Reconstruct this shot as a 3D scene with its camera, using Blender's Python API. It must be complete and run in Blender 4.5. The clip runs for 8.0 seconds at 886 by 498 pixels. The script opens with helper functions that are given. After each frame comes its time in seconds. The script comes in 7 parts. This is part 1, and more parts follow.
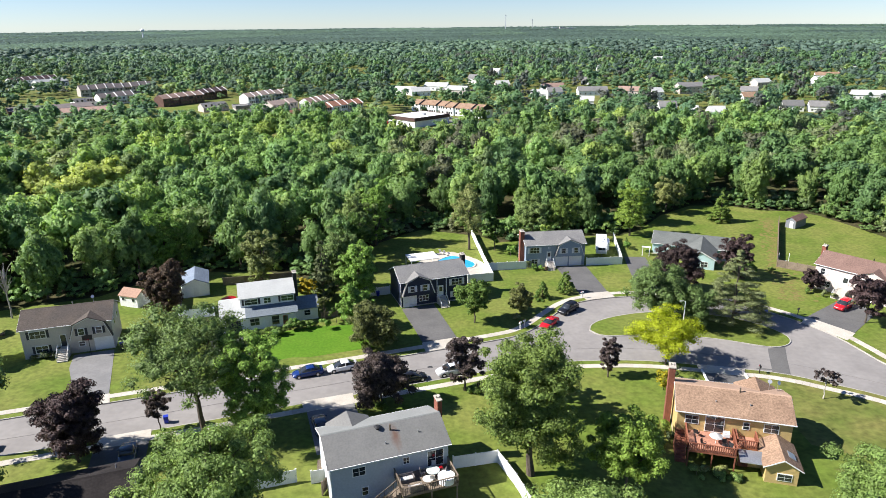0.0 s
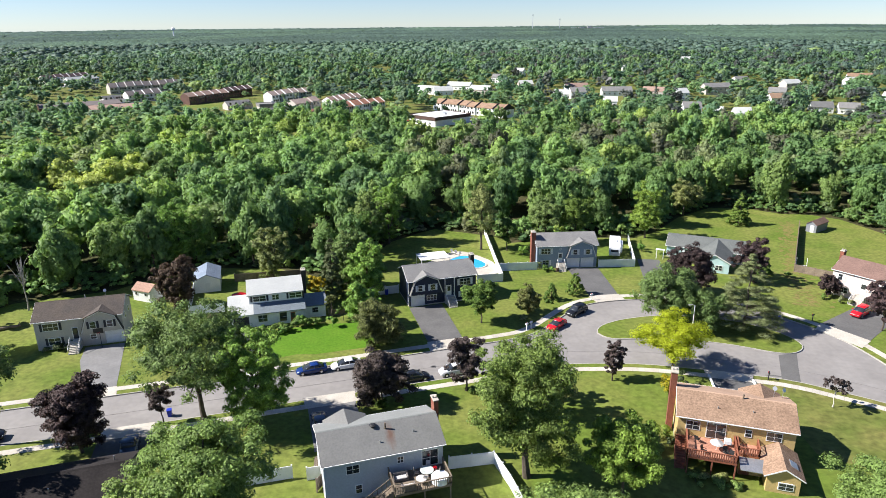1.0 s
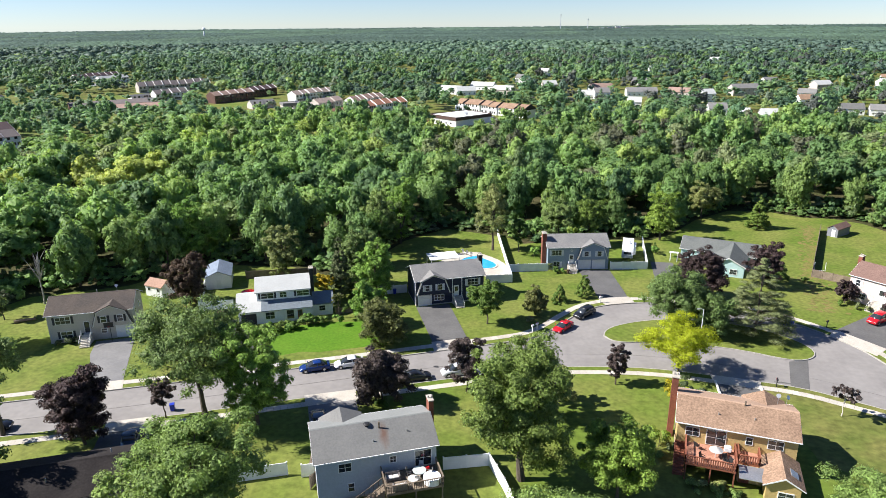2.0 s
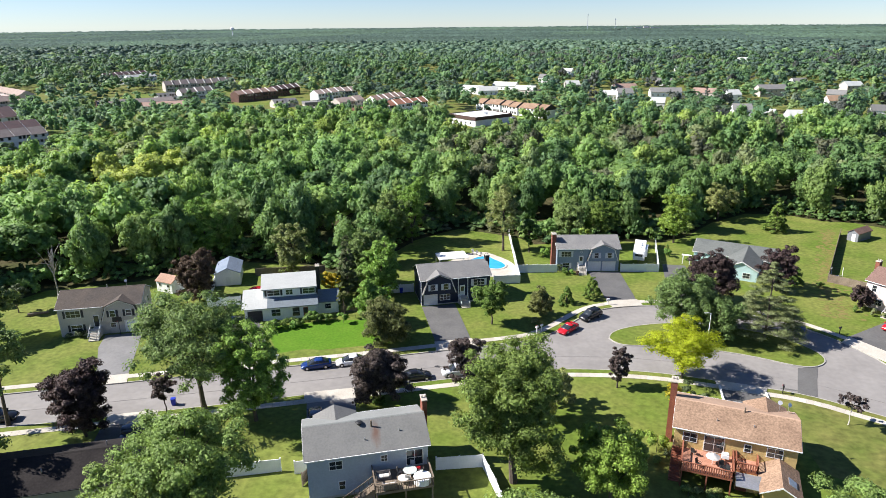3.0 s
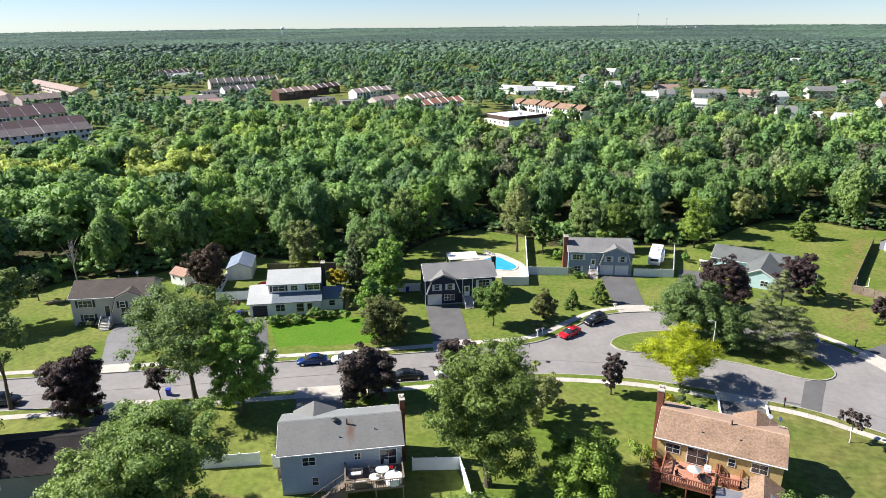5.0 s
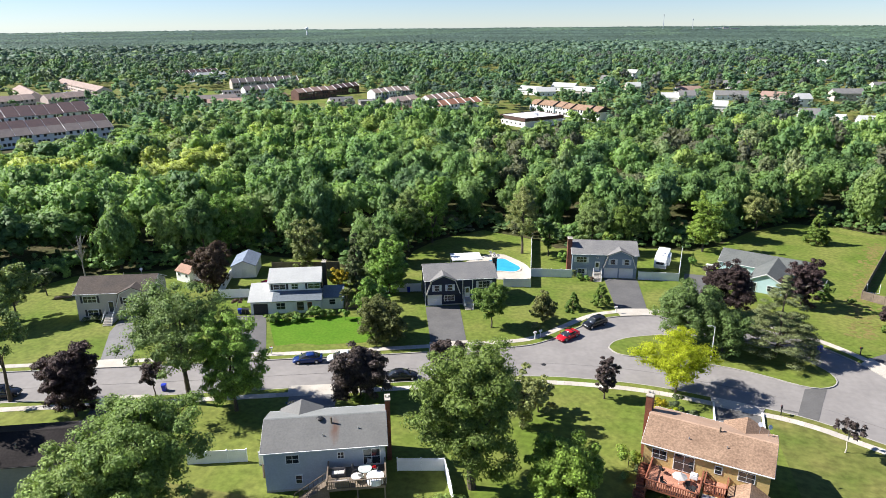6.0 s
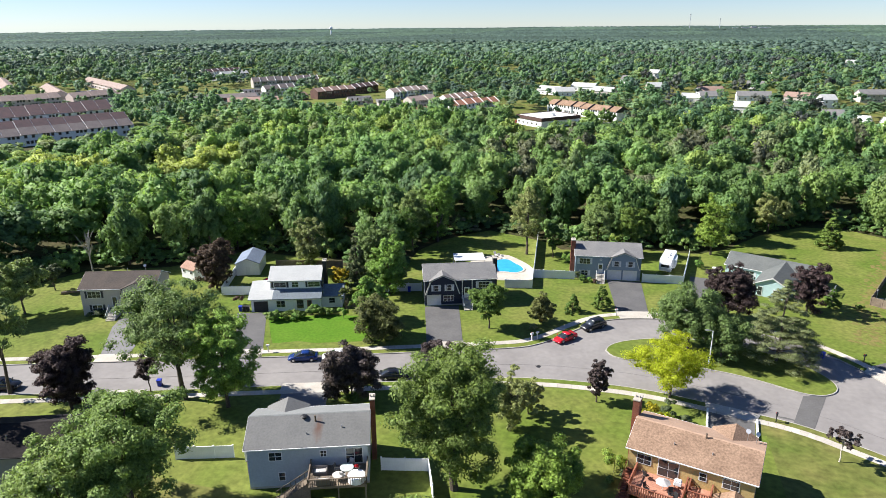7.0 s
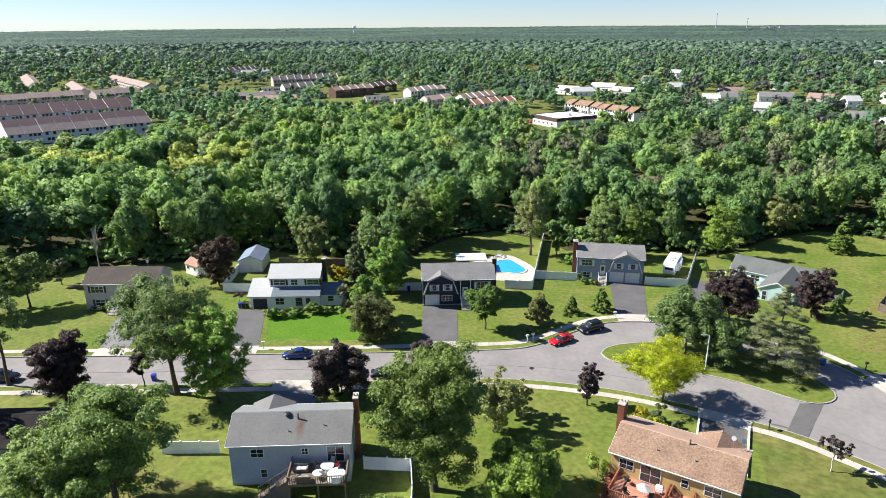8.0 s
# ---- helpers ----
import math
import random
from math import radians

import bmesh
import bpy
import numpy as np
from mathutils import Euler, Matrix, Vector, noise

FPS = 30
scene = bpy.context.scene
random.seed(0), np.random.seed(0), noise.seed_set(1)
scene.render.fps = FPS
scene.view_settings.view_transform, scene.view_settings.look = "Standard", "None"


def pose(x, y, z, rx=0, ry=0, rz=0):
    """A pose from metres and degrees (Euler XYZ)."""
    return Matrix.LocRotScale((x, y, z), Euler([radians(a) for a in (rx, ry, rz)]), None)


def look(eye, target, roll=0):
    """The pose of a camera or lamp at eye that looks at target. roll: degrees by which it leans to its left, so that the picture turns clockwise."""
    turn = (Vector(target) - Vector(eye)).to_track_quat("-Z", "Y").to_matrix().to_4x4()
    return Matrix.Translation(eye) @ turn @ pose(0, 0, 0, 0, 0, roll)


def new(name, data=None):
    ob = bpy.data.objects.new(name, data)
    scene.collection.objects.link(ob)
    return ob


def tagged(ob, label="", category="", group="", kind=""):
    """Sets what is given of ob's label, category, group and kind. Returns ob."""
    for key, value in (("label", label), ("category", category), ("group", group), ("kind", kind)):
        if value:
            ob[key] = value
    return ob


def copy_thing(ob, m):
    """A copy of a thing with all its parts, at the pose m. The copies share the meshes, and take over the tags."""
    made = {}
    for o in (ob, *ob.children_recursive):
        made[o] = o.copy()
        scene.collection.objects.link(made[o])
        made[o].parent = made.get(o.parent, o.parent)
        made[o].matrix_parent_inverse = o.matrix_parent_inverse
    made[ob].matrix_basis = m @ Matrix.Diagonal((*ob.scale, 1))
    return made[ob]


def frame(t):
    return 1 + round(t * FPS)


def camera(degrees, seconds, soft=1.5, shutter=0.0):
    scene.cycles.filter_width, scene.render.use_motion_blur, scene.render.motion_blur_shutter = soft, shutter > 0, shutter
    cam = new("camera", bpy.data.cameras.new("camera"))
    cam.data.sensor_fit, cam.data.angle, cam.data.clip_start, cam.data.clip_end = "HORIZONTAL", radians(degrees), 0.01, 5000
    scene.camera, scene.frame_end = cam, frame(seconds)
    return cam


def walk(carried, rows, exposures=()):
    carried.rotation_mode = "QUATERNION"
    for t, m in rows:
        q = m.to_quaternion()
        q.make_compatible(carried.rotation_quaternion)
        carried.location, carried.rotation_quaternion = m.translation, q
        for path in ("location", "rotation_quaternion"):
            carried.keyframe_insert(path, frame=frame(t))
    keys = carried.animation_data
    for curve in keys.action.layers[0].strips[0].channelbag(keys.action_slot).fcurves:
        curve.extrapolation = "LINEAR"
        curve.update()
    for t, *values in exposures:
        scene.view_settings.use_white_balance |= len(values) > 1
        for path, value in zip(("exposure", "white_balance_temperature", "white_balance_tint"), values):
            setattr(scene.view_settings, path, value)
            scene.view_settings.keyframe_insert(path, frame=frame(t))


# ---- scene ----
cam = camera(67.8, 8.0, soft=0.75)
PATH = [
    (0, (0.878, 0.912, 50.592), (0.843, 2.805, 49.948), -0.6),
    (0.5, (2.348, 1.037, 50.57), (2.276, 2.929, 49.926), -0.6),
    (1, (3.823, 1.185, 50.538), (3.715, 3.075, 49.893), -0.5),
    (1.5, (5.418, 1.376, 50.493), (5.272, 3.264, 49.848), -0.5),
    (3, (10.272, 2.229, 50.285), (10.017, 4.105, 49.641), -0.5),
    (3.5, (11.917, 2.547, 50.216), (11.628, 4.418, 49.572), -0.5),
    (4, (13.591, 2.874, 50.187), (13.271, 4.74, 49.544), -0.5),
    (4.5, (15.407, 3.339, 50.176), (15.055, 5.199, 49.532), -0.5),
    (6, (21.075, 4.811, 50.084), (20.627, 6.651, 49.442), -0.4),
    (6.5, (23.061, 5.378, 50.089), (22.581, 7.21, 49.447), -0.4),
    (7, (25.017, 5.99, 50.103), (24.505, 7.813, 49.46), -0.4),
    (7.5, (26.998, 6.638, 50.098), (26.455, 8.452, 49.454), -0.4),
    (8, (28.931, 7.374, 50.111), (28.358, 9.179, 49.466), -0.3),
]
walk(cam, [(t, look(eye, target, roll)) for t, eye, target, roll in PATH])

# ---- world and light ----
world = bpy.data.worlds.new("sky")
scene.world = world
world.use_nodes = True
_wn = world.node_tree
_sky = _wn.nodes.new("ShaderNodeTexSky")
_sky.sky_type = "NISHITA"
_sky.sun_disc = False
_sky.sun_elevation = radians(41)
_sky.sun_rotation = radians(-94)
_sky.altitude = 50
_sky.air_density, _sky.dust_density, _sky.ozone_density = 0.8, 0.0, 1.5
_bg = _wn.nodes["Background"]
_bg.inputs["Strength"].default_value = 0.05
_cool = _wn.nodes.new("ShaderNodeVectorMath")
_cool.operation = "MULTIPLY"
_cool.inputs[1].default_value = (0.86, 0.98, 1.26)
_wn.links.new(_sky.outputs[0], _cool.inputs[0])
_wn.links.new(_cool.outputs[0], _bg.inputs["Color"])
_sun = bpy.data.lights.new("sun", "SUN")
_sun.energy, _sun.angle, _sun.color = 5.0, radians(0.55), (1.0, 0.955, 0.91)
sun = new("sun", _sun)
sun.matrix_world = look((-100, -7, 85), (0, 0, 0))
scene.view_settings.exposure = 1.1


# ---- materials ----
def shade(name, c1, c2=None, scale=0.6, fine=9.0, amount=0.25, rough=0.85, bump=0.15, metal=0.0, spec=0.3, stretch=(1, 1, 1), rand=0.0, bands=0.0, dist=0.04):
    """A surface of two colours mottled at a large and a small scale, with fine relief; bands: courses a metre of height."""
    m = bpy.data.materials.new(name)
    m.use_nodes = True
    nt = m.node_tree
    N, L = nt.nodes, nt.links
    bsdf = N["Principled BSDF"]
    c2 = c2 or tuple(0.8 * v for v in c1)
    co = N.new("ShaderNodeTexCoord")
    mp = N.new("ShaderNodeMapping")
    mp.inputs["Scale"].default_value = stretch
    L.new(co.outputs["Object"], mp.inputs["Vector"])
    n1 = N.new("ShaderNodeTexNoise")
    n1.inputs["Scale"].default_value, n1.inputs["Detail"].default_value = scale, 5
    n2 = N.new("ShaderNodeTexNoise")
    n2.inputs["Scale"].default_value, n2.inputs["Detail"].default_value = fine, 3
    L.new(mp.outputs[0], n1.inputs["Vector"])
    L.new(mp.outputs[0], n2.inputs["Vector"])
    r = N.new("ShaderNodeMapRange")
    r.inputs[1].default_value, r.inputs[2].default_value = 0.35, 0.65
    L.new(n1.outputs[0], r.inputs[0])
    mix = N.new("ShaderNodeMix")
    mix.data_type = "RGBA"
    mix.inputs[6].default_value, mix.inputs[7].default_value = (*c1, 1), (*c2, 1)
    L.new(r.outputs[0], mix.inputs[0])
    val = N.new("ShaderNodeMapRange")
    val.inputs[1].default_value, val.inputs[2].default_value = 0.3, 0.7
    val.inputs[3].default_value, val.inputs[4].default_value = 1 - amount, 1 + amount
    L.new(n2.outputs[0], val.inputs[0])
    mul = N.new("ShaderNodeVectorMath")
    mul.operation = "SCALE"
    L.new(mix.outputs[2], mul.inputs[0])
    L.new(val.outputs[0], mul.inputs["Scale"])
    out = mul.outputs[0]
    if rand:
        inf = N.new("ShaderNodeObjectInfo")
        rr = N.new("ShaderNodeMapRange")
        rr.inputs[3].default_value, rr.inputs[4].default_value = 1 - rand, 1 + rand
        L.new(inf.outputs["Random"], rr.inputs[0])
        m2 = N.new("ShaderNodeVectorMath")
        m2.operation = "SCALE"
        L.new(out, m2.inputs[0])
        L.new(rr.outputs[0], m2.inputs["Scale"])
        out = m2.outputs[0]
    L.new(out, bsdf.inputs["Base Color"])
    bsdf.inputs["Roughness"].default_value = rough
    bsdf.inputs["Metallic"].default_value = metal
    bsdf.inputs["Specular IOR Level"].default_value = spec
    height = n2.outputs[0]
    if bands:
        sep = N.new("ShaderNodeSeparateXYZ")
        L.new(co.outputs["Object"], sep.inputs[0])
        ma = N.new("ShaderNodeMath")
        ma.operation = "MULTIPLY"
        ma.inputs[1].default_value = bands
        L.new(sep.outputs["Z"], ma.inputs[0])
        fr = N.new("ShaderNodeMath")
        fr.operation = "FRACT"
        L.new(ma.outputs[0], fr.inputs[0])
        height = fr.outputs[0]
    if bump:
        b = N.new("ShaderNodeBump")
        b.inputs["Strength"].default_value, b.inputs["Distance"].default_value = bump, dist
        L.new(height, b.inputs["Height"])
        L.new(b.outputs[0], bsdf.inputs["Normal"])
    return m


def leaf(name, c=None, vary=0.2, trans=0.27):
    """Leaves: the tree's own tint (or one colour), varied from spray to spray, thin enough to let light through."""
    m = bpy.data.materials.new(name)
    m.use_nodes = True
    nt = m.node_tree
    N, L = nt.nodes, nt.links
    bsdf, outp = N["Principled BSDF"], N["Material Output"]
    geo = N.new("ShaderNodeNewGeometry")
    rr = N.new("ShaderNodeMapRange")
    rr.inputs[3].default_value, rr.inputs[4].default_value = 1 - vary, 1 + vary
    L.new(geo.outputs["Random Per Island"], rr.inputs[0])
    mul = N.new("ShaderNodeVectorMath")
    mul.operation = "SCALE"
    if c is None:
        at = N.new("ShaderNodeAttribute")
        at.attribute_name = "tint"
        L.new(at.outputs["Color"], mul.inputs[0])
    else:
        inf = N.new("ShaderNodeObjectInfo")
        hs = N.new("ShaderNodeHueSaturation")
        hs.inputs["Color"].default_value = (*c, 1)
        hv = N.new("ShaderNodeMapRange")
        hv.inputs[3].default_value, hv.inputs[4].default_value = 0.485, 0.51
        vv = N.new("ShaderNodeMapRange")
        vv.inputs[3].default_value, vv.inputs[4].default_value = 1.15, 0.85
        L.new(inf.outputs["Random"], hv.inputs[0])
        L.new(inf.outputs["Random"], vv.inputs[0])
        L.new(hv.outputs[0], hs.inputs["Hue"])
        L.new(vv.outputs[0], hs.inputs["Value"])
        L.new(hs.outputs[0], mul.inputs[0])
    tc = N.new("ShaderNodeTexCoord")
    nz = N.new("ShaderNodeTexNoise")
    nz.inputs["Scale"].default_value, nz.inputs["Detail"].default_value, nz.inputs["Roughness"].default_value = 2.4, 3, 0.65
    L.new(tc.outputs["Object"], nz.inputs["Vector"])
    nr = N.new("ShaderNodeMapRange")
    nr.inputs[1].default_value, nr.inputs[2].default_value, nr.inputs[3].default_value, nr.inputs[4].default_value = 0.36, 0.64, 0.85, 1.16
    L.new(nz.outputs[0], nr.inputs[0])
    both = N.new("ShaderNodeMath")
    both.operation = "MULTIPLY"
    L.new(rr.outputs[0], both.inputs[0])
    L.new(nr.outputs[0], both.inputs[1])
    L.new(both.outputs[0], mul.inputs["Scale"])
    L.new(mul.outputs[0], bsdf.inputs["Base Color"])
    bp = N.new("ShaderNodeBump")
    bp.inputs["Strength"].default_value, bp.inputs["Distance"].default_value = 0.8, 0.2
    L.new(nz.outputs[0], bp.inputs["Height"])
    L.new(bp.outputs[0], bsdf.inputs["Normal"])
    bsdf.inputs["Roughness"].default_value = 0.6
    bsdf.inputs["Specular IOR Level"].default_value = 0.25
    tr = N.new("ShaderNodeBsdfTranslucent")
    sat = N.new("ShaderNodeVectorMath")
    sat.operation = "MULTIPLY"
    sat.inputs[1].default_value = (1.45, 1.45, 0.95)
    L.new(mul.outputs[0], sat.inputs[0])
    L.new(sat.outputs[0], tr.inputs["Color"])
    ms = N.new("ShaderNodeMixShader")
    ms.inputs[0].default_value = trans
    L.new(bsdf.outputs[0], ms.inputs[1])
    L.new(tr.outputs[0], ms.inputs[2])
    L.new(ms.outputs[0], outp.inputs["Surface"])
    return m


GRASS = shade("grass", (0.0907, 0.126, 0.0235), (0.1596, 0.1512, 0.0462), 0.11, 1.1, 0.28, 0.9, 0.5, spec=0.15, dist=0.05)
LAWN = shade("green_lawn", (0.098, 0.145, 0.021), (0.156, 0.174, 0.041), 0.1, 1.3, 0.25, 0.9, 0.5, spec=0.15, dist=0.05)
LUSH = shade("lush_grass", (0.0706, 0.1638, 0.0101), (0.0907, 0.1806, 0.0143), 0.2, 2.2, 0.16, 0.9, 0.5, spec=0.15)
DRY = shade("dry_grass", (0.185, 0.155, 0.056), (0.145, 0.152, 0.042), 0.22, 2.0, 0.2, 0.95, 0.4, spec=0.1)
FLOOR = shade("forest_floor", (0.0462, 0.0546, 0.0185), (0.0672, 0.0588, 0.0294), 0.15, 1.2, 0.35, 0.95, 0.6, spec=0.1, dist=0.2)
ASPHALT = shade("worn_asphalt", (0.2058, 0.1932, 0.1831), (0.2478, 0.2335, 0.2201), 0.16, 1.1, 0.07, 0.88, 0.25, dist=0.01)
PATCH = shade("asphalt_patch", (0.105, 0.1025, 0.0991), (0.1218, 0.1193, 0.1159), 0.4, 4.0, 0.08, 0.9, 0.25, dist=0.01)
BLACKTOP = shade("blacktop", (0.0966, 0.0949, 0.0941), (0.1218, 0.1193, 0.1159), 0.3, 3.0, 0.1, 0.85, 0.25, dist=0.01)
GREYTOP = shade("grey_driveway", (0.168, 0.1663, 0.1638), (0.2058, 0.2016, 0.1974), 0.3, 3.0, 0.08, 0.88, 0.25, dist=0.01)
CONCRETE = shade("concrete", (0.423, 0.387, 0.3285), (0.486, 0.45, 0.3915), 0.5, 5.0, 0.1, 0.9, 0.2, rand=0.1, dist=0.01)
KERB = shade("kerb_concrete", (0.3956, 0.3784, 0.3354), (0.3096, 0.2967, 0.2666), 0.7, 5.0, 0.14, 0.9, 0.2, dist=0.01)
WHITE = shade("white_paint", (0.8, 0.8, 0.79), (0.74, 0.74, 0.72), 0.8, 6.0, 0.04, 0.5, 0.05)
VINYL = shade("white_vinyl", (0.82, 0.83, 0.84), (0.76, 0.77, 0.77), 0.5, 4.0, 0.04, 0.4, 0.05)
GLASS = shade("window_glass", (0.02, 0.024, 0.028), (0.035, 0.04, 0.045), 0.7, 2.0, 0.2, 0.06, 0.02, spec=0.9)
DARK = shade("dark_paint", (0.02, 0.02, 0.022), (0.03, 0.03, 0.03), 1.0, 6.0, 0.15, 0.5, 0.05)
BRICK = shade("brick", (0.243, 0.09, 0.0585), (0.18, 0.0675, 0.045), 1.2, 9.0, 0.25, 0.9, 0.5, bands=13, dist=0.01)
WOOD = shade("weathered_wood", (0.216, 0.171, 0.126), (0.153, 0.1215, 0.09), 1.0, 8.0, 0.2, 0.85, 0.3, rand=0.15)
REDWOOD = shade("red_stained_deck", (0.297, 0.108, 0.063), (0.234, 0.0855, 0.0495), 1.0, 8.0, 0.15, 0.75, 0.2, rand=0.12)
DECKTOP = shade("red_deck_boards", (0.44, 0.22, 0.1496), (0.3784, 0.1848, 0.1232), 0.8, 7.0, 0.12, 0.8, 0.2, rand=0.1)
METAL = shade("galvanised_metal", (0.5, 0.51, 0.52), (0.42, 0.43, 0.44), 1.0, 6.0, 0.1, 0.4, 0.05, metal=0.7)
BARK = shade("bark", (0.11, 0.088, 0.068), (0.07, 0.058, 0.045), 1.5, 9.0, 0.3, 0.95, 0.7, stretch=(1, 1, 0.3))
WATER = shade("pool_water", (0.03, 0.33, 0.62), (0.04, 0.38, 0.68), 0.6, 2.0, 0.06, 0.05, 0.06, spec=0.6)
TYRE = shade("tyre_rubber", (0.018, 0.018, 0.019), (0.03, 0.03, 0.03), 3.0, 20, 0.2, 0.85, 0.2)
BLUEBIN = shade("blue_plastic", (0.02, 0.04, 0.36), (0.025, 0.05, 0.42), 1.0, 8.0, 0.1, 0.45, 0.05)
LEAVES = leaf("woodland_leaves", None, 0.22, 0.32)


def roofing(name, c1, c2, amount=0.2):
    return shade(name, c1, c2, 0.35, 4.5, amount, 0.92, 0.45, spec=0.15, bands=7.0, dist=0.02)


def siding(name, c1, rough=0.6):
    return shade(name, c1, tuple(0.93 * v for v in c1), 0.4, 5.0, 0.06, rough, 0.5, bands=6.0, dist=0.02)


# ---- ground level ----
def rise(x, y):
    """The height of the ground: a gentle fall away from the street, hills far off."""
    z = float(np.interp(y, (0, 66, 75, 85, 95, 125, 140, 175, 260, 400, 1300, 3200, 5000, 6500), (1.3, 1.2, 0.8, 0.4, 0.05, 0, -0.7, -1.6, -3, -4, -4, 4, 19, 30)))
    return z


def rises(xy):
    xy = np.asarray(xy)
    return np.interp(xy[:, 1], (0, 66, 75, 85, 95, 125, 140, 175, 260, 400, 1300, 3200, 5000, 6500), (1.3, 1.2, 0.8, 0.4, 0.05, 0, -0.7, -1.6, -3, -4, -4, 4, 19, 30))


# ---- mesh helpers ----
def part(name, geo, material, parent=None, label=""):
    """Links (vertices, faces), or a ready mesh, as one object under parent."""
    if isinstance(geo, bpy.types.Mesh):
        me = geo
    else:
        me = bpy.data.meshes.new(name)
        me.from_pydata(geo[0], [], geo[1])
        me.update()
    if not me.materials:
        me.materials.append(material)
    ob = new(name, me)
    if parent is not None:
        ob.parent = parent
    if label:
        ob["label"] = label
    return ob


def thing(name, m, label, category, group="", kind=""):
    ob = new(name)
    ob.empty_display_size = 0.3
    ob.matrix_world = m
    return tagged(ob, label, category, group, kind)


def box(x0, x1, y0, y1, z0, z1):
    v = [(x, y, z) for z in (z0, z1) for y in (y0, y1) for x in (x0, x1)]
    return v, [(0, 2, 3, 1), (4, 5, 7, 6), (0, 1, 5, 4), (2, 6, 7, 3), (0, 4, 6, 2), (1, 3, 7, 5)]


def join(*geos):
    v, f = [], []
    for a, b in geos:
        n = len(v)
        v += list(a)
        f += [tuple(i + n for i in q) for q in b]
    return v, f


def extrude(poly, axis, a, b):
    """A prism: a polygon in the two other axes, drawn out along axis from a to b."""
    def put(p, d):
        return (d, p[0], p[1]) if axis == "x" else (p[0], d, p[1]) if axis == "y" else (p[0], p[1], d)
    n = len(poly)
    v = [put(p, a) for p in poly] + [put(p, b) for p in poly]
    return v, [tuple(range(n))[::-1], tuple(range(n, 2 * n))] + [(i, (i + 1) % n, n + (i + 1) % n, n + i) for i in range(n)]


def tube(path, radii, sides=7):
    """A tapered round limb along a path."""
    v, f = [], []
    for k, (p, r) in enumerate(zip(path, radii)):
        p = Vector(p)
        d = (Vector(path[min(k + 1, len(path) - 1)]) - Vector(path[max(k - 1, 0)])).normalized()
        a = d.orthogonal().normalized() if abs(d.z) < 0.9 else Vector((1, 0, 0)).cross(d).normalized()
        b = d.cross(a)
        for i in range(sides):
            w = 2 * math.pi * i / sides
            v.append(tuple(p + r * (math.cos(w) * a + math.sin(w) * b)))
        if k:
            o = (k - 1) * sides
            f += [(o + i, o + (i + 1) % sides, o + sides + (i + 1) % sides, o + sides + i) for i in range(sides)]
    f.append(tuple(range(len(v) - sides, len(v))))
    f.append(tuple(range(sides))[::-1])
    return v, f


def rod(p, q, r, sides=6):
    return tube([p, q], [r, r], sides)


def bevelled(geo, width, segments=1):
    """The mesh of geo with all its edges rounded."""
    bm = bmesh.new()
    vs = [bm.verts.new(p) for p in geo[0]]
    for q in geo[1]:
        bm.faces.new([vs[i] for i in q])
    bmesh.ops.recalc_face_normals(bm, faces=bm.faces[:])
    bmesh.ops.bevel(bm, geom=bm.edges[:], offset=width, segments=segments, affect="EDGES", profile=0.7)
    me = bpy.data.meshes.new("rounded")
    bm.to_mesh(me)
    bm.free()
    return me


def inside(poly, pts):
    """Which of the points lie in the polygon."""
    pts = np.asarray(pts, float)
    x, y, odd = pts[:, 0], pts[:, 1], np.zeros(len(pts), bool)
    for (ax, ay), (bx, by) in zip(poly, poly[1:] + poly[:1]):
        if ay != by:
            odd ^= ((ay > y) != (by > y)) & (x < (bx - ax) * (y - ay) / (by - ay) + ax)
    return odd


def dense(line, step, closed=False):
    """The line with points added at most step apart."""
    out, pts = [], line + line[:1] if closed else line
    for (ax, ay), (bx, by) in zip(pts, pts[1:]):
        n = max(1, math.ceil(math.hypot(bx - ax, by - ay) / step))
        out += [(ax + (bx - ax) * i / n, ay + (by - ay) * i / n) for i in range(n)]
    return out if closed else out + [pts[-1]]


def smooth(line, rounds=2):
    for _ in range(rounds):
        out = [line[0]]
        for (ax, ay), (bx, by) in zip(line, line[1:]):
            out += [(0.75 * ax + 0.25 * bx, 0.75 * ay + 0.25 * by), (0.25 * ax + 0.75 * bx, 0.25 * ay + 0.75 * by)]
        line = out + [line[-1]]
    return line


def shifted(line, d):
    """The line moved to its left by d."""
    p = np.array(line, float)
    t = np.gradient(p, axis=0)
    t /= np.linalg.norm(t, axis=1)[:, None] + 1e-9
    return [tuple(q) for q in p + d * np.stack((-t[:, 1], t[:, 0]), 1)]


from mathutils.geometry import delaunay_2d_cdt


def fill(outlines, extra):
    """Triangles of the plane's points, with the outlines kept as edges."""
    pts, edges = [], []
    for o in outlines:
        n = len(pts)
        pts += [Vector(p) for p in o]
        edges += [(n + i, n + (i + 1) % len(o)) for i in range(len(o))]
    pts += [Vector(p) for p in extra]
    v, _, f, *_ = delaunay_2d_cdt(pts, edges, [], 0, 1e-4)
    v = np.array([tuple(p) for p in v])
    f = np.array([tuple(q) for q in f])
    return v, f, v[f].mean(axis=1)


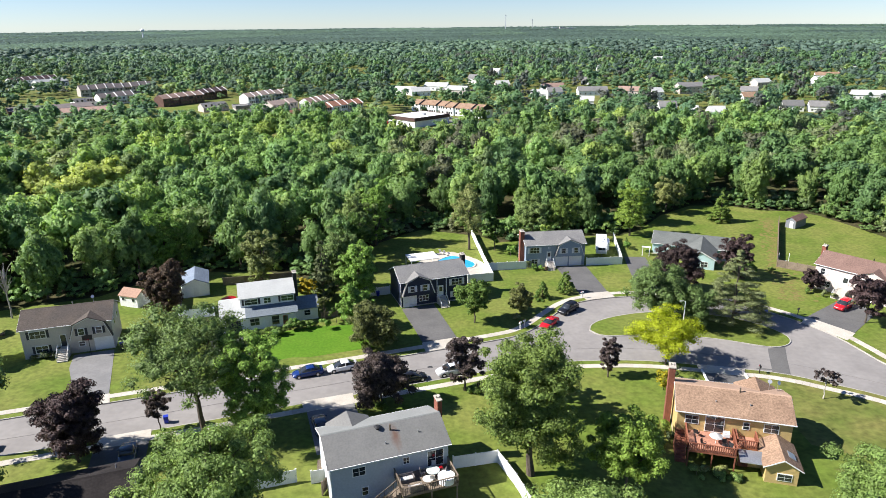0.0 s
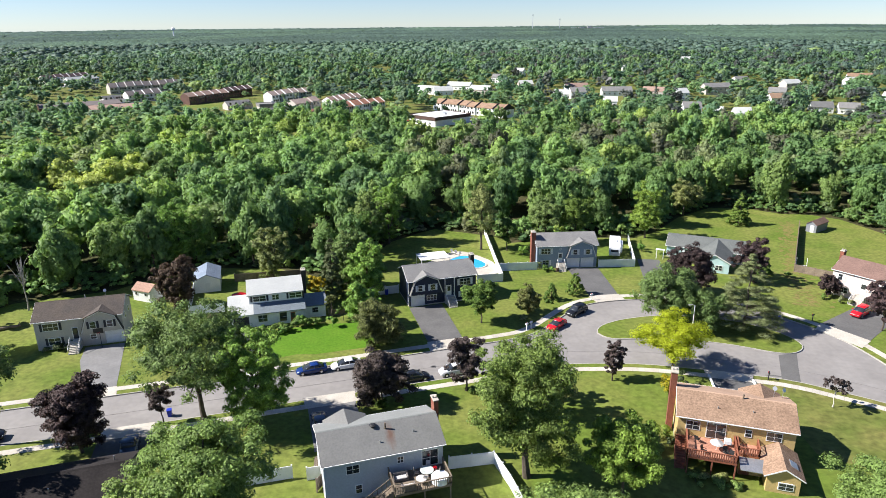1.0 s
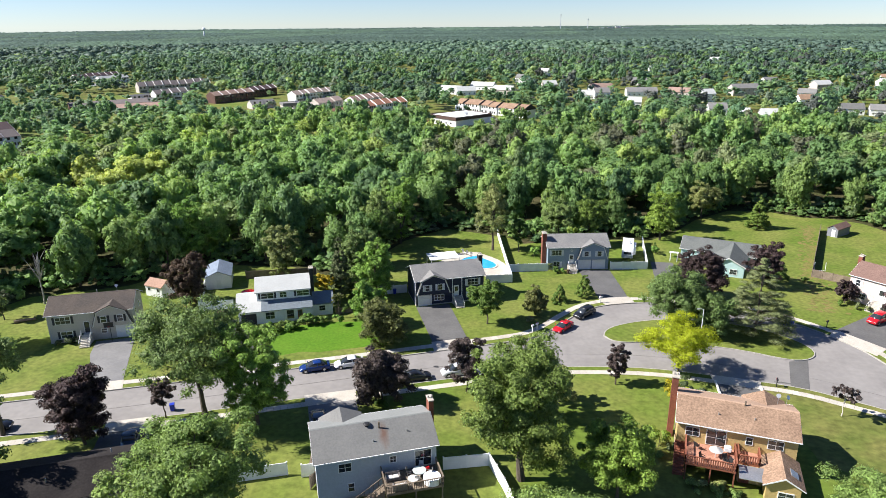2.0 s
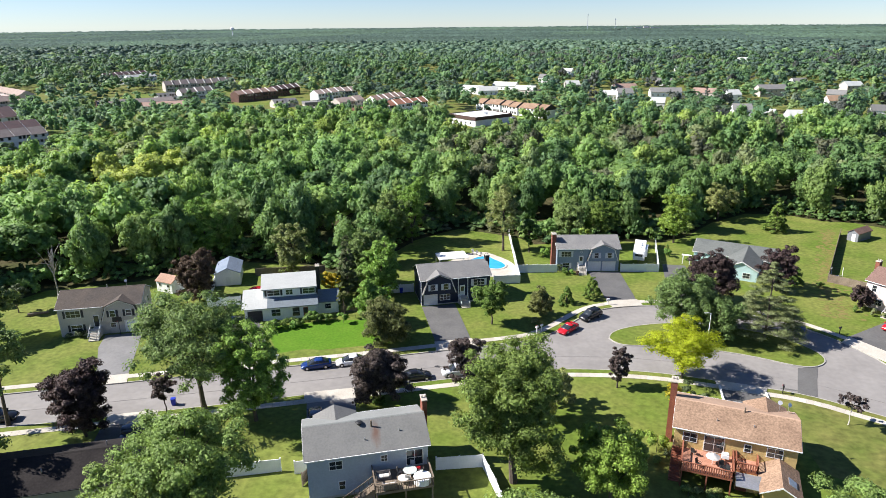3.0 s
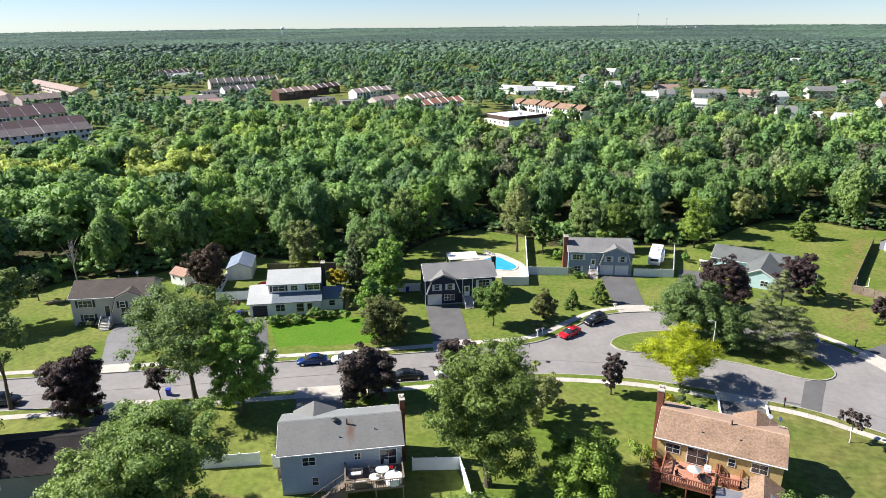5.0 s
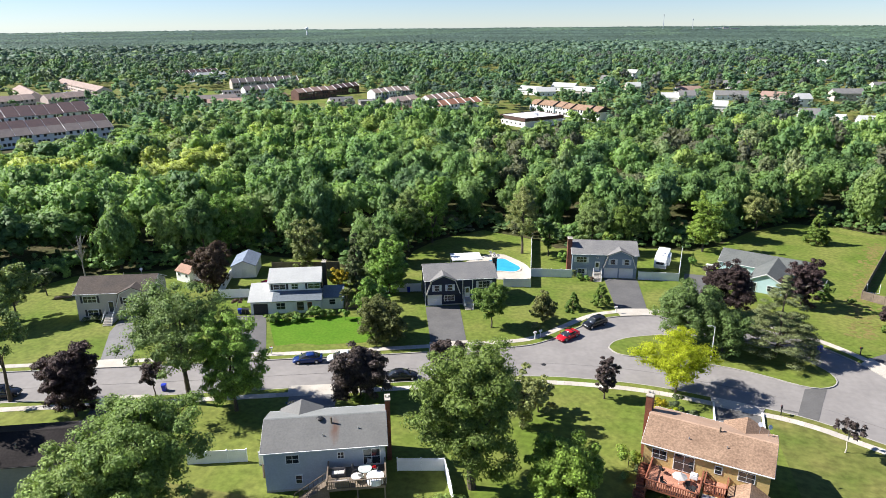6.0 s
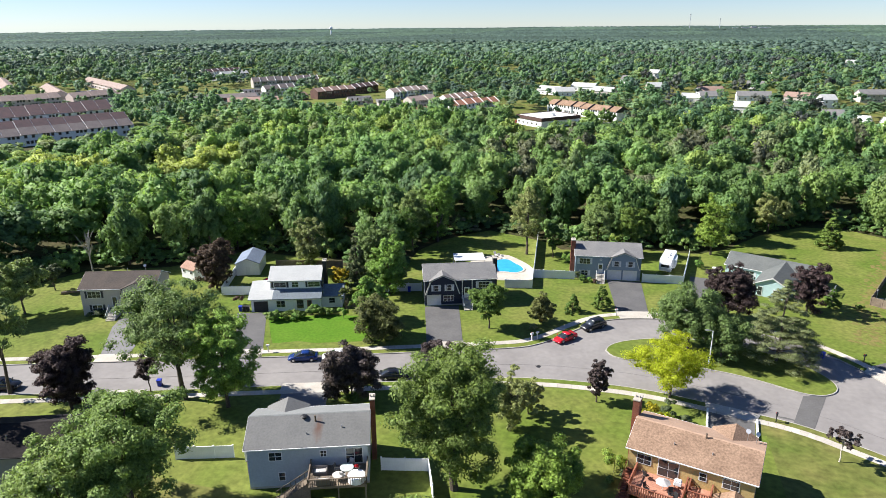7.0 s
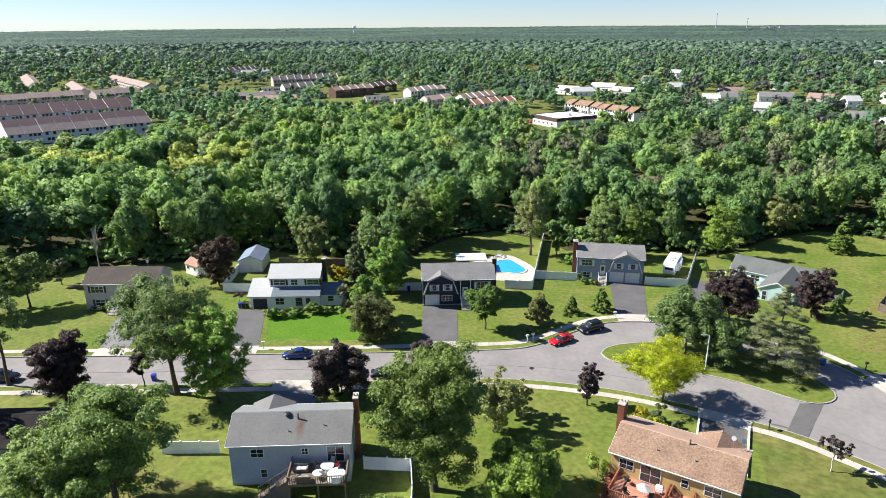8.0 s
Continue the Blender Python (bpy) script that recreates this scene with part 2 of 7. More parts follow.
def sheet(name, outline, top, depth, material, parent=None, step=3.0, label=""):
    """A slab that lies on the ground: top metres over it, depth metres thick."""
    o = dense(outline, step, True)
    a = np.array(o)
    lo, hi = a.min(0), a.max(0)
    grid = [(x, y) for x in np.arange(lo[0], hi[0], step) for y in np.arange(lo[1], hi[1], step)]
    grid = [p for p, k in zip(grid, inside(o, grid)) if k] if grid else []
    v, f, c = fill([o], grid)
    f = f[inside(o, c)]
    z = rises(v)
    n = len(v)
    verts = [(x, y, q + top) for (x, y), q in zip(v, z)]
    m = len(o)
    base = len(verts)
    verts += [(x, y, rise(x, y) + top) for x, y in o] + [(x, y, rise(x, y) + top - depth) for x, y in o]
    area = sum(p[0] * q[1] - q[0] * p[1] for p, q in zip(o, o[1:] + o[:1]))
    side = [(base + i, base + m + i, base + m + (i + 1) % m, base + (i + 1) % m) for i in range(m)]
    if area < 0:
        side = [s[::-1] for s in side]
    return part(name, (verts, [tuple(int(i) for i in q) for q in f] + side), material, parent, label)


# ---- street plan ----
FAR_KERB = [(-190, 30), (-60.4, 76.8), (-26.2, 89.2), (3.8, 100.1), (8.1, 101.7), (11.6, 103.2), (14, 105.2), (16.2, 107.7), (19.2, 112), (22.4, 116), (25, 117.8), (28, 119), (31.6, 119.9), (36, 120.5),
            (40, 120.3), (45, 119.5), (50, 118.2), (55.3, 115.6), (59, 112.3), (61.8, 109), (64.8, 104.2), (66.3, 99.3), (67.6, 92.7), (70.5, 83), (74, 73), (77, 60), (80, 40), (86, 0), (90, -60)]
NEAR_KERB = [(-190, 19.5), (-57.1, 67.7), (-38.6, 74.3), (-14.2, 83.5), (9.4, 92.2), (12, 93), (16.8, 93.9), (20.9, 94.3), (25, 94.5), (28.5, 94.5), (32.8, 94.1), (38.7, 92.9), (44.3, 91.6), (48.3, 90.7),
             (52, 89.2), (55.4, 87), (58.8, 85), (62, 82.6), (65, 79), (67, 74), (68.5, 65), (70.5, 45), (76, 0), (80, -60)]
ISLAND = [(24.3, 105.4), (24.7, 107.2), (26, 108.8), (28, 110.2), (31, 111.6), (35, 112.8), (39, 113.3), (43, 113), (47, 112), (51.2, 110.3), (54, 108.3), (56.2, 105.8), (57.3, 103.4), (57.2, 101.2),
          (55.8, 99.5), (53.6, 98.7), (51, 99.3), (47.6, 100.9), (43.9, 102.2), (39.3, 103.1), (34, 103.4), (29.5, 103.2), (27, 103), (25.3, 103.7)]
far_kerb = smooth(FAR_KERB, 1)
near_kerb = smooth(NEAR_KERB, 1)
island = smooth(ISLAND + ISLAND[:1], 1)[:-1]
ROAD_DROP = 0.13
ROAD_OUT = dense(far_kerb + near_kerb[::-1], 4.0, True)
ISLAND_OUT = dense(island, 2.0, True)
WOODS = [(-600, -80), (-140, 62), (-110, 84), (-93, 98), (-86, 114), (-70, 121), (-66, 127), (-60, 137), (-50, 136), (-40, 136), (-31, 131), (-24, 126), (-20, 128), (-20.5, 138), (-21, 148), (-18, 158), (-12, 166), (-8, 170), (2, 166), (8, 163), (12, 158), (31, 163),
         (43, 163), (50, 169), (60, 184), (72, 195), (83, 195), (90, 189), (98, 188), (104, 183), (107, 173), (110, 158), (118, 150), (140, 140), (420, 60), (6400, 60), (6400, 6400), (-6400, 6400), (-6400, -80)]

_xs = [-6400, -3500, -2000, -1200, -700, -400, -250, -180] + list(range(-140, 141, 8)) + [180, 250, 400, 700, 1200, 2000, 3500, 6400]
_ys = [-400, -150, -60, 0, 30, 50, 58] + list(range(66, 180, 5)) + [190, 205, 225, 260, 320, 400, 700, 1300, 2000, 3200, 4000, 5000, 6400]
_grid = [(x + 0.013 * y, y) for x in _xs for y in _ys]
_v, _f, _c = fill([ROAD_OUT, ISLAND_OUT, dense(WOODS, 40, True)], _grid)
_road = inside(ROAD_OUT, _c) & ~inside(ISLAND_OUT, _c)
_g = _f[~_road]
ground = part("ground", ([(x, y, z) for (x, y), z in zip(_v, rises(_v))], [tuple(int(i) for i in q) for q in _g]), GRASS)
ground.data.materials.append(FLOOR)
_wood = inside(WOODS, _c[~_road]) & (_c[~_road][:, 1] < 330)
_cg = _c[~_road]
_green = ((_cg[:, 0] + 0.3 * (_cg[:, 1] - 100) < 38) | ((_cg[:, 0] < 110) & (_cg[:, 1] > 97))) & (_cg[:, 1] > 60) & (_cg[:, 1] < 200) & ~_wood
ground.data.materials.append(LAWN)
ground.data.polygons.foreach_set("material_index", _wood.astype(np.int32) + 2 * _green.astype(np.int32))
tagged(ground, "mown suburban lawns running into dark woodland floor", "ground", kind="structure")
_r = _f[_road]
road = part("road", ([(x, y, z - ROAD_DROP) for (x, y), z in zip(_v, rises(_v))], [tuple(int(i) for i in q) for q in _r]), ASPHALT)
tagged(road, "sun-bleached grey asphalt street curving round a grass island", "road", kind="structure")


def ribbon(line, d0, d1, z0, z1):
    """A strip beside a line, from d0 to d1 to its left, from z0 to z1 over the ground."""
    a, b = shifted(line, d0), shifted(line, d1)
    v, f = [], []
    for p, q in zip(a, b):
        for (x, y), z in ((p, z0), (p, z1), (q, z1), (q, z0)):
            v.append((x, y, rise(x, y) + z))
    for i in range(len(a) - 1):
        for k in range(4):
            f.append((4 * i + k, 4 * i + (k + 1) % 4, 4 * i + 4 + (k + 1) % 4, 4 * i + 4 + k))
    f += [(0, 1, 2, 3), tuple(4 * len(a) - 4 + k for k in (3, 2, 1, 0))]
    return v, f


for _line, _d in ((dense(far_kerb, 2.5), 0.16), (dense(near_kerb, 2.5), -0.16), (dense(island + island[:1], 1.5), -0.16)):
    if _line[0] == _line[-1]:
        _area = sum(p[0] * q[1] - q[0] * p[1] for p, q in zip(_line, _line[1:]))
        _d = 0.16 if _area > 0 else -0.16
    tagged(part("kerb", ribbon(_line, 0, _d, -0.3, 0.02), KERB), "weathered concrete kerb along the street", "kerb", kind="structure")

SEAM = shade("tar_seam", (0.168, 0.1596, 0.1512), (0.1974, 0.1865, 0.1764), 0.5, 3, 0.15, 0.9, 0.2)
tagged(part("tar_seam", ribbon(dense(near_kerb, 1.5), 4.25, 4.33, -ROAD_DROP - 0.02, 0.025 - ROAD_DROP), SEAM), "thin dark tar seam down the street", "road", kind="structure")

# pavements of single slabs
for _line, _s in ((far_kerb, 1), (near_kerb, -1)):
    walk_line = dense(shifted(dense(_line, 2.0), _s * 1.35), 1.55)
    pavement = thing("pavement", Matrix(), "pale concrete pavement slabs between lawn and verge", "pavement", kind="structure")
    far_side = shifted(walk_line, _s * 1.25)
    for p, q, r, s in zip(walk_line, walk_line[1:], far_side[1:], far_side):
        if not (-75 < p[0] < 76 and p[1] > 55):
            continue
        if math.hypot(q[0] - p[0], q[1] - p[1]) < 0.5:
            continue
        c = Vector(((p[0] + r[0]) / 2, (p[1] + r[1]) / 2))
        ring = [tuple(c + (Vector(w) - c) * 0.985) for w in (p, q, r, s)]
        if _s < 0:
            ring = ring[::-1]
        zs = [rise(*w) + random.uniform(-0.004, 0.004) for w in ring]
        v = [(w[0], w[1], z + 0.035) for w, z in zip(ring, zs)] + [(w[0], w[1], z - 0.06) for w, z in zip(ring, zs)]
        part("slab", (v, [(0, 1, 2, 3), (4, 7, 6, 5)] + [(i, i + 4, (i + 1) % 4 + 4, (i + 1) % 4) for i in range(4)]), CONCRETE, pavement)

# driveways and their concrete aprons
DRIVES = [("grey asphalt driveway of the beige house", GREYTOP, [(-61.4, 96.4), (-55.7, 98.4), (-49.3, 83.9), (-53.5, 82.3), (-59.6, 91.8)]),
          ("dark asphalt driveway of the white house", BLACKTOP, [(-41.8, 103), (-36.6, 104.6), (-29.6, 91.2), (-33.7, 89.7)]),
          ("fresh black driveway of the navy house", BLACKTOP, [(-9.1, 114.6), (-3.1, 116.8), (1.2, 102.6), (-4.5, 100.6)]),
          ("dark asphalt driveway of the blue-grey house", BLACKTOP, [(23.3, 138.8), (30.1, 139.6), (31.2, 122.9), (25.6, 121.6)]),
          ("dark driveway of the teal ranch house", BLACKTOP, [(40.2, 146), (45, 145.5), (43, 123), (37.5, 123.6)]),
          ("dark asphalt driveway of the pink-white house", BLACKTOP, [(64.4, 110.6), (74.8, 118.5), (78.5, 112.8), (69, 103.8)]),
          ("shaded driveway of the near grey house", GREYTOP, [(-19.5, 79), (-13.3, 81.3), (-9.8, 71), (-16, 68.6)]),
          ("driveway of the yellow house", BLACKTOP, [(38.6, 90.9), (44.3, 89.6), (42.6, 78), (37, 79)]),
          ("driveway of the dark-roofed house", BLACKTOP, [(-44.2, 70.2), (-38.2, 72.4), (-35.4, 63.6), (-41.2, 61.4)])]
for _label, _m, _o in DRIVES:
    tagged(sheet("driveway", _o, 0.03, 0.12, _m), _label, "driveway", kind="structure")
APRONS = [[(-53.7, 82.2), (-49.2, 83.9), (-47.9, 81.3), (-52.6, 79.6)], [(-33.9, 89.6), (-29.5, 91.3), (-28.4, 88.5), (-33.1, 86.8)], [(-4.7, 100.6), (1.4, 102.7), (2.6, 99.7), (-3.9, 97.4)], [(25.4, 121.6), (31.4, 122.9), (32.1, 120.1), (26.4, 118.5)],
          [(37.3, 123.6), (43.2, 123), (43.2, 119.9), (37.3, 120.6)], [(64.3, 110.7), (69.2, 103.8), (66.4, 101.2), (62.4, 108.4)], [(-20.8, 81.6), (-13.9, 84), (-13.2, 81.3), (-19.8, 78.9)], [(38.4, 93), (45.3, 91.4), (44.5, 89.5), (38.3, 90.9)],
          [(-44.8, 72.4), (-38.9, 74.5), (-38.1, 72.4), (-44.1, 70.2)]]
for _o in APRONS:
    tagged(sheet("driveway_apron", _o, 0.045, 0.2, CONCRETE), "pale concrete driveway apron at the kerb", "pavement", kind="structure")


def low(name, outline, material, label, category, lift=0.006):
    """A thin repair or bed on the road's level."""
    o = dense(outline, 2.0, True)
    v = [(x, y, rise(x, y) - ROAD_DROP + lift) for x, y in o]
    c = Vector((sum(p[0] for p in v) / len(v), sum(p[1] for p in v) / len(v), sum(p[2] for p in v) / len(v)))
    return tagged(part(name, (v + [tuple(c)], [(i, (i + 1) % len(o), len(o)) for i in range(len(o))]), material), label, category, kind="structure")


tagged(sheet("road_patch", [(49.1, 90.4), (51.4, 89.5), (55.1, 99.2), (52.0, 98.5)], 0.03 - ROAD_DROP, 0.05, PATCH, step=1.2), "dark square asphalt repair across the street", "road", kind="structure")
low("road_patch", [(47.2, 91.6), (49.6, 91.1), (50, 92.4), (47.5, 92.9)], PATCH, "small dark asphalt repair by the kerb", "road")
tagged(sheet("lawn", [(-29.2, 93.3), (-12, 99.3), (-15.5, 108), (-24, 107), (-33, 103.5), (-36, 104.2)], 0.012, 0.05, LUSH), "lush dark green striped front lawn", "lawn", kind="structure")
# a worn brown path in the meadow: many small bare patches, thinning out to its sides
_pr = random.Random(12)
_bv, _bf = [], []
_path = dense([(66.5, 118), (69, 128), (71, 137), (76.5, 150), (83.5, 168), (89, 180)], 0.55)
for _i, (_x, _y) in enumerate(_path * 3):
    _off = _pr.gauss(0, 1.1 if _y > 136 else 1.5)
    _x, _y, _r = _x + _off, _y - 0.4 * _off, _pr.uniform(0.18, 0.6)
    if inside(ROAD_OUT, [(_x, _y)])[0]:
        continue
    _n = len(_bv)
    _bv += [(_x + _r * _pr.uniform(0.7, 1.3) * math.cos(k * 0.785), _y + _r * _pr.uniform(0.7, 1.3) * math.sin(k * 0.785), rise(_x, _y) + 0.012 + 0.00006 * _i) for k in range(8)]
    _bf.append(tuple(range(_n, _n + 8)))
tagged(part("bare_strip", (_bv, _bf), DRY), "sun-dried brown strip in the rough meadow grass", "lawn", kind="structure")

# ---- houses ----
_cache = {}


def simple(name, geo, material):
    me = bpy.data.meshes.new(name)
    me.from_pydata(geo[0], [], geo[1])
    me.materials.append(material)
    return me


def window_mesh(w, h, bars):
    """The casing of a window, and one of its panes."""
    key = (round(w, 2), round(h, 2), bars)
    if key not in _cache:
        t, g = 0.09, 0.06
        a, b = (w - 2 * t - (bars - 1) * g) / bars, (h - 2 * t - g) / 2
        _cache[key] = simple("window", box(0, w, -0.06, 0.02, 0, h), WHITE), simple("pane", box(0, a, -0.072, -0.05, 0, b), GLASS), [(t + i * (a + g), 0, t + k * (b + g)) for i in range(bars) for k in range(2)]
    return _cache[key]


def glazed(parent, w, h, bars, m):
    """A window: casing, sill and single panes."""
    fr, pa, spots = window_mesh(w, h, bars)
    ob = part("window", fr, WHITE, parent)
    ob.matrix_basis = m
    for q in spots:
        part("pane", pa, GLASS, ob).matrix_basis = pose(*q)
    return ob




def on_face(house, face, a, z):
    """The pose of a fitting on a wall: a metres along it, z up."""
    W, D = house["W"], house["D"]
    if face == "near":
        return pose(a, 0.3 + house.get("near_v", 0.0), z)
    if face == "far":
        return pose(W - a, D - 0.3, z, 0, 0, 180)
    if face == "left":
        return pose(0.3, D - a, z, 0, 0, -90)
    return pose(W - 0.3, a, z, 0, 0, 90)


def window(house, a, z, w=1.0, h=1.25, bars=1, face="near", shutter=None, out=0.0):
    ob = glazed(house["ob"], w, h, bars, on_face(house, face, a, z) @ pose(0, -out, 0))
    if shutter:
        key = ("shutter", round(h, 2), shutter.name)
        if key not in _cache:
            g = box(0, 0.36, -0.045, 0, 0, h)
            _cache[key] = bpy.data.meshes.new("shutter")
            _cache[key].from_pydata(g[0], [], g[1])
        for du in (-0.42, w + 0.06):
            s = part("shutter", _cache[key], shutter, house["ob"])
            s.matrix_basis = on_face(house, face, a + du, z) @ pose(0, -out, 0)
    return ob


def door(house, a, z, w=0.95, h=2.05, material=None, face="near", glazed=True):
    ob = part("door", box(0.08, w - 0.08, -0.05, 0.02, 0, h - 0.08), material or WHITE, house["ob"])
    ob.matrix_basis = on_face(house, face, a, z)
    for g in (box(0, 0.078, -0.07, 0.02, 0, h), box(w - 0.078, w, -0.07, 0.02, 0, h), box(0.078, w - 0.078, -0.07, 0.02, h - 0.078, h)):
        part("trim", g, WHITE, ob)
    if glazed:
        part("pane", box(0.2, w - 0.2, -0.058, -0.048, h * 0.45, h - 0.25), GLASS, ob)
    return ob


def glass_door(house, a, z, w=1.9, h=2.05, face="near"):
    ob = window(house, a, z, w, h, 2, face)
    ob.name = "sliding_door"
    return ob


def garage_door(house, a, w=2.5, h=2.1, material=None, face="near"):
    ob = part("garage_door", box(0, w, -0.02, 0.02, 0, h), material or WHITE, house["ob"])
    ob.matrix_basis = on_face(house, face, a, 0.02)
    for i in range(4):
        part("section", box(0.03, w - 0.03, -0.05, -0.018, i * h / 4 + 0.02, (i + 1) * h / 4 - 0.02), material or WHITE, ob)
    for g in (box(-0.12, -0.002, -0.07, 0.02, 0, h + 0.12), box(w + 0.002, w + 0.12, -0.07, 0.02, 0, h + 0.12), box(-0.002, w + 0.002, -0.07, 0.02, h + 0.002, h + 0.12)):
        part("trim", g, WHITE, ob)
    return ob


def stairs(parent, a, w, v, top, run=0.27, material=None, rail=None, m=None, riser=0.178):
    """Outdoor steps that come down from z = top at v towards -v, with side rails."""
    n = max(2, round(top / riser))
    line = [(v, 0.0), (v, top - 0.02)]
    for i in range(n):
        line += [(v - (i + 1) * run, top - i * top / n - 0.02), (v - (i + 1) * run, top - (i + 1) * top / n)]
    ob = part("steps", extrude(line[:-1] + [(v - n * run, 0.0)], "x", a, a + w), material or CONCRETE, parent)
    for u in (a - 0.06, a + w + 0.01):
        part("railing", extrude([(v, top + 0.9), (v - n * run, 0.98), (v - n * run, 0.88), (v, top + 0.8)], "x", u, u + 0.05), rail or WHITE, ob)
        for i in range(0, n + 1, 2):
            zz = top - i * top / n
            part("baluster", box(u + 0.005, u + 0.045, v - i * run - 0.025, v - i * run + 0.025, max(0, zz - 0.2), zz + 0.85), rail or WHITE, ob)
    if m is not None:
        ob.matrix_basis = m
    return ob


def house_shell(name, x, y, ang, W, D, E, R, wall, roof, label, zb=None, trim=None, group="", overhang=0.3, far_roof=None):
    zb = rise(x, y) if zb is None else zb
    ob = thing(name, pose(x, y, zb, 0, 0, ang), label, "house", group)
    H = {"ob": ob, "W": W, "D": D, "E": E, "R": R, "roof_m": roof, "wall_m": wall}
    k = (R - E) / (D / 2)
    w0 = E + 0.3 * k - 0.17
    part("wall", extrude([(0.3, -1.2), (D - 0.3, -1.2), (D - 0.3, w0), (D / 2, R - 0.19), (0.3, w0)], "x", overhang, W - overhang), wall, ob)
    part("foundation", box(overhang - 0.02, W - overhang + 0.02, 0.28, D - 0.28, -1.2, 0.25), CONCRETE, ob)
    part("roof", extrude([(0, E - 0.14), (0, E), (D / 2, R), (D / 2, R - 0.16)], "x", 0, W), roof, ob)
    part("roof", extrude([(D / 2, R - 0.16), (D / 2, R), (D, E), (D, E - 0.14)], "x", 0, W), far_roof or roof, ob)
    trim = trim or WHITE
    part("gutter", join(box(0, W, -0.1, -0.002, E - 0.13, E - 0.04)), trim, ob)
    part("gutter", join(box(0, W, D + 0.002, D + 0.1, E - 0.13, E - 0.04)), trim, ob)
    for u in (-0.03, W + 0.002):
        part("rake_board", extrude([(0, E - 0.15), (0, E - 0.04), (D / 2, R - 0.04), (D, E - 0.04), (D, E - 0.15), (D / 2, R - 0.18)], "x", u, u + 0.028), trim, ob)
    part("ridge_cap", extrude([(D / 2 - 0.15, R - 0.05), (D / 2, R + 0.03), (D / 2 + 0.15, R - 0.05)], "x", 0.02, W - 0.02), far_roof or roof, ob)
    return H


def bay(H, a, b, low=2.45, up=1.05, out=0.55, wall=None, trim=None, windows=(), shutter=None, face=1):
    """The garrison bay: an overhanging upper storey under its own little gambrel gable."""
    E, D = H["E"], H["D"]
    wall = wall or H["wall_m"]
    trim = trim or WHITE
    s, c = 0.95, (a + b) / 2
    v0, v1 = (-out + 0.3, 0.28) if face > 0 else (D - 0.28, D + out - 0.3)
    e = E - 0.02
    part("bay_wall", extrude([(a, low), (b, low), (b - s, e), (c, e + up), (a + s, e)], "y", v0, v1), wall, H["ob"])
    k = (H["R"] - E) / (D / 2)
    back = (up + 0.1) / k
    r0, r1 = (-out + 0.05, back) if face > 0 else (D - back, D + out - 0.05)
    part("bay_roof", extrude([(a + s - 0.3, e - 0.08), (a + s - 0.3, e + 0.04), (c, e + up + 0.14), (b - s + 0.3, e + 0.04), (b - s + 0.3, e - 0.08), (c, e + up + 0.0)], "y", r0, r1), H["roof_m"], H["ob"])
    t0, t1 = (v0 - 0.05, v0 - 0.003) if face > 0 else (v1 + 0.003, v1 + 0.05)
    w = 0.17
    for sgn, p, q in ((1, a, a + s), (-1, b, b - s)):
        part("bay_trim", extrude([(p - 0.02 * sgn, low), (p + w * sgn, low), (q + w * sgn, e), (q - 0.02 * sgn, e)], "y", t0, t1), trim, H["ob"])
        part("bay_trim", extrude([(q, e - 0.02), (q, e - w), (c, e + up - w), (c, e + up - 0.02)], "y", t0, t1), trim, H["ob"])
        # the steep flared side roof of the bay
        part("bay_side", extrude([(p - 0.07 * sgn, low), (p - 0.01 * sgn, low), (q - 0.01 * sgn, e), (q - 0.07 * sgn, e)], "y", r0, 0.29 if face > 0 else r1), H["roof_m"], H["ob"])
    for u, wd in windows:
        window(H, u, 3.15, wd, 1.25, 1, "near", shutter, out - 0.002)


def chimney(H, u, v, w=0.9, d=0.6, top=8.2, material=None, z0=-1.0):
    ob = part("chimney", box(u - w / 2, u + w / 2, v - d / 2, v + d / 2, z0, top), material or BRICK, H["ob"])
    part("chimney_cap", box(u - w / 2 - 0.06, u + w / 2 + 0.06, v - d / 2 - 0.06, v + d / 2 + 0.06, top + 0.002, top + 0.12), CONCRETE, ob)
    for du in (-0.2, 0.2):
        part("flue", tube([(u + du, v, top + 0.12), (u + du, v, top + 0.42)], [0.11, 0.1], 8), CONCRETE, ob)
    return ob


def vent(H, u, v, tall=0.35, r=0.07, material=None):
    D, E, R = H["D"], H["E"], H["R"]
    z = E + (R - E) * (1 - abs(v - D / 2) / (D / 2))
    return part("vent_pipe", tube([(u, v, z - 0.1), (u, v, z + tall)], [r, r], 8), material or METAL, H["ob"])


def fan_vent(H, u, v):
    D, E, R = H["D"], H["E"], H["R"]
    z = E + (R - E) * (1 - abs(v - D / 2) / (D / 2))
    return part("attic_fan", tube([(u, v, z - 0.15), (u, v, z + 0.2), (u, v, z + 0.22), (u, v, z + 0.34)], [0.22, 0.22, 0.42, 0.2], 14), DARK, H["ob"])


R_BROWN = roofing("dark_brown_shingles", (0.1012, 0.0836, 0.0704), (0.0792, 0.0686, 0.0616))
R_GREY = roofing("grey_shingles", (0.2112, 0.2068, 0.198), (0.176, 0.1742, 0.1716))
R_PALE = roofing("pale_grey_shingles", (0.46, 0.47, 0.45), (0.42, 0.43, 0.415), 0.1)
R_SLATE = roofing("slate_grey_shingles", (0.1496, 0.1496, 0.1461), (0.1276, 0.1285, 0.1267))
R_MOSS = roofing("greenish_grey_shingles", (0.1364, 0.1452, 0.1364), (0.1144, 0.1232, 0.1188))
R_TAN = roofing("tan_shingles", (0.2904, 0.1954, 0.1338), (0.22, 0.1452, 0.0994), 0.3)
R_RED = roofing("reddish_brown_shingles", (0.1936, 0.1232, 0.1012), (0.1584, 0.1012, 0.0836))
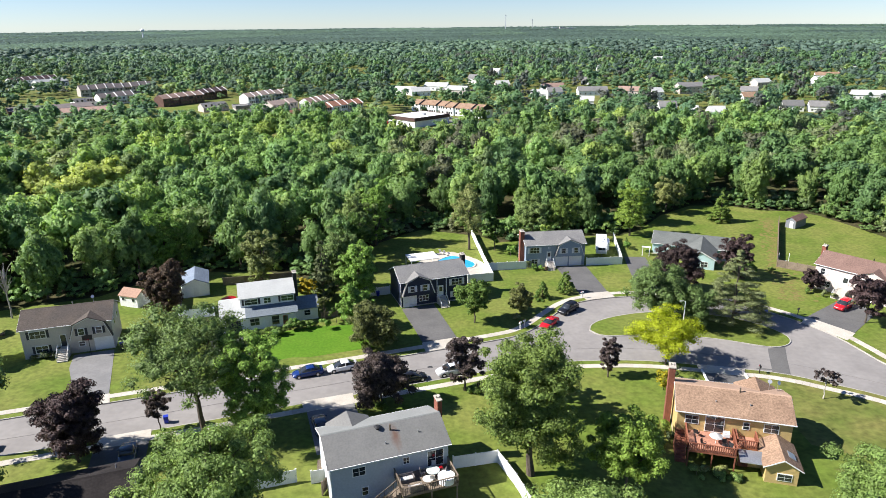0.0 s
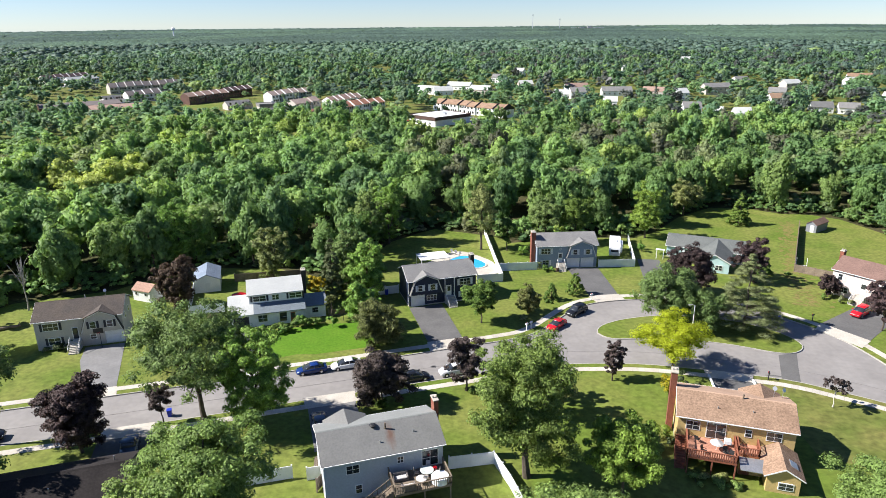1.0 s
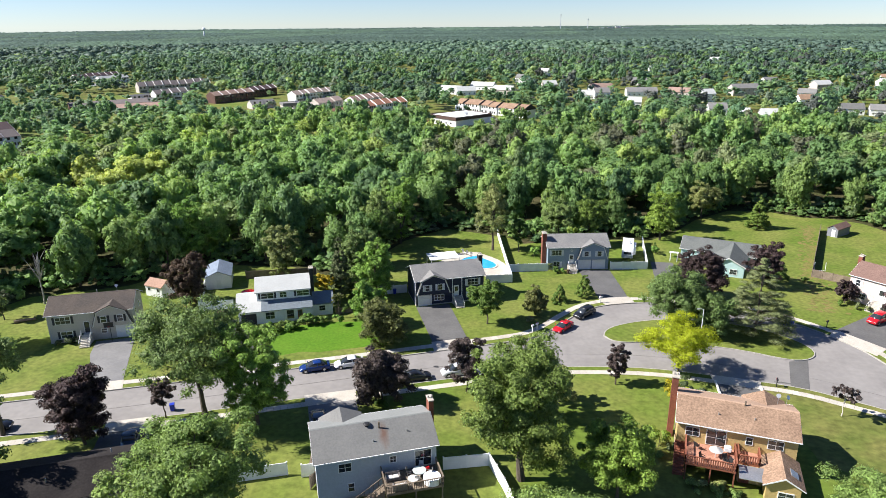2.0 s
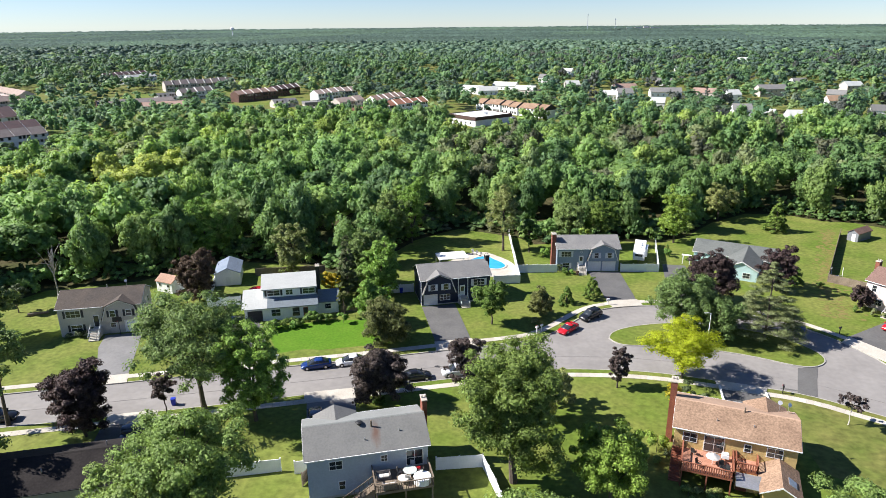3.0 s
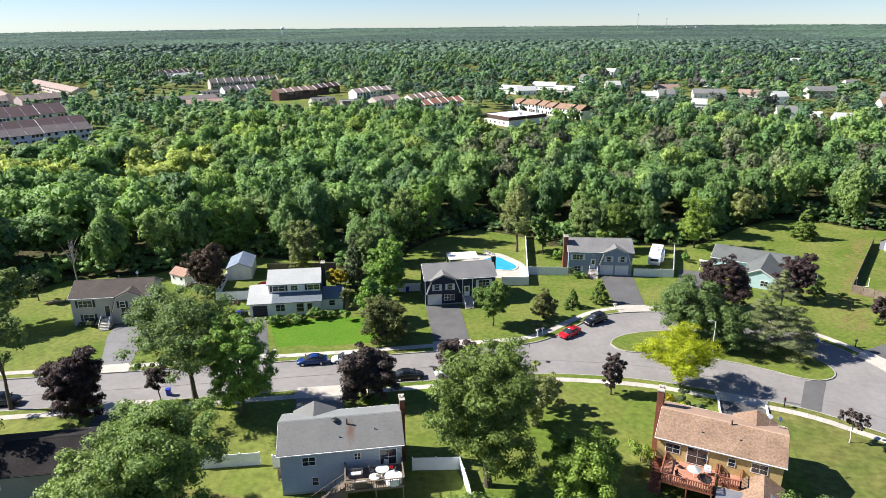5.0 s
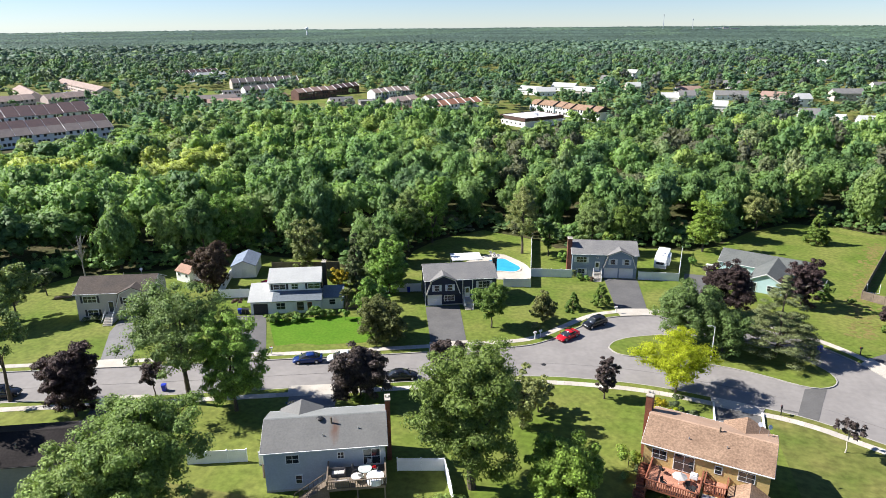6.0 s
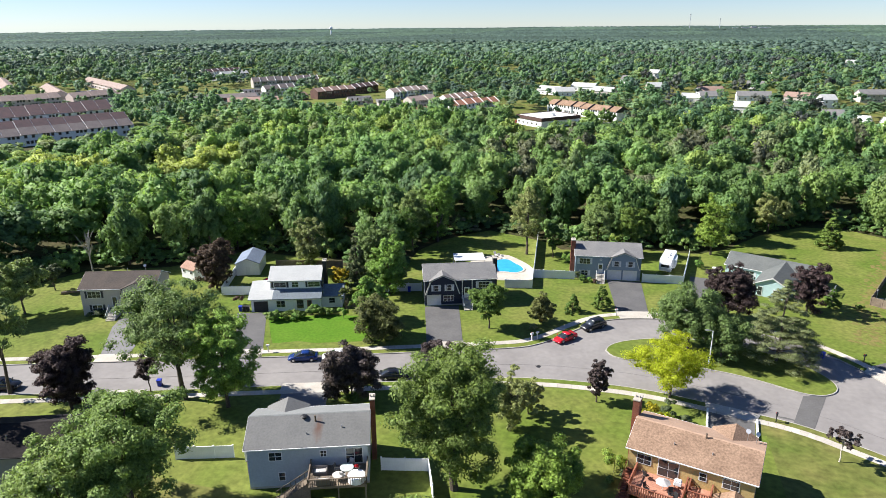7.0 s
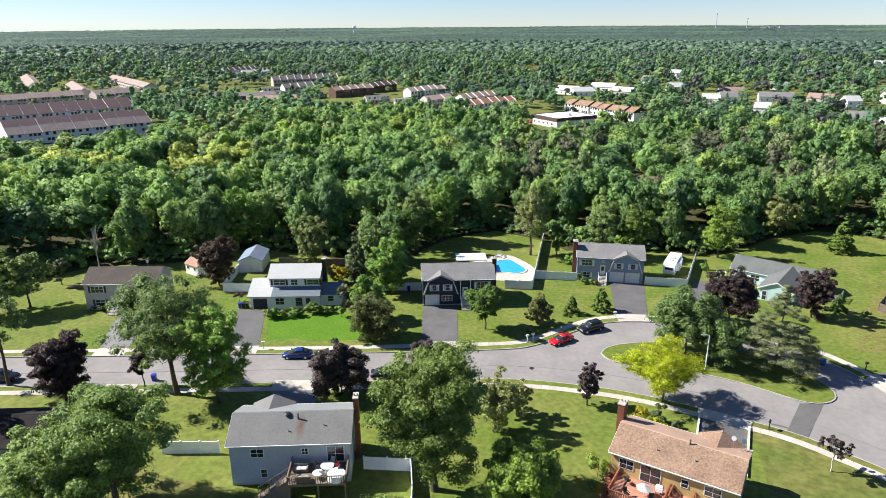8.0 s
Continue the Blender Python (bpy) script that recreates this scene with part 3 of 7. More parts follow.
R_BLACK = roofing("near_black_shingles", (0.019, 0.0165, 0.0165), (0.03, 0.026, 0.025))
R_BLUE = roofing("blue_grey_shingles", (0.176, 0.2068, 0.2288), (0.1496, 0.176, 0.198))
W_BEIGE = siding("beige_siding", (0.504, 0.462, 0.408))
W_NAVY = siding("navy_siding", (0.022, 0.03, 0.058))
W_BLUE = siding("blue_grey_siding", (0.24, 0.3, 0.372))
W_GREY = siding("light_grey_siding", (0.4617, 0.5007, 0.5453))
W_YELLOW = siding("yellow_siding", (0.54, 0.395, 0.17))
W_PINK = siding("pinkish_white_siding", (0.62, 0.52, 0.48))
W_WHITE = siding("white_siding", (0.877, 0.877, 0.856))
W_TEAL = siding("pale_teal_siding", (0.46, 0.63, 0.63))
W_OLIVE = siding("drab_siding", (0.3, 0.29, 0.24))
W_DKGREY = siding("dark_grey_siding", (0.2, 0.21, 0.225))
S_DARK = shade("dark_shutters", (0.04, 0.04, 0.045), None, 2, 10, 0.1, 0.6)
S_WHITE = shade("white_shutters", (0.72, 0.74, 0.76), None, 2, 10, 0.05, 0.6)

# beige house with the basketball hoop
H = house_shell("house", -68.6, 94.5, 18.5, 13.9, 8.2, 5.15, 7.1, W_BEIGE, R_BROWN, "beige bi-level house with dark brown roof and dark shutters", 0.12)
window(H, 1.5, 3.3, 2.4, 1.35, 3, shutter=S_DARK)
window(H, 2.0, 0.75, 1.9, 1.25, 2, shutter=S_DARK)
door(H, 5.75, 1.45, material=S_DARK)
stairs(H["ob"], 5.45, 1.5, -0.55, 1.4, material=CONCRETE)
part("landing", box(5.4, 7.0, -0.55, 0.299, 0, 1.4), CONCRETE, H["ob"])
bay(H, 7.15, 13.6, windows=((8.6, 1.0), (11.2, 1.0)), shutter=S_DARK)
window(H, 8.3, 1.0, 1.0, 0.95, 1)
garage_door(H, 10.75, 2.6)
for _a in (2.0, 5.0):
    window(H, _a, 3.4, 0.8, 1.1, 1, "right")
vent(H, 7.5, 4.6, 0.6)

# navy house
H = house_shell("house", -9.33, 114.61, 20.2, 13.9, 8.2, 5.2, 7.1, W_NAVY, R_GREY, "navy bi-level house with white trim and grey roof", 0.0)
bay(H, 0.4, 6.85, windows=((1.9, 0.95), (4.35, 0.95)), shutter=S_WHITE)
garage_door(H, 0.75, 2.45)
window(H, 3.75, 0.85, 2.0, 1.2, 3, shutter=None)
door(H, 7.65, 1.45, 1.0, 2.1)
stairs(H["ob"], 7.4, 1.5, -0.4, 1.4)
part("landing", box(7.3, 9.0, -0.4, 0.299, 0, 1.4), CONCRETE, H["ob"])
for _u in (7.2, 9.05):
    part("porch_post", box(_u, _u + 0.12, -0.2, -0.08, 1.4, 5.02), WHITE, H["ob"])
window(H, 10.3, 3.25, 2.2, 1.35, 3, shutter=S_WHITE)
window(H, 10.5, 0.8, 1.8, 1.2, 2, shutter=S_WHITE)
chimney(H, 14.0, 4.1, 0.75, 1.2, 7.9, DARK)
part("downspout", box(0.2, 0.28, 0.2, 0.28, 0.1, 5.0), WHITE, H["ob"])

# blue-grey house
H = house_shell("house", 16.37, 137.97, 7.0, 13.9, 8.2, 5.2, 7.1, W_BLUE, R_GREY, "blue-grey bi-level house with white garage doors and brick chimney", -0.62)
window(H, 1.1, 3.3, 2.2, 1.3, 3, shutter=S_WHITE)
window(H, 1.5, 0.75, 1.5, 1.2, 2, shutter=S_WHITE)
door(H, 4.95, 1.45, 1.0, 2.1)
part("wreath", tube([(5.45 + 0.22 * math.cos(i * math.pi / 5), 0.23, 4.4 + 0.22 * math.sin(i * math.pi / 5)) for i in range(11)], [0.05] * 11, 6), WHITE, H["ob"])
stairs(H["ob"], 4.7, 1.5, -0.4, 1.4)
part("landing", box(4.6, 6.3, -0.4, 0.299, 0, 1.4), CONCRETE, H["ob"])
bay(H, 6.7, 13.4, windows=((8.1, 1.0), (10.9, 1.0)), shutter=S_WHITE)
garage_door(H, 7.05, 2.6)
garage_door(H, 10.2, 2.6)
chimney(H, -0.25, 2.6, 0.9, 1.5, 7.8)

# white two-storey house with its long lower roof
_w = thing("house", pose(-39.6, 103.8, 0.0, 0, 0, 18.3), "white two-storey house with pale roof, low garage wing and porch", "house")
H = {"ob": _w, "W": 13.4, "D": 9.4, "E": 5.4, "R": 7.0, "roof_m": R_PALE, "wall_m": W_WHITE}
part("wall", join(box(0.3, 13.1, 0.3, 9.2, -1, 2.62), box(3.6, 12.9, 2.3, 9.0, 2.62, 5.35)), W_WHITE, _w)
part("wall", extrude([(2.3, 5.35), (9.0, 5.35), (5.65, 6.85)], "x", 3.6, 12.9), W_WHITE, _w)
part("roof", extrude([(1.9, 5.26), (1.9, 5.4), (5.65, 7.05), (9.4, 5.4), (9.4, 5.26), (5.65, 6.89)], "x", 3.3, 13.2), R_PALE, _w)
part("porch_roof", extrude([(-0.3, 2.56), (-0.3, 2.7), (2.298, 3.7), (2.298, 3.5)], "x", 4.3, 13.3), R_BLUE, _w)
part("garage_roof", extrude([(-0.3, 2.56), (-0.3, 2.7), (4.6, 4.5), (9.5, 2.7), (9.5, 2.56), (4.6, 4.34)], "x", -0.1, 4.298), R_PALE, _w)
part("gable", extrude([(0.3, 2.61), (9.2, 2.61), (4.6, 4.33)], "x", 0.3, 3.59), W_WHITE, _w)
part("wing_wall", box(13.11, 16.9, 1.6, 7.2, -1, 2.3), W_WHITE, _w)
part("wing_roof", extrude([(1.3, 2.26), (1.3, 2.4), (4.4, 3.7), (7.5, 2.4), (7.5, 2.26), (4.4, 3.55)], "x", 13.302, 17.2), R_BLUE, _w)
for _a, _b in ((4.3, 0.0), (7.6, 0.9), (10.6, 0.0)):
    window(H, _a, 3.95, 2.3 if _b == 0 else 1.3, 1.1, 2, shutter=S_DARK if _b == 0 else None, out=-2.0)
garage_door(H, 0.8, 2.6, 2.1, S_DARK)
window(H, 4.9, 0.8, 1.7, 1.4, 2, shutter=None)
window(H, 8.6, 0.5, 1.4, 1.8, 1)
door(H, 10.5, 0.1, 1.0, 2.1, BRICK)
part("porch_post", box(12.9, 13.05, -0.15, 0.0, 0, 2.6), WHITE, _w)
part("porch_post", box(8.1, 8.25, -0.15, 0.0, 0, 2.6), WHITE, _w)
window(H, 14.4, 0.9, 1.2, 1.1, 1, out=-1.3)
chimney(H, 13.5, 5.6, 0.7, 1.3, 8.0, DARK)

# near grey house, seen from its back, with a deck
def stained(m, x, y, wx, wy, c):
    """Adds a soft rust streak to a roof's colour, about x, y of the house."""
    nt = m.node_tree
    N, L = nt.nodes, nt.links
    bsdf = N["Principled BSDF"]
    src = bsdf.inputs["Base Color"].links[0].from_socket
    co = N.new("ShaderNodeTexCoord")
    mp = N.new("ShaderNodeMapping")
    mp.inputs["Location"].default_value = (-x / wx, -y / wy, 0)
    mp.inputs["Scale"].default_value = (1 / wx, 1 / wy, 0)
    L.new(co.outputs["Object"], mp.inputs["Vector"])
    nz = N.new("ShaderNodeTexNoise")
    nz.inputs["Scale"].default_value, nz.inputs["Detail"].default_value = 1.6, 4
    L.new(mp.outputs[0], nz.inputs["Vector"])
    ln = N.new("ShaderNodeVectorMath")
    ln.operation = "LENGTH"
    L.new(mp.outputs[0], ln.inputs[0])
    ad = N.new("ShaderNodeMath")
    ad.operation = "ADD"
    L.new(ln.outputs["Value"], ad.inputs[0])
    L.new(nz.outputs[0], ad.inputs[1])
    r = N.new("ShaderNodeMapRange")
    r.inputs[1].default_value, r.inputs[2].default_value, r.inputs[3].default_value, r.inputs[4].default_value = 0.65, 1.45, 0.85, 0.0
    L.new(ad.outputs[0], r.inputs[0])
    mix = N.new("ShaderNodeMix")
    mix.data_type = "RGBA"
    mix.inputs[7].default_value = (*c, 1)
    L.new(r.outputs[0], mix.inputs[0])
    L.new(src, mix.inputs[6])
    L.new(mix.outputs[2], bsdf.inputs["Base Color"])
    return m


R_STAINED = stained(roofing("stained_grey_shingles", (0.176, 0.176, 0.169), (0.154, 0.1549, 0.1496), 0.09), 8.0, 2.2, 0.7, 2.0, (0.132, 0.0748, 0.0546))
# far roof slopes, paler than the near ones
R_PALER_GREY = roofing("paler_grey_shingles", (0.2332, 0.242, 0.2332), (0.2112, 0.22, 0.2112), 0.08)
R_SAND = roofing("paler_tan_shingles", (0.4048, 0.2772, 0.198), (0.352, 0.2376, 0.1672), 0.12)
H = house_shell("house", -12.51, 58.56, 20.1, 13.8, 8.26, 5.3, 6.95, W_GREY, R_STAINED, "light grey bi-level house with stained grey roof, rear side", 1.22, far_roof=R_PALER_GREY)
bay(H, 0.6, 7.0, face=-1)
window(H, 2.6, 3.55, 1.5, 1.15, 2)
window(H, 8.2, 3.75, 0.8, 0.9, 2)
glass_door(H, 11.0, 2.75, 1.95, 2.05)
window(H, 3.5, 0.9, 0.8, 1.15, 1)
chimney(H, 14.0, 5.2, 0.55, 1.3, 8.0)
fan_vent(H, 6.3, 3.6)
vent(H, 7.6, 3.1, 0.75, 0.1, WOOD)
vent(H, 6.7, 1.6, 0.25)
vent(H, 10.6, 2.2, 0.25)


def deck(H, a, b, out, z, board, rail, railings=True, gap=None, v=0.3, bw=0.035):
    """A raised wooden deck on posts before the near wall, with boards, and a railing of pickets."""
    ob = part("deck_frame", box(a, b, v - out, v - 0.002, z - 0.3, z - 0.045), rail, H["ob"])
    for u in (a + 0.05, (a + b) / 2, b - 0.2):
        part("post", box(u, u + 0.14, v - out + 0.02, v - out + 0.16, -0.5, z - 0.301), rail, ob)
    n = round(out / 0.3)
    for i in range(n):
        part("board", box(a, b, v - (i + 1) * out / n + 0.008, v - i * out / n - 0.008, z - 0.044, z), board, ob)
    if railings:
        stick = simple("baluster", box(-bw, bw, -0.03, 0.03, 0.001, 0.9), rail)
        for (ax, ay), (bx, by) in (((a, v - 0.1), (a, v - out)), ((a, v - out), (b, v - out)), ((b, v - out), (b, v - 0.1))):
            k = max(2, int(math.hypot(bx - ax, by - ay) / 0.24))
            for i in range(k + 1):
                part("baluster", stick, rail, ob).matrix_basis = pose(ax + (bx - ax) * i / k, ay + (by - ay) * i / k, z)
            x0, x1 = sorted((ax, bx))
            y0, y1 = sorted((ay, by))
            part("handrail", box(x0 - 0.07, x1 + 0.07, y0 - 0.07, y1 + 0.07, z + 0.9, z + 0.96), rail, ob)
    return ob


deck(H, 7.2, 13.4, 3.6, 2.6, WOOD, WOOD)
stairs(H["ob"], 0, 1.1, 0, 2.55, 0.26, WOOD, WOOD, pose(7.15, -1.5, 0, 0, 0, -90))

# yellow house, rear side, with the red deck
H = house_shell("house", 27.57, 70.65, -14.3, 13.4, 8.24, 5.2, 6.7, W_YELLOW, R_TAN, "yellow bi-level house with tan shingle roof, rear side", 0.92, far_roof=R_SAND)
bay(H, 7.0, 13.2, face=-1)
window(H, 1.2, 3.5, 1.6, 1.2, 2)
glass_door(H, 3.5, 2.72, 2.2, 2.1)
window(H, 7.7, 3.6, 0.8, 1.0, 1)
window(H, 10.0, 3.55, 1.7, 1.2, 2)
for _u in (1.6, 3.3, 5.0):
    window(H, _u, 0.7, 1.4, 1.1, 1)
chimney(H, -0.35, 5.6, 0.75, 1.4, 8.2)
vent(H, 7.6, 3.8, 0.6, 0.09, WOOD)
vent(H, 4.7, 1.9, 0.25)
vent(H, 8.6, 2.0, 0.25)
deck(H, 1.36, 6.7, 4.2, 2.6, DECKTOP, REDWOOD, bw=0.07)
deck(H, 7.0, 9.2, 2.2, 2.62, DECKTOP, REDWOOD, bw=0.07)
stairs(H["ob"], 0, 1.1, 0, 2.55, 0.27, REDWOOD, REDWOOD, pose(0.22, 0.25, 0))
stairs(H["ob"], 0, 1.1, 0, 2.55, 0.27, METAL, REDWOOD, pose(6.75, -1.0, 0, 0, 0, 90))
part("awning", extrude([(-4.6, 2.3), (-4.6, 2.36), (-2.4, 2.62), (-2.4, 2.56)], "x", 7.0, 9.6), METAL, H["ob"])
part("door", box(7.2, 8.3, -2.39, -2.3, 0, 2.05), BRICK, H["ob"])
part("annex_wall", extrude([(9.7, -1), (13.1, -1), (13.1, 2.55), (11.4, 3.45), (9.7, 2.55)], "y", -4.7, 0.28), W_YELLOW, H["ob"])
part("annex_wall", box(7.1, 9.68, -2.29, 0.28, -1, 2.3), W_YELLOW, H["ob"])
part("annex_roof", extrude([(9.3, 2.32), (9.3, 2.45), (11.4, 3.66), (13.5, 2.45), (13.5, 2.32), (11.4, 3.48)], "y", -5.0, 0.29), R_TAN, H["ob"])
part("rake_board", extrude([(9.3, 2.3), (9.3, 2.43), (11.4, 3.63), (13.5, 2.43), (13.5, 2.3), (11.4, 3.46)], "y", -5.04, -5.003), WHITE, H["ob"])
window(H, 10.9, 0.75, 1.6, 0.95, 2, out=5.0)
part("skylight", extrude([(12.1, 3.26), (12.9, 2.8), (12.93, 2.87), (12.13, 3.33)], "y", -3.6, -2.4), METAL, H["ob"])

# pink-white house at the end of the street
H = house_shell("house", 72.2, 124.9, -50.0, 14.0, 8.2, 5.1, 7.0, W_PINK, R_RED, "pinkish white bi-level house with reddish brown roof", 0.0)
window(H, 1.3, 3.2, 0.9, 1.3, 1, shutter=S_WHITE)
door(H, 5.4, 1.6, 1.2, 2.2, WHITE)
stairs(H["ob"], 5.0, 1.9, -0.6, 1.4)
part("landing", box(4.9, 7.0, -0.6, 0.299, 0, 1.4), CONCRETE, H["ob"])
window(H, 2.0, 0.8, 1.5, 1.2, 2)
bay(H, 7.3, 13.7, windows=((8.9, 1.0), (11.3, 1.0)), shutter=S_WHITE)
garage_door(H, 9.6, 2.6)
chimney(H, -0.2, 4.6, 0.7, 1.1, 7.7)
vent(H, 8.6, 5.0, 0.6, 0.1, DARK)

# dark-roofed house under the trees
H = house_shell("house", -43.7, 48.6, 20.0, 13.9, 8.2, 5.0, 6.7, W_OLIVE, R_BLACK, "house with near-black shingle roof in tree shade", 1.25, DARK)
vent(H, 12.0, 5.4, 0.5)
vent(H, 6.5, 2.2, 0.4)
window(H, 3.0, 3.3, 1.4, 1.2, 2, "right")
window(H, 3.0, 3.3, 1.4, 1.2, 2)

# teal ranch house
H = house_shell("house", 46.9, 148.2, -22.0, 17.0, 8.0, 2.7, 4.6, W_TEAL, R_MOSS, "pale teal ranch house with grey roof and front wing", -0.85)
part("wing_wall", extrude([(7.9, -1), (14.1, -1), (14.1, 2.7), (11.0, 4.25), (7.9, 2.7)], "y", -7.7, 0.28), W_TEAL, H["ob"])
part("wing_roof", extrude([(7.6, 2.6), (7.6, 2.75), (11.0, 4.5), (14.4, 2.75), (14.4, 2.6), (11.0, 4.34)], "y", -8.0, 4.0), R_MOSS, H["ob"])
part("rake_board", extrude([(7.6, 2.56), (7.6, 2.76), (11.0, 4.51), (14.4, 2.76), (14.4, 2.56), (11.0, 4.3)], "y", -8.04, -8.003), WHITE, H["ob"])
window(H, 8.5, 0.4, 0.9, 1.9, 1, out=8.0)
window(H, 11.3, 0.9, 1.5, 1.2, 2, out=8.0)
window(H, 4.2, 0.9, 1.8, 1.3, 2, shutter=S_WHITE)
deck(H, 17.1, 20.5, 3.6, 0.7, WOOD, METAL, v=3.5)


def shed(name, x, y, ang, W, D, E, R, wall, roof, label, win=False, along="x"):
    ob = thing(name, pose(x, y, rise(x, y), 0, 0, ang), label, "shed")
    if along == "x":
        part("wall", extrude([(0, -0.5), (D, -0.5), (D, E), (D / 2, R), (0, E)], "x", 0, W), wall, ob)
        part("roof", extrude([(-0.2, E - 0.1), (-0.2, E + 0.05), (D / 2, R + 0.12), (D + 0.2, E + 0.05), (D + 0.2, E - 0.1), (D / 2, R + 0.01)], "x", -0.15, W + 0.15), roof, ob)
    else:
        part("wall", extrude([(0, -0.5), (W, -0.5), (W, E), (W / 2, R), (0, E)], "y", 0, D), wall, ob)
        part("roof", extrude([(-0.2, E - 0.1), (-0.2, E + 0.05), (W / 2, R + 0.12), (W + 0.2, E + 0.05), (W + 0.2, E - 0.1), (W / 2, R + 0.01)], "y", -0.2, D + 0.15), roof, ob)
    if win:
        for u in (0.6, W - 1.3):
            w = part("window", box(u, u + 0.7, -0.06, 0.0, 1.2, 1.9), WHITE, ob)
            part("pane", box(u + 0.08, u + 0.62, -0.075, -0.058, 1.28, 1.82), GLASS, w)
    part("door", box(W * 0.42, W * 0.42 + 0.9, -0.05, -0.002, 0, 1.9) if not win else box(W - 0.002, W + 0.04, 0.8, 1.8, 0, 1.9), WHITE, ob)
    return ob


R_SHED = roofing("pinkish_shed_shingles", (0.3696, 0.2376, 0.176), (0.3168, 0.2024, 0.1496))
shed("garden_shed", -63.4, 116.6, -18, 4.2, 3.2, 2.2, 3.2, W_WHITE, R_SHED, "white garden shed with pinkish roof and two windows", True)
shed("garden_shed", -52.6, 120.1, 20, 4.9, 7.5, 2.6, 3.7, W_WHITE, roofing("blue_steel_roof", (0.16, 0.2, 0.26), (0.2, 0.24, 0.3)), "white outbuilding with blue-grey metal roof", False, "y")
shed("garden_shed", 89.2, 171.0, -50, 2.6, 6.2, 2.1, 3.0, W_DKGREY, R_RED, "small weathered grey shed with brown roof on the grass", False, "y")

# roofed patio, pool and its terrace behind the navy house
tagged(sheet("pool_terrace", smooth([(-8, 131), (8.3, 133.5), (8.2, 139), (6.8, 143.5), (3.5, 147.5), (-0.5, 151), (-4.8, 148), (-8, 141)], 1), 0.05, 0.3, CONCRETE), "pale concrete pool terrace behind the navy house", "terrace", kind="structure")
POOL = smooth([(-3.2, 142.5), (-1, 145.6), (1.2, 146.3), (2.6, 144.4), (4.9, 142.2), (5.6, 140), (4.4, 138), (1.5, 138.2), (-0.6, 137.6), (-3.2, 138.2), (-4.2, 140.2), (-3.2, 142.5)], 2)[:-1]
pool = thing("pool", Matrix(), "freeform swimming pool with bright blue water", "pool")
_pz = rise(0, 141)
part("water", ([(x, y, _pz + 0.2) for x, y in POOL], [tuple(range(len(POOL)))[::-1]]), WATER, pool)
_rim = ribbon(POOL + POOL[:1], 0, 0.35, 0, 0)
part("coping", ([(x, y, _pz + (0.26 if i % 4 in (1, 2) else -0.3)) for i, (x, y, z) in enumerate(_rim[0])], _rim[1]), CONCRETE, pool)
_p = thing("patio_canopy", pose(-8.6, 135.2, rise(-8, 136), 0, 0, 20), "white flat patio canopy on posts behind the navy house", "canopy")
part("roof", box(0, 6.6, 0, 4.6, 2.5, 2.66), WHITE, _p)
for _u in (0.1, 6.4):
    for _v2 in (0.1, 4.4):
        part("post", box(_u, _u + 0.1, _v2, _v2 + 0.1, 0, 2.498), WHITE, _p)


def fence(points, height, material, label, name="fence", panel=2.4, pickets=False):
    """A panel fence along a line: posts with caps and one panel between each two."""
    ob = thing(name, Matrix(), label, "fence")
    for (ax, ay), (bx, by) in zip(points, points[1:]):
        L = math.hypot(bx - ax, by - ay)
        n = max(1, round(L / panel))
        a = math.degrees(math.atan2(by - ay, bx - ax))
        for i in range(n + 1):
            x, y = ax + (bx - ax) * i / n, ay + (by - ay) * i / n
            p = part("post", join(box(-0.065, 0.065, -0.065, 0.065, -0.3, height + 0.08), box(-0.085, 0.085, -0.085, 0.085, height + 0.082, height + 0.13)), material, ob)
            p.matrix_basis = pose(x, y, rise(x, y), 0, 0, a)
            if i < n:
                x2, y2 = ax + (bx - ax) * (i + 1) / n, ay + (by - ay) * (i + 1) / n
                w = L / n
                z1, z2 = rise(x, y), rise(x2, y2)
                skew = Matrix(((1, 0, 0, 0), (0, 1, 0, 0), ((z2 - z1) / w, 0, 1, 0), (0, 0, 0, 1)))
                for g in (box(0.07, w - 0.07, -0.02, 0.02, 0.12, height - 0.1), box(0.07, w - 0.07, -0.04, 0.04, height - 0.098, height), box(0.07, w - 0.07, -0.04, 0.04, 0.02, 0.118)):
                    me = simple("panel", g, material)
                    me.transform(skew)
                    part("panel" if g[0][0][2] == 0.12 else "rail", me, material, ob).matrix_basis = pose(x, y, z1, 0, 0, a)
    return ob


fence([(8.2, 136.2), (16.6, 137.6)], 1.8, VINYL, "white vinyl panel fence joined to the blue-grey house")
fence([(3.6, 128.2), (8.9, 129.4), (8.2, 136.1), (5.3, 165)], 1.8, VINYL, "white vinyl panel fence round the pool yard")
fence([(30.3, 139.7), (38.4, 140.6), (41, 160.3)], 1.8, VINYL, "white vinyl fence enclosing a parked camper")
fence([(0.6, 65.9), (5.9, 67.2), (7.7, 62.8), (9.5, 57)], 1.7, VINYL, "white vinyl fence beside the near grey house")
fence([(-23.8, 61.4), (-17.3, 63.5)], 1.7, VINYL, "white vinyl fence panels with a gate on the side lawn")
fence([(-15.5, 63.2), (-12.6, 64.1)], 1.7, WHITE, "short weathered white fence panel beside the grey house")
fence([(-43.5, 111.7), (-49.4, 109.9), (-54.2, 124)], 1.8, VINYL, "white vinyl fence round the white house's yard")
fence([(-19.5, 119.6), (-12, 121.9)], 1.7, VINYL, "pale vinyl fence between white and navy houses")
fence([(71.8, 138.2), (76.2, 134.2), (78, 132.6)], 1.7, WOOD, "grey weathered wooden fence", panel=1.8)
fence([(71.9, 138.4), (89.6, 175.6)], 1.7, WOOD, "long weathered wooden boundary fence along the meadow", panel=2.4)
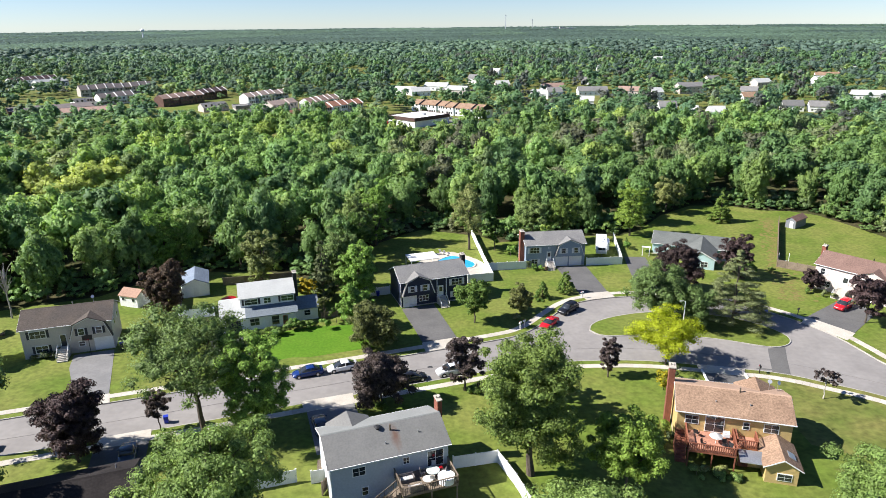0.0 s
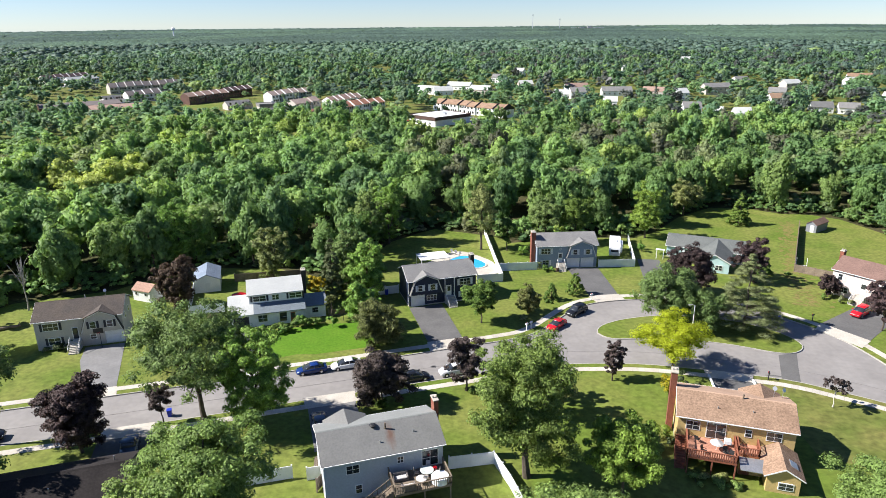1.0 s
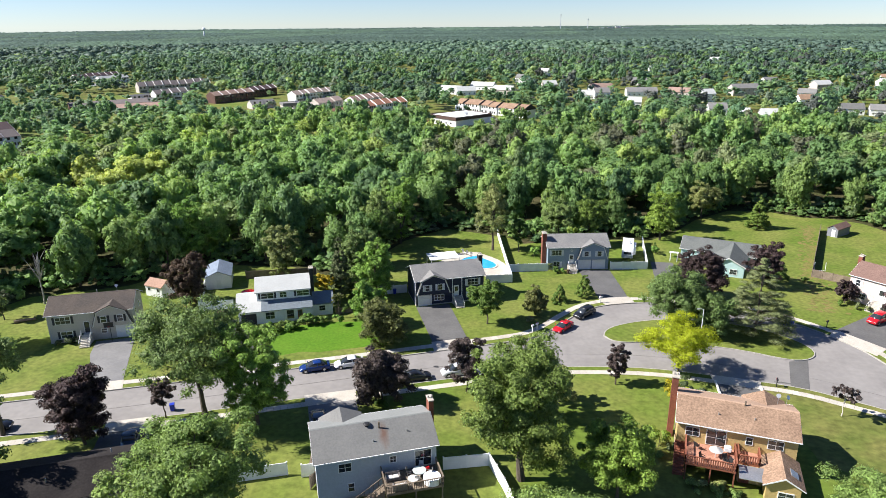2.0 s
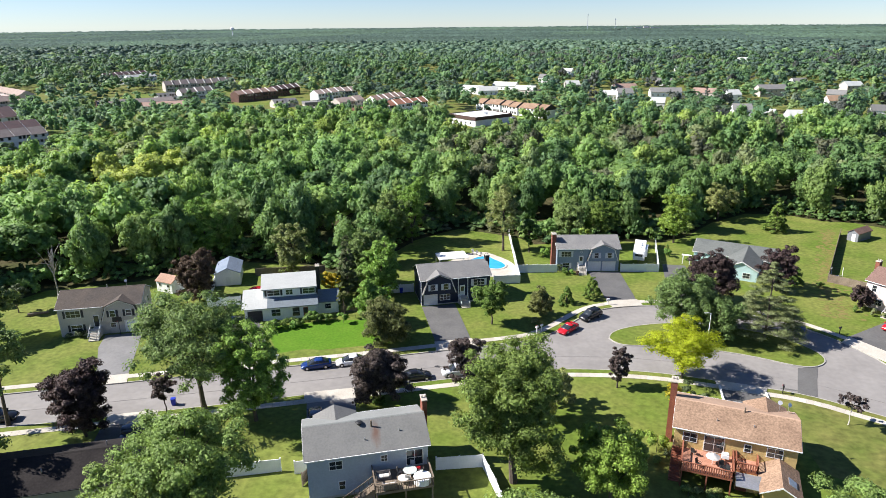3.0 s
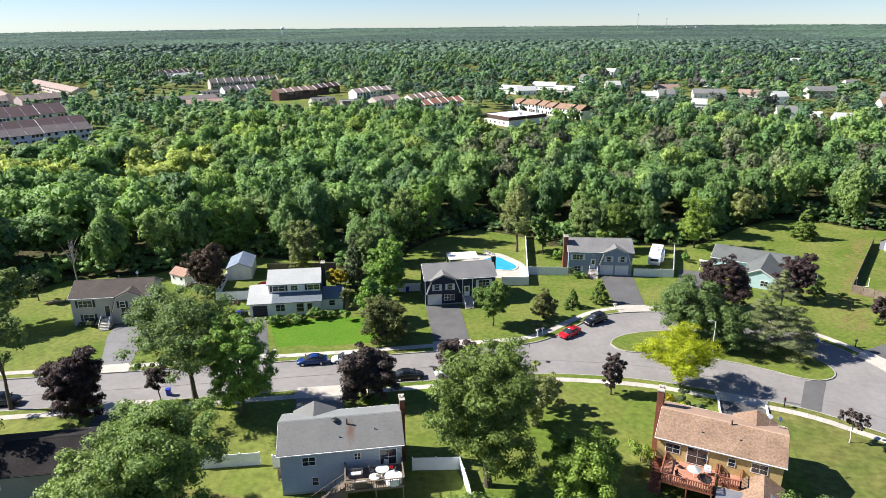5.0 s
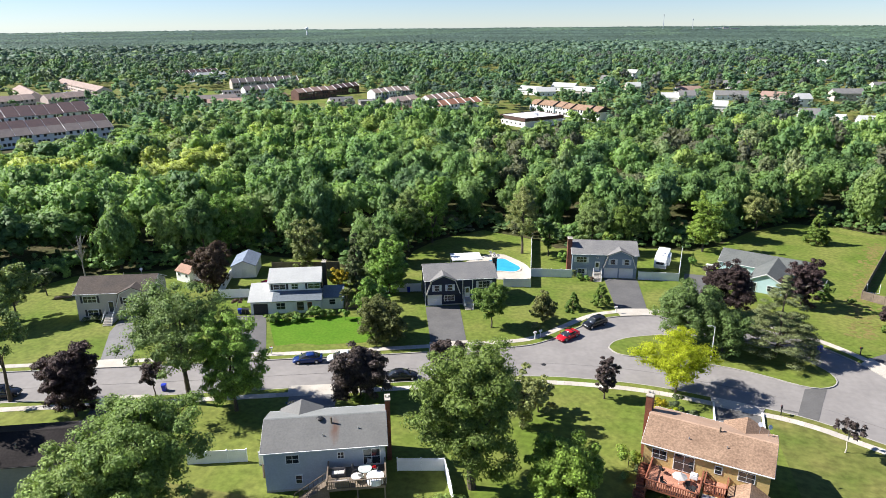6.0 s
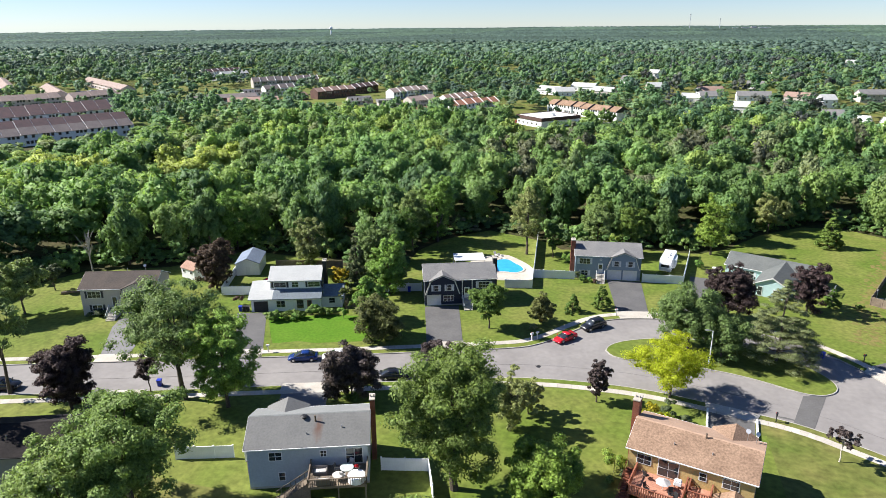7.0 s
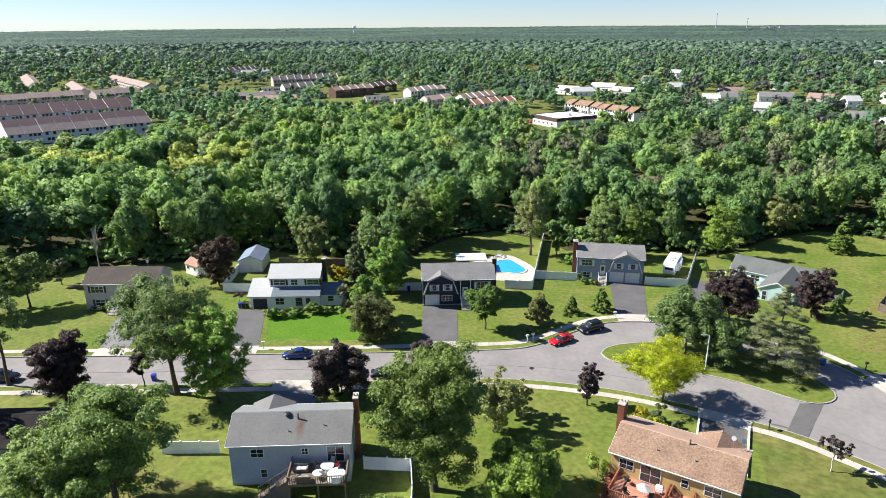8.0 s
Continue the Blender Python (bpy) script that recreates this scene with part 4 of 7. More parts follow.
fence([(-23.5, 110.5), (-18, 112.4)], 1.2, WOOD, "low wooden fence beside the white house wing", panel=1.8)
fence([(-47, 127), (-33, 131)], 1.7, WOOD, "grey wooden fence along the woods behind the yard", panel=2.0)

_wg = thing("wooden_gate", pose(-13.9, 61.2, rise(-13.9, 61.2), 0, 0, 72), "pale weathered timber gate leaning beside the grey house", "gate")
for _u in (0.0, 2.3):
    part("post", box(_u - 0.06, _u + 0.06, -0.06, 0.06, -0.3, 1.9), WOOD, _wg)
for _i in range(9):
    part("board", box(0.1 + 0.24 * _i, 0.3 + 0.24 * _i, -0.02, 0.02, 0.12, 1.7 + 0.04 * (_i % 2)), WOOD, _wg)
part("rail", box(0.07, 2.23, 0.021, 0.06, 0.4, 0.5), WOOD, _wg)
part("rail", box(0.07, 2.23, 0.021, 0.06, 1.3, 1.4), WOOD, _wg)

for _a, _b in (((38.5, 90.8), (37.3, 80.0)), ((44.5, 89.5), (42.9, 78.0))):
    _e = thing("driveway_edging", pose(*_a, rise(*_a), 0, 0, math.degrees(math.atan2(_b[1] - _a[1], _b[0] - _a[0]))), "white timber edging along the yellow house's driveway", "edging")
    part("board", extrude([(0, -0.1), (math.hypot(_b[0] - _a[0], _b[1] - _a[1]), rise(*_b) - rise(*_a) - 0.1), (math.hypot(_b[0] - _a[0], _b[1] - _a[1]), rise(*_b) - rise(*_a) + 0.3), (0, 0.3)], "y", -0.12, 0.12), WHITE, _e)

# ---- trees ----


def mesh_of(name, verts, corners, material, tint=None, normals=None):
    """A mesh of loose polygons: verts (n * corners, 3) in order, corners to a face; normals: the soft shading of a leafy mass."""
    me = bpy.data.meshes.new(name)
    n = len(verts)
    me.vertices.add(n)
    me.vertices.foreach_set("co", np.ascontiguousarray(verts, np.float32).ravel())
    me.loops.add(n)
    me.loops.foreach_set("vertex_index", np.arange(n, dtype=np.int32))
    me.polygons.add(n // corners)
    me.polygons.foreach_set("loop_start", np.arange(0, n, corners, dtype=np.int32))
    if normals is not None:
        me.polygons.foreach_set("use_smooth", np.ones(n // corners, bool))
        at = me.attributes.new("custom_normal", "FLOAT_VECTOR", "POINT")
        at.data.foreach_set("vector", np.ascontiguousarray(normals, np.float32).ravel())
    me.update(calc_edges=True)
    if tint is not None:
        at = me.attributes.new("tint", "FLOAT_COLOR", "POINT")
        at.data.foreach_set("color", np.ascontiguousarray(np.c_[tint, np.ones(n)], np.float32).ravel())
    me.materials.append(material)
    return me


def unit(a):
    return a / (np.linalg.norm(a, axis=-1, keepdims=True) + 1e-9)


OCTA = np.array([(1, 0, 0), (-1, 0, 0), (0, 1, 0), (0, -1, 0), (0, 0, 1), (0, 0, -1)], float)
OCTA_F = np.array([(0, 2, 4), (2, 1, 4), (1, 3, 4), (3, 0, 4), (2, 0, 5), (1, 2, 5), (3, 1, 5), (0, 3, 5)])


def sprays(rng, centres, radii, per, size, flat=0.8, up=0.3, core=0.62, hub=None, whole=0.55, loose=0.16):
    """Leaf sprays on the shells of clumps: small blades that face outward, loosely, round a leafy core. Returns corners and soft normals."""
    k = len(centres)
    hub = centres.mean(0) - np.array((0, 0, 0.2)) * np.ptp(centres[:, 2]) if hub is None else np.array(hub, float)
    c = np.repeat(centres, per, 0)
    r = np.repeat(radii, per)[:, None]
    n = len(c)
    d = unit(rng.normal(size=(n, 3)))
    d[:, 2] = np.where(d[:, 2] < -0.35, -d[:, 2], d[:, 2])
    p = c + d * r * rng.uniform(0.6, 1.1, (n, 1)) * np.array([1, 1, flat])
    nrm = unit(d * 1.4 + 0.42 * rng.normal(size=(n, 3)) + np.array([0, 0, up]))
    t = unit(np.cross(nrm, rng.normal(size=(n, 3))))
    b = np.cross(nrm, t)
    s = size * rng.uniform(0.55, 1.35, (n, 1))
    q = np.stack((p + t * s * 0.75, p - t * s * 0.45 + b * s * 0.6, p - t * s * 0.45 - b * s * 0.6), 1).reshape(-1, 3)
    soft = np.repeat(unit(d + whole * unit(p - hub) + loose * rng.normal(size=(n, 3)) + np.array((0, 0, 0.12))), 3, 0)
    if core:
        body = centres[:, None, :] + OCTA[None] * (core * radii)[:, None, None] * rng.uniform(0.75, 1.2, (k, 6, 1)) * np.array([1, 1, flat])
        body = body[:, OCTA_F].reshape(-1, 3)
        out = unit(body - np.repeat(centres, 24, 0))
        q = np.concatenate((q, body))
        soft = np.concatenate((soft, unit(out + whole * unit(body - hub))))
    return q, soft


def clumps(rng, n, rad, zc, half, shape="round", lift=0.6):
    """Centres and radii of the leaf clumps of a crown of radius rad whose middle is at zc."""
    d = unit(rng.normal(size=(n, 3)))
    d[:, 2] = np.where((d[:, 2] < -0.25) & (rng.random(n) < lift), -d[:, 2], d[:, 2])
    k = rng.uniform(0.42, 0.86, (n, 1)) * rng.uniform(0.85, 1.1, (n, 1))
    if shape == "cone":
        z = rng.beta(1.0, 1.7, n)
        w = rng.uniform(0, 2 * np.pi, n)
        rr = rad * (1 - z) ** 0.85 * rng.uniform(0.55, 1.0, n)
        c = np.stack((rr * np.cos(w), rr * np.sin(w), zc - half + 2 * half * z), 1)
        return c, rad * (0.16 + 0.24 * (1 - z)) * rng.uniform(0.8, 1.2, n)
    w = rng.uniform(0, 6.28, 4)
    lump = 1 + 0.17 * np.sin(3 * d[:, :1] * 1.6 + w[0]) + 0.13 * np.sin(4.5 * d[:, 1:2] + w[1]) + 0.12 * np.sin(4 * d[:, 2:] + w[2])
    c = d * k * lump * np.array([rad, rad, half]) + np.array([0, 0, zc])
    if shape == "vase":
        c[:, :2] *= (0.55 + 0.6 * np.clip((c[:, 2:] - zc + half) / (2 * half), 0, 1))
    return c, rad * rng.uniform(0.24, 0.42, n)


def trunk_geo(rng, height, girth, centres, lean=(0, 0), limbs=7, fork=0.35):
    """A tapered trunk with limbs that reach into the crown."""
    top = height * 0.78
    pts = [(lean[0] * (k ** 1.3) + 0.12 * rng.normal(), lean[1] * (k ** 1.3) + 0.12 * rng.normal(), top * k) for k in np.linspace(0, 1, 7)]
    pts[0] = (0, 0, -0.3)
    geos = [tube(pts, [girth * (1.25 if k == 0 else 1 - 0.13 * k) for k in range(7)], 8)]
    for i in rng.choice(len(centres), min(limbs, len(centres)), replace=False):
        e = centres[i]
        z = max(height * fork, min(e[2] - 0.8, height * rng.uniform(fork, 0.65)))
        k = z / top
        a = np.array([lean[0] * k ** 1.3, lean[1] * k ** 1.3, z])
        m = a * 0.5 + e * 0.5 + np.array([0, 0, 0.3])
        geos.append(tube([tuple(a), tuple(m), tuple(e)], [girth * 0.42, girth * 0.28, girth * 0.1], 6))
    return join(*geos)


def tree(name, x, y, height, width, material, label, size=0.34, puffs=46, per=105, base=0.28, shape="round", lean=(0, 0), girth=None, seed=0, bark=None, category="tree", limbs=7, flat=0.8, up=0.35, group="", lift=0.6):
    rng = np.random.default_rng(1000 + seed)
    ob = thing(name, pose(x, y, rise(x, y), 0, 0, 0), label, category, group)
    half = height * (1 - base) / 2
    zc = height - half
    c, r = clumps(rng, int(puffs * 3.0), width / 2, zc, half, shape, lift)
    r = r * 0.5
    per = int(per * 0.6)
    if lean != (0, 0):
        c[:, 0] += lean[0] * np.clip(c[:, 2] / height, 0, 1)
        c[:, 1] += lean[1] * np.clip(c[:, 2] / height, 0, 1)
    part("trunk", trunk_geo(rng, height, girth or max(0.05, height * 0.017), c, lean, limbs, max(0.12, base * 0.9)), bark or BARK, ob)
    q, soft = sprays(rng, c, r, int(per * 1.45), size * 0.86, flat, up, 0.5, whole=0.4, loose=0.5)
    part("crown", mesh_of("crown", q, 3, material, None, soft), material, ob)
    return ob


L_MAPLE = leaf("maple_leaves", (0.1596, 0.231, 0.0714), 0.4)
L_FRESH = leaf("fresh_green_leaves", (0.16, 0.29, 0.055), 0.4)
L_BRIGHT = leaf("bright_feathery_leaves", (0.2016, 0.3024, 0.0504), 0.4)
L_PALE = leaf("pale_green_leaves", (0.1806, 0.2688, 0.0714), 0.4)
L_OLIVE = leaf("olive_leaves", (0.15, 0.168, 0.055), 0.4)
L_LIME = leaf("lime_yellow_leaves", (0.4, 0.45, 0.025), 0.3, 0.4)
L_WINE = leaf("wine_dark_leaves", (0.06, 0.039, 0.037), 0.5, 0.15)
L_PLUM = leaf("dusky_plum_leaves", (0.072, 0.056, 0.05), 0.45, 0.2)
L_PINE = leaf("pine_needles", (0.17, 0.205, 0.085), 0.35, 0.2)
L_SPRUCE = leaf("spruce_needles", (0.084, 0.1134, 0.0462), 0.35, 0.15)
L_SHRUB = leaf("shrub_leaves", (0.1092, 0.1848, 0.0353), 0.4)
L_SAGE = leaf("sage_green_leaves", (0.235, 0.27, 0.095), 0.4)
L_SILVER = leaf("silver_maple_leaves", (0.19, 0.255, 0.06), 0.4)
L_GOLD = leaf("golden_leaves", (0.3528, 0.294, 0.0168), 0.3, 0.3)
L_BROWN = leaf("bronze_leaves", (0.0857, 0.0554, 0.0353), 0.4, 0.2)

# street and garden trees
tree("maple_tree", -31.6, 73.8, 17.2, 16.5, L_MAPLE, "tall leaning maple with open green crown by the street", 0.21, 56, 210, 0.24, lean=(-1.6, 0.6), seed=1, girth=0.38, limbs=14, lift=0.35)
tree("maple_tree", -24.6, 73.6, 15.0, 9.6, L_FRESH, "dense fresh green tree beside the leaning maple", 0.21, 60, 230, 0.04, seed=2, lift=0.1)
tree("copper_maple", -44.4, 67.2, 10.6, 8.6, L_WINE, "round wine-dark maple in front of the dark roof", 0.22, 90, 210, 0.03, seed=3, lift=0.2)
tree("copper_maple", -37.6, 74.2, 5.8, 4.6, L_PLUM, "small plum-dark maple on the verge", 0.22, 18, 100, 0.25, seed=4)
tree("copper_maple", -9.3, 80.6, 8.0, 8.6, L_PLUM, "round dusky plum maple beside the driveway", 0.24, 84, 170, 0.03, seed=5, lift=0.25)
tree("copper_maple", 2.2, 84.9, 9.0, 6.0, L_PLUM, "slim dusky plum tree behind the big maple", 0.24, 34, 120, 0.12, seed=6, lift=0.3)
tree("silver_maple", 9.6, 64.9, 17.9, 13.3, L_SILVER, "large spreading maple with tall trunk on the lawn", 0.21, 92, 260, 0.15, lean=(-0.5, 0.6), seed=7, girth=0.42, limbs=12, lift=0.15)
tree("locust_tree", 19.9, 62.4, 10.6, 9.2, L_BRIGHT, "bright green feathery tree on the rear lawn", 0.2, 60, 240, 0.06, seed=8, lift=0.1)
tree("birch_tree", 13.6, 78.3, 8.4, 7.2, L_SAGE, "small pale multi-stemmed tree on the lawn", 0.24, 34, 110, 0.05, seed=9, lift=0.1)
tree("birch_tree", 15.2, 83.0, 5.4, 4.6, L_SAGE, "small pale green tree on the lawn", 0.24, 22, 100, 0.04, seed=10, lift=0.1)
tree("copper_maple", 23.8, 88.8, 6.8, 3.8, L_PLUM, "young plum-leaved street tree with thin trunk", 0.2, 34, 90, 0.14, seed=11, lift=0.2)
tree("honey_locust", 33.6, 92.9, 9.0, 13.5, L_LIME, "bright lime-yellow honey locust on the verge", 0.17, 40, 210, 0.12, "vase", seed=12, flat=0.5)
tree("oak_tree", 37.2, 109.4, 11.4, 12.5, L_MAPLE, "green tree on the grass island", 0.26, 62, 150, 0.05, seed=13, lift=0.15)
tree("oak_tree", 42.0, 107.6, 8.0, 10.5, L_MAPLE, "lower green tree on the grass island", 0.26, 40, 130, 0.04, seed=33, lift=0.15)
tree("white_pine", 50.2, 108.6, 13.6, 13.0, L_PINE, "feathery white pine on the grass island", 0.15, 60, 260, 0.1, "cone", seed=14, flat=0.22, up=1.2, limbs=16)
tree("copper_maple", 44.6, 122.6, 11.0, 9.4, L_WINE, "round wine-dark maple before the teal house", 0.26, 64, 150, 0.05, seed=15, lift=0.3)
tree("copper_maple", 59.4, 131.0, 9.6, 8.0, L_WINE, "wine-dark maple beside the teal house", 0.26, 50, 140, 0.05, seed=16, lift=0.3)
tree("pear_tree", 4.4, 108.6, 8.2, 7.4, L_SHRUB, "round green tree on the navy house's lawn", 0.24, 50, 150, 0.18, seed=17, lift=0.3)
tree("dogwood", 22.9, 122.6, 4.8, 3.8, L_SHRUB, "small young tree beside the black driveway", 0.22, 26, 90, 0.1, "cone", seed=18)
tree("dogwood", 17.9, 119.4, 3.6, 3.4, L_SHRUB, "small ornamental tree on the lawn", 0.22, 22, 80, 0.04, "cone", seed=19)
tree("crabapple", 12.9, 113.0, 5.4, 5.4, L_OLIVE, "olive-green ornamental tree near the mailboxes", 0.22, 40, 100, 0.02, seed=20, lift=0.0)
tree("crabapple", -12.7, 99.6, 7.6, 8.8, L_OLIVE, "olive-brown ornamental tree by the pavement", 0.25, 72, 130, 0.0, seed=21, lift=0.0)
tree("cherry_tree", -16.8, 106.5, 8.8, 7.2, L_FRESH, "fresh green tree between two front lawns", 0.25, 60, 130, 0.02, seed=22, lift=0.0)
tree("cherry_tree", -17.6, 118.8, 11.6, 9.0, L_FRESH, "dense green tree beside the navy house", 0.28, 60, 140, 0.03, seed=23, lift=0.0)
tree("spruce_tree", -24.6, 119.5, 13.0, 5.6, L_SPRUCE, "dark spruce between white and navy houses", 0.36, 46, 90, 0.06, "cone", seed=24, flat=0.5)
tree("golden_cypress", -27.2, 116.6, 6.2, 4.4, L_GOLD, "golden-yellow cypress beside the white house", 0.28, 18, 80, 0.05, seed=25)
tree("sapling", -22.6, 109.2, 5.2, 3.2, L_OLIVE, "thin sapling by the white house's wing", 0.24, 9, 50, 0.3, seed=26)
tree("copper_beech", -52.4, 112.8, 10.4, 8.8, L_BROWN, "bronze-leaved tree beside the white outbuilding", 0.27, 60, 140, 0.04, seed=27, lift=0.2)
tree("young_plum", 52.4, 82.4, 5.0, 4.0, L_PLUM, "sparse young plum tree with pale trunk", 0.24, 10, 45, 0.35, seed=28, bark=CONCRETE)
tree("copper_maple", 73.2, 108.0, 8.8, 7.8, L_WINE, "wine-dark maple beside the end driveway", 0.36, 40, 95, 0.1, seed=29)
tree("japanese_maple", 71.4, 123.0, 5.0, 5.0, L_WINE, "low wine-dark maple shrub before the pink-white house", 0.24, 30, 100, 0.02, seed=30, lift=0.1)
tree("cypress", 64.6, 135.6, 3.6, 3.4, L_SHRUB, "small bright green cypress on the meadow edge", 0.26, 20, 80, 0.05, "cone", seed=31)
tree("spruce_tree", 74.2, 177.0, 9.0, 6.4, L_SHRUB, "lone dark conifer in the rough meadow", 0.24, 50, 120, 0.02, "cone", seed=32, flat=0.4)
tree("maple_tree", -22.4, 52.4, 15.2, 14.0, L_PALE, "broad pale green maple near the fence", 0.2, 56, 360, 0.08, seed=34, girth=0.36, lift=0.2)
tree("maple_tree", -24.9, 46.6, 12.4, 11.5, L_PALE, "pale green tree beside the dark-roofed house", 0.2, 50, 280, 0.08, seed=35, lift=0.2)
tree("maple_tree", 11.0, 45.5, 13.5, 14.5, L_PALE, "pale green tree close below the camera", 0.18, 55, 320, 0.2, seed=36)
tree("maple_tree", 39.6, 49.0, 14.8, 12.5, L_PALE, "pale green tree below the yellow house", 0.18, 50, 310, 0.2, seed=37)
tree("oak_tree", -56.5, 68.5, 15.5, 11.0, L_MAPLE, "open green tree beside the near street bend", 0.24, 26, 110, 0.3, seed=38)
# two trees out of view, placed for the shade they cast on the near-black roof
tree("oak_tree", -50.0, 55.5, 17.0, 11.0, L_MAPLE, "tall unseen shade tree added beside the dark-roofed house", 0.28, 44, 150, 0.2, seed=44)
tree("oak_tree", -49.5, 46.5, 17.0, 12.0, L_MAPLE, "second unseen shade tree added near the dark roof", 0.28, 34, 150, 0.2, seed=45)
tree("oak_tree", -79.5, 92.5, 11.0, 10.0, L_MAPLE, "green tree on the side lawn of the beige house", 0.38, 36, 90, 0.15, seed=39)
tree("oak_tree", -84.0, 87.5, 12.0, 10.0, L_PALE, "pale green tree on the side lawn", 0.38, 36, 90, 0.15, seed=40)
tree("oak_tree", -83.5, 103.5, 6.5, 4.5, L_SPRUCE, "slim dark tree at the lawn's edge", 0.34, 18, 70, 0.2, seed=41)

tree("maple_tree", -63.0, 137.0, 15.5, 12.5, L_FRESH, "sunlit fresh green tree at the edge of the woods", 0.28, 60, 140, 0.02, seed=62, lift=0.0)
tree("willow_tree", -38.5, 127.0, 12.5, 8.0, L_SAGE, "tall pale yellowish tree behind the white house", 0.26, 50, 130, 0.03, seed=51, lift=0.0)
tree("ash_tree", -22.5, 124.5, 14.0, 8.5, L_MAPLE, "tall green tree behind the side fence", 0.26, 56, 140, 0.03, seed=52, lift=0.0)
tree("ash_tree", -22.0, 139.0, 13.5, 9.0, L_SHRUB, "dense green tree at the pool lawn's edge", 0.3, 46, 110, 0.05, seed=53)
tree("ash_tree", -22.0, 147.0, 16.0, 9.5, L_MAPLE, "tall green tree shading the pool lawn", 0.3, 50, 110, 0.05, seed=54)
tree("ash_tree", -18.5, 156.0, 16.0, 10.0, L_FRESH, "tall tree at the corner of the pool lawn", 0.3, 50, 110, 0.05, seed=55)
tree("birch_tree", 4.4, 152.2, 17.0, 9.5, L_SAGE, "open grey-green tree beside the pool fence", 0.24, 50, 110, 0.16, seed=56, limbs=9, lift=0.2)
tree("ash_tree", 10.6, 151.5, 9.0, 5.6, L_SHRUB, "slim green tree behind the side yard", 0.28, 26, 100, 0.12, seed=57)
tree("ash_tree", 20.2, 157.0, 12.5, 9.0, L_MAPLE, "green tree close behind the blue-grey house", 0.3, 46, 110, 0.05, seed=58)
tree("ash_tree", 27.5, 158.0, 12.0, 9.0, L_SHRUB, "dark green tree behind the blue-grey house", 0.3, 46, 110, 0.05, seed=59)
tree("locust_tree", 46.0, 163.6, 14.0, 9.0, L_BRIGHT, "bright green slender tree behind the parked camper", 0.25, 46, 120, 0.05, seed=60, lift=0.1)
tree("locust_tree", 62.0, 186.0, 11.0, 9.0, L_SAGE, "pale green spreading tree before the dark woods", 0.26, 40, 110, 0.12, seed=63, lift=0.3)
tree("cypress", 42.6, 153.5, 2.6, 1.8, L_SHRUB, "small pointed evergreen beside the arbor", 0.2, 14, 60, 0.04, "cone", seed=61)


def bush(x, y, w, hgt, material, label, seed, name="shrub", size=0.2, group="", puffs=9, per=60):
    rng = np.random.default_rng(5000 + seed)
    ob = thing(name, pose(x, y, rise(x, y)), label, "shrub", group)
    c, r = clumps(rng, puffs, w / 2, hgt * 0.5, hgt * 0.5)
    c[:, 2] = np.clip(c[:, 2], 0.15, None)
    q, soft = sprays(rng, c, r, per * 2, size * 0.8, 0.8, 0.3, 0.6)
    part("foliage", mesh_of("foliage", q, 3, material, None, soft), material, ob)
    part("stem", tube([(0, 0, -0.1), (0, 0, hgt * 0.6)], [0.05, 0.03], 5), BARK, ob)
    return ob


_k = 0
for _i in range(11):
    _t = _i / 10
    _k += 1
    bush(-34.6 + 9.2 * _t + 0.3 * math.sin(_i * 2.1), 101.3 + 5.4 * _t + 0.7 * math.cos(_i * 1.7), 2.6, 1.6 + 0.4 * math.sin(_i), (L_SHRUB, L_PALE, L_FRESH)[_i % 3], "leafy green shrub in the white house's front border", _k, group="front border shrubs")
for _x, _y, _w, _hh in ((-65.2, 95.2, 2.0, 1.3), (-63.4, 95.6, 1.7, 1.5), (-67, 94.8, 1.5, 0.9)):
    _k += 1
    bush(_x, _y, _w, _hh, L_SPRUCE, "clipped dark evergreen shrub below the beige house's windows", _k)
for _x, _y, _w, _hh, _m in ((18.4, 137.1, 1.6, 1.2, L_SHRUB), (19.8, 136.9, 1.5, 1.0, L_FRESH), (20.9, 136.1, 1.3, 1.1, L_BROWN), (17.2, 138.0, 1.2, 2.0, L_SPRUCE), (18.6, 135.9, 1.5, 0.9, L_SHRUB), (14.0, 147.0, 3.2, 3.0, L_FRESH)):
    _k += 1
    bush(_x, _y, _w, _hh, _m, "rounded shrub beside the blue-grey house", _k)
for _x, _y, _w, _hh, _m in ((29.6, 65.6, 2.0, 0.8, L_SAGE), (31.7, 65.2, 2.0, 0.9, L_SAGE), (26.6, 72.9, 3.2, 3.0, L_BRIGHT), (27.6, 71.9, 1.6, 1.2, L_SPRUCE), (26.2, 70.6, 1.4, 0.9, L_PALE), (28.6, 64.9, 2.2, 0.8, L_PALE), (30.8, 64.3, 2.2, 0.8, L_PALE), (32.8, 64.0, 1.8, 0.7, L_PALE), (30.9, 84.8, 3.6, 3.6, L_GOLD), (33.2, 87.2, 2.6, 2.8, L_SPRUCE), (33.0, 84.4, 2.8, 2.4, L_LIME), (35.2, 86.2, 2.0, 1.4, L_SPRUCE)):
    _k += 1
    bush(_x, _y, _w, _hh, _m, "garden shrub beside the yellow house", _k)
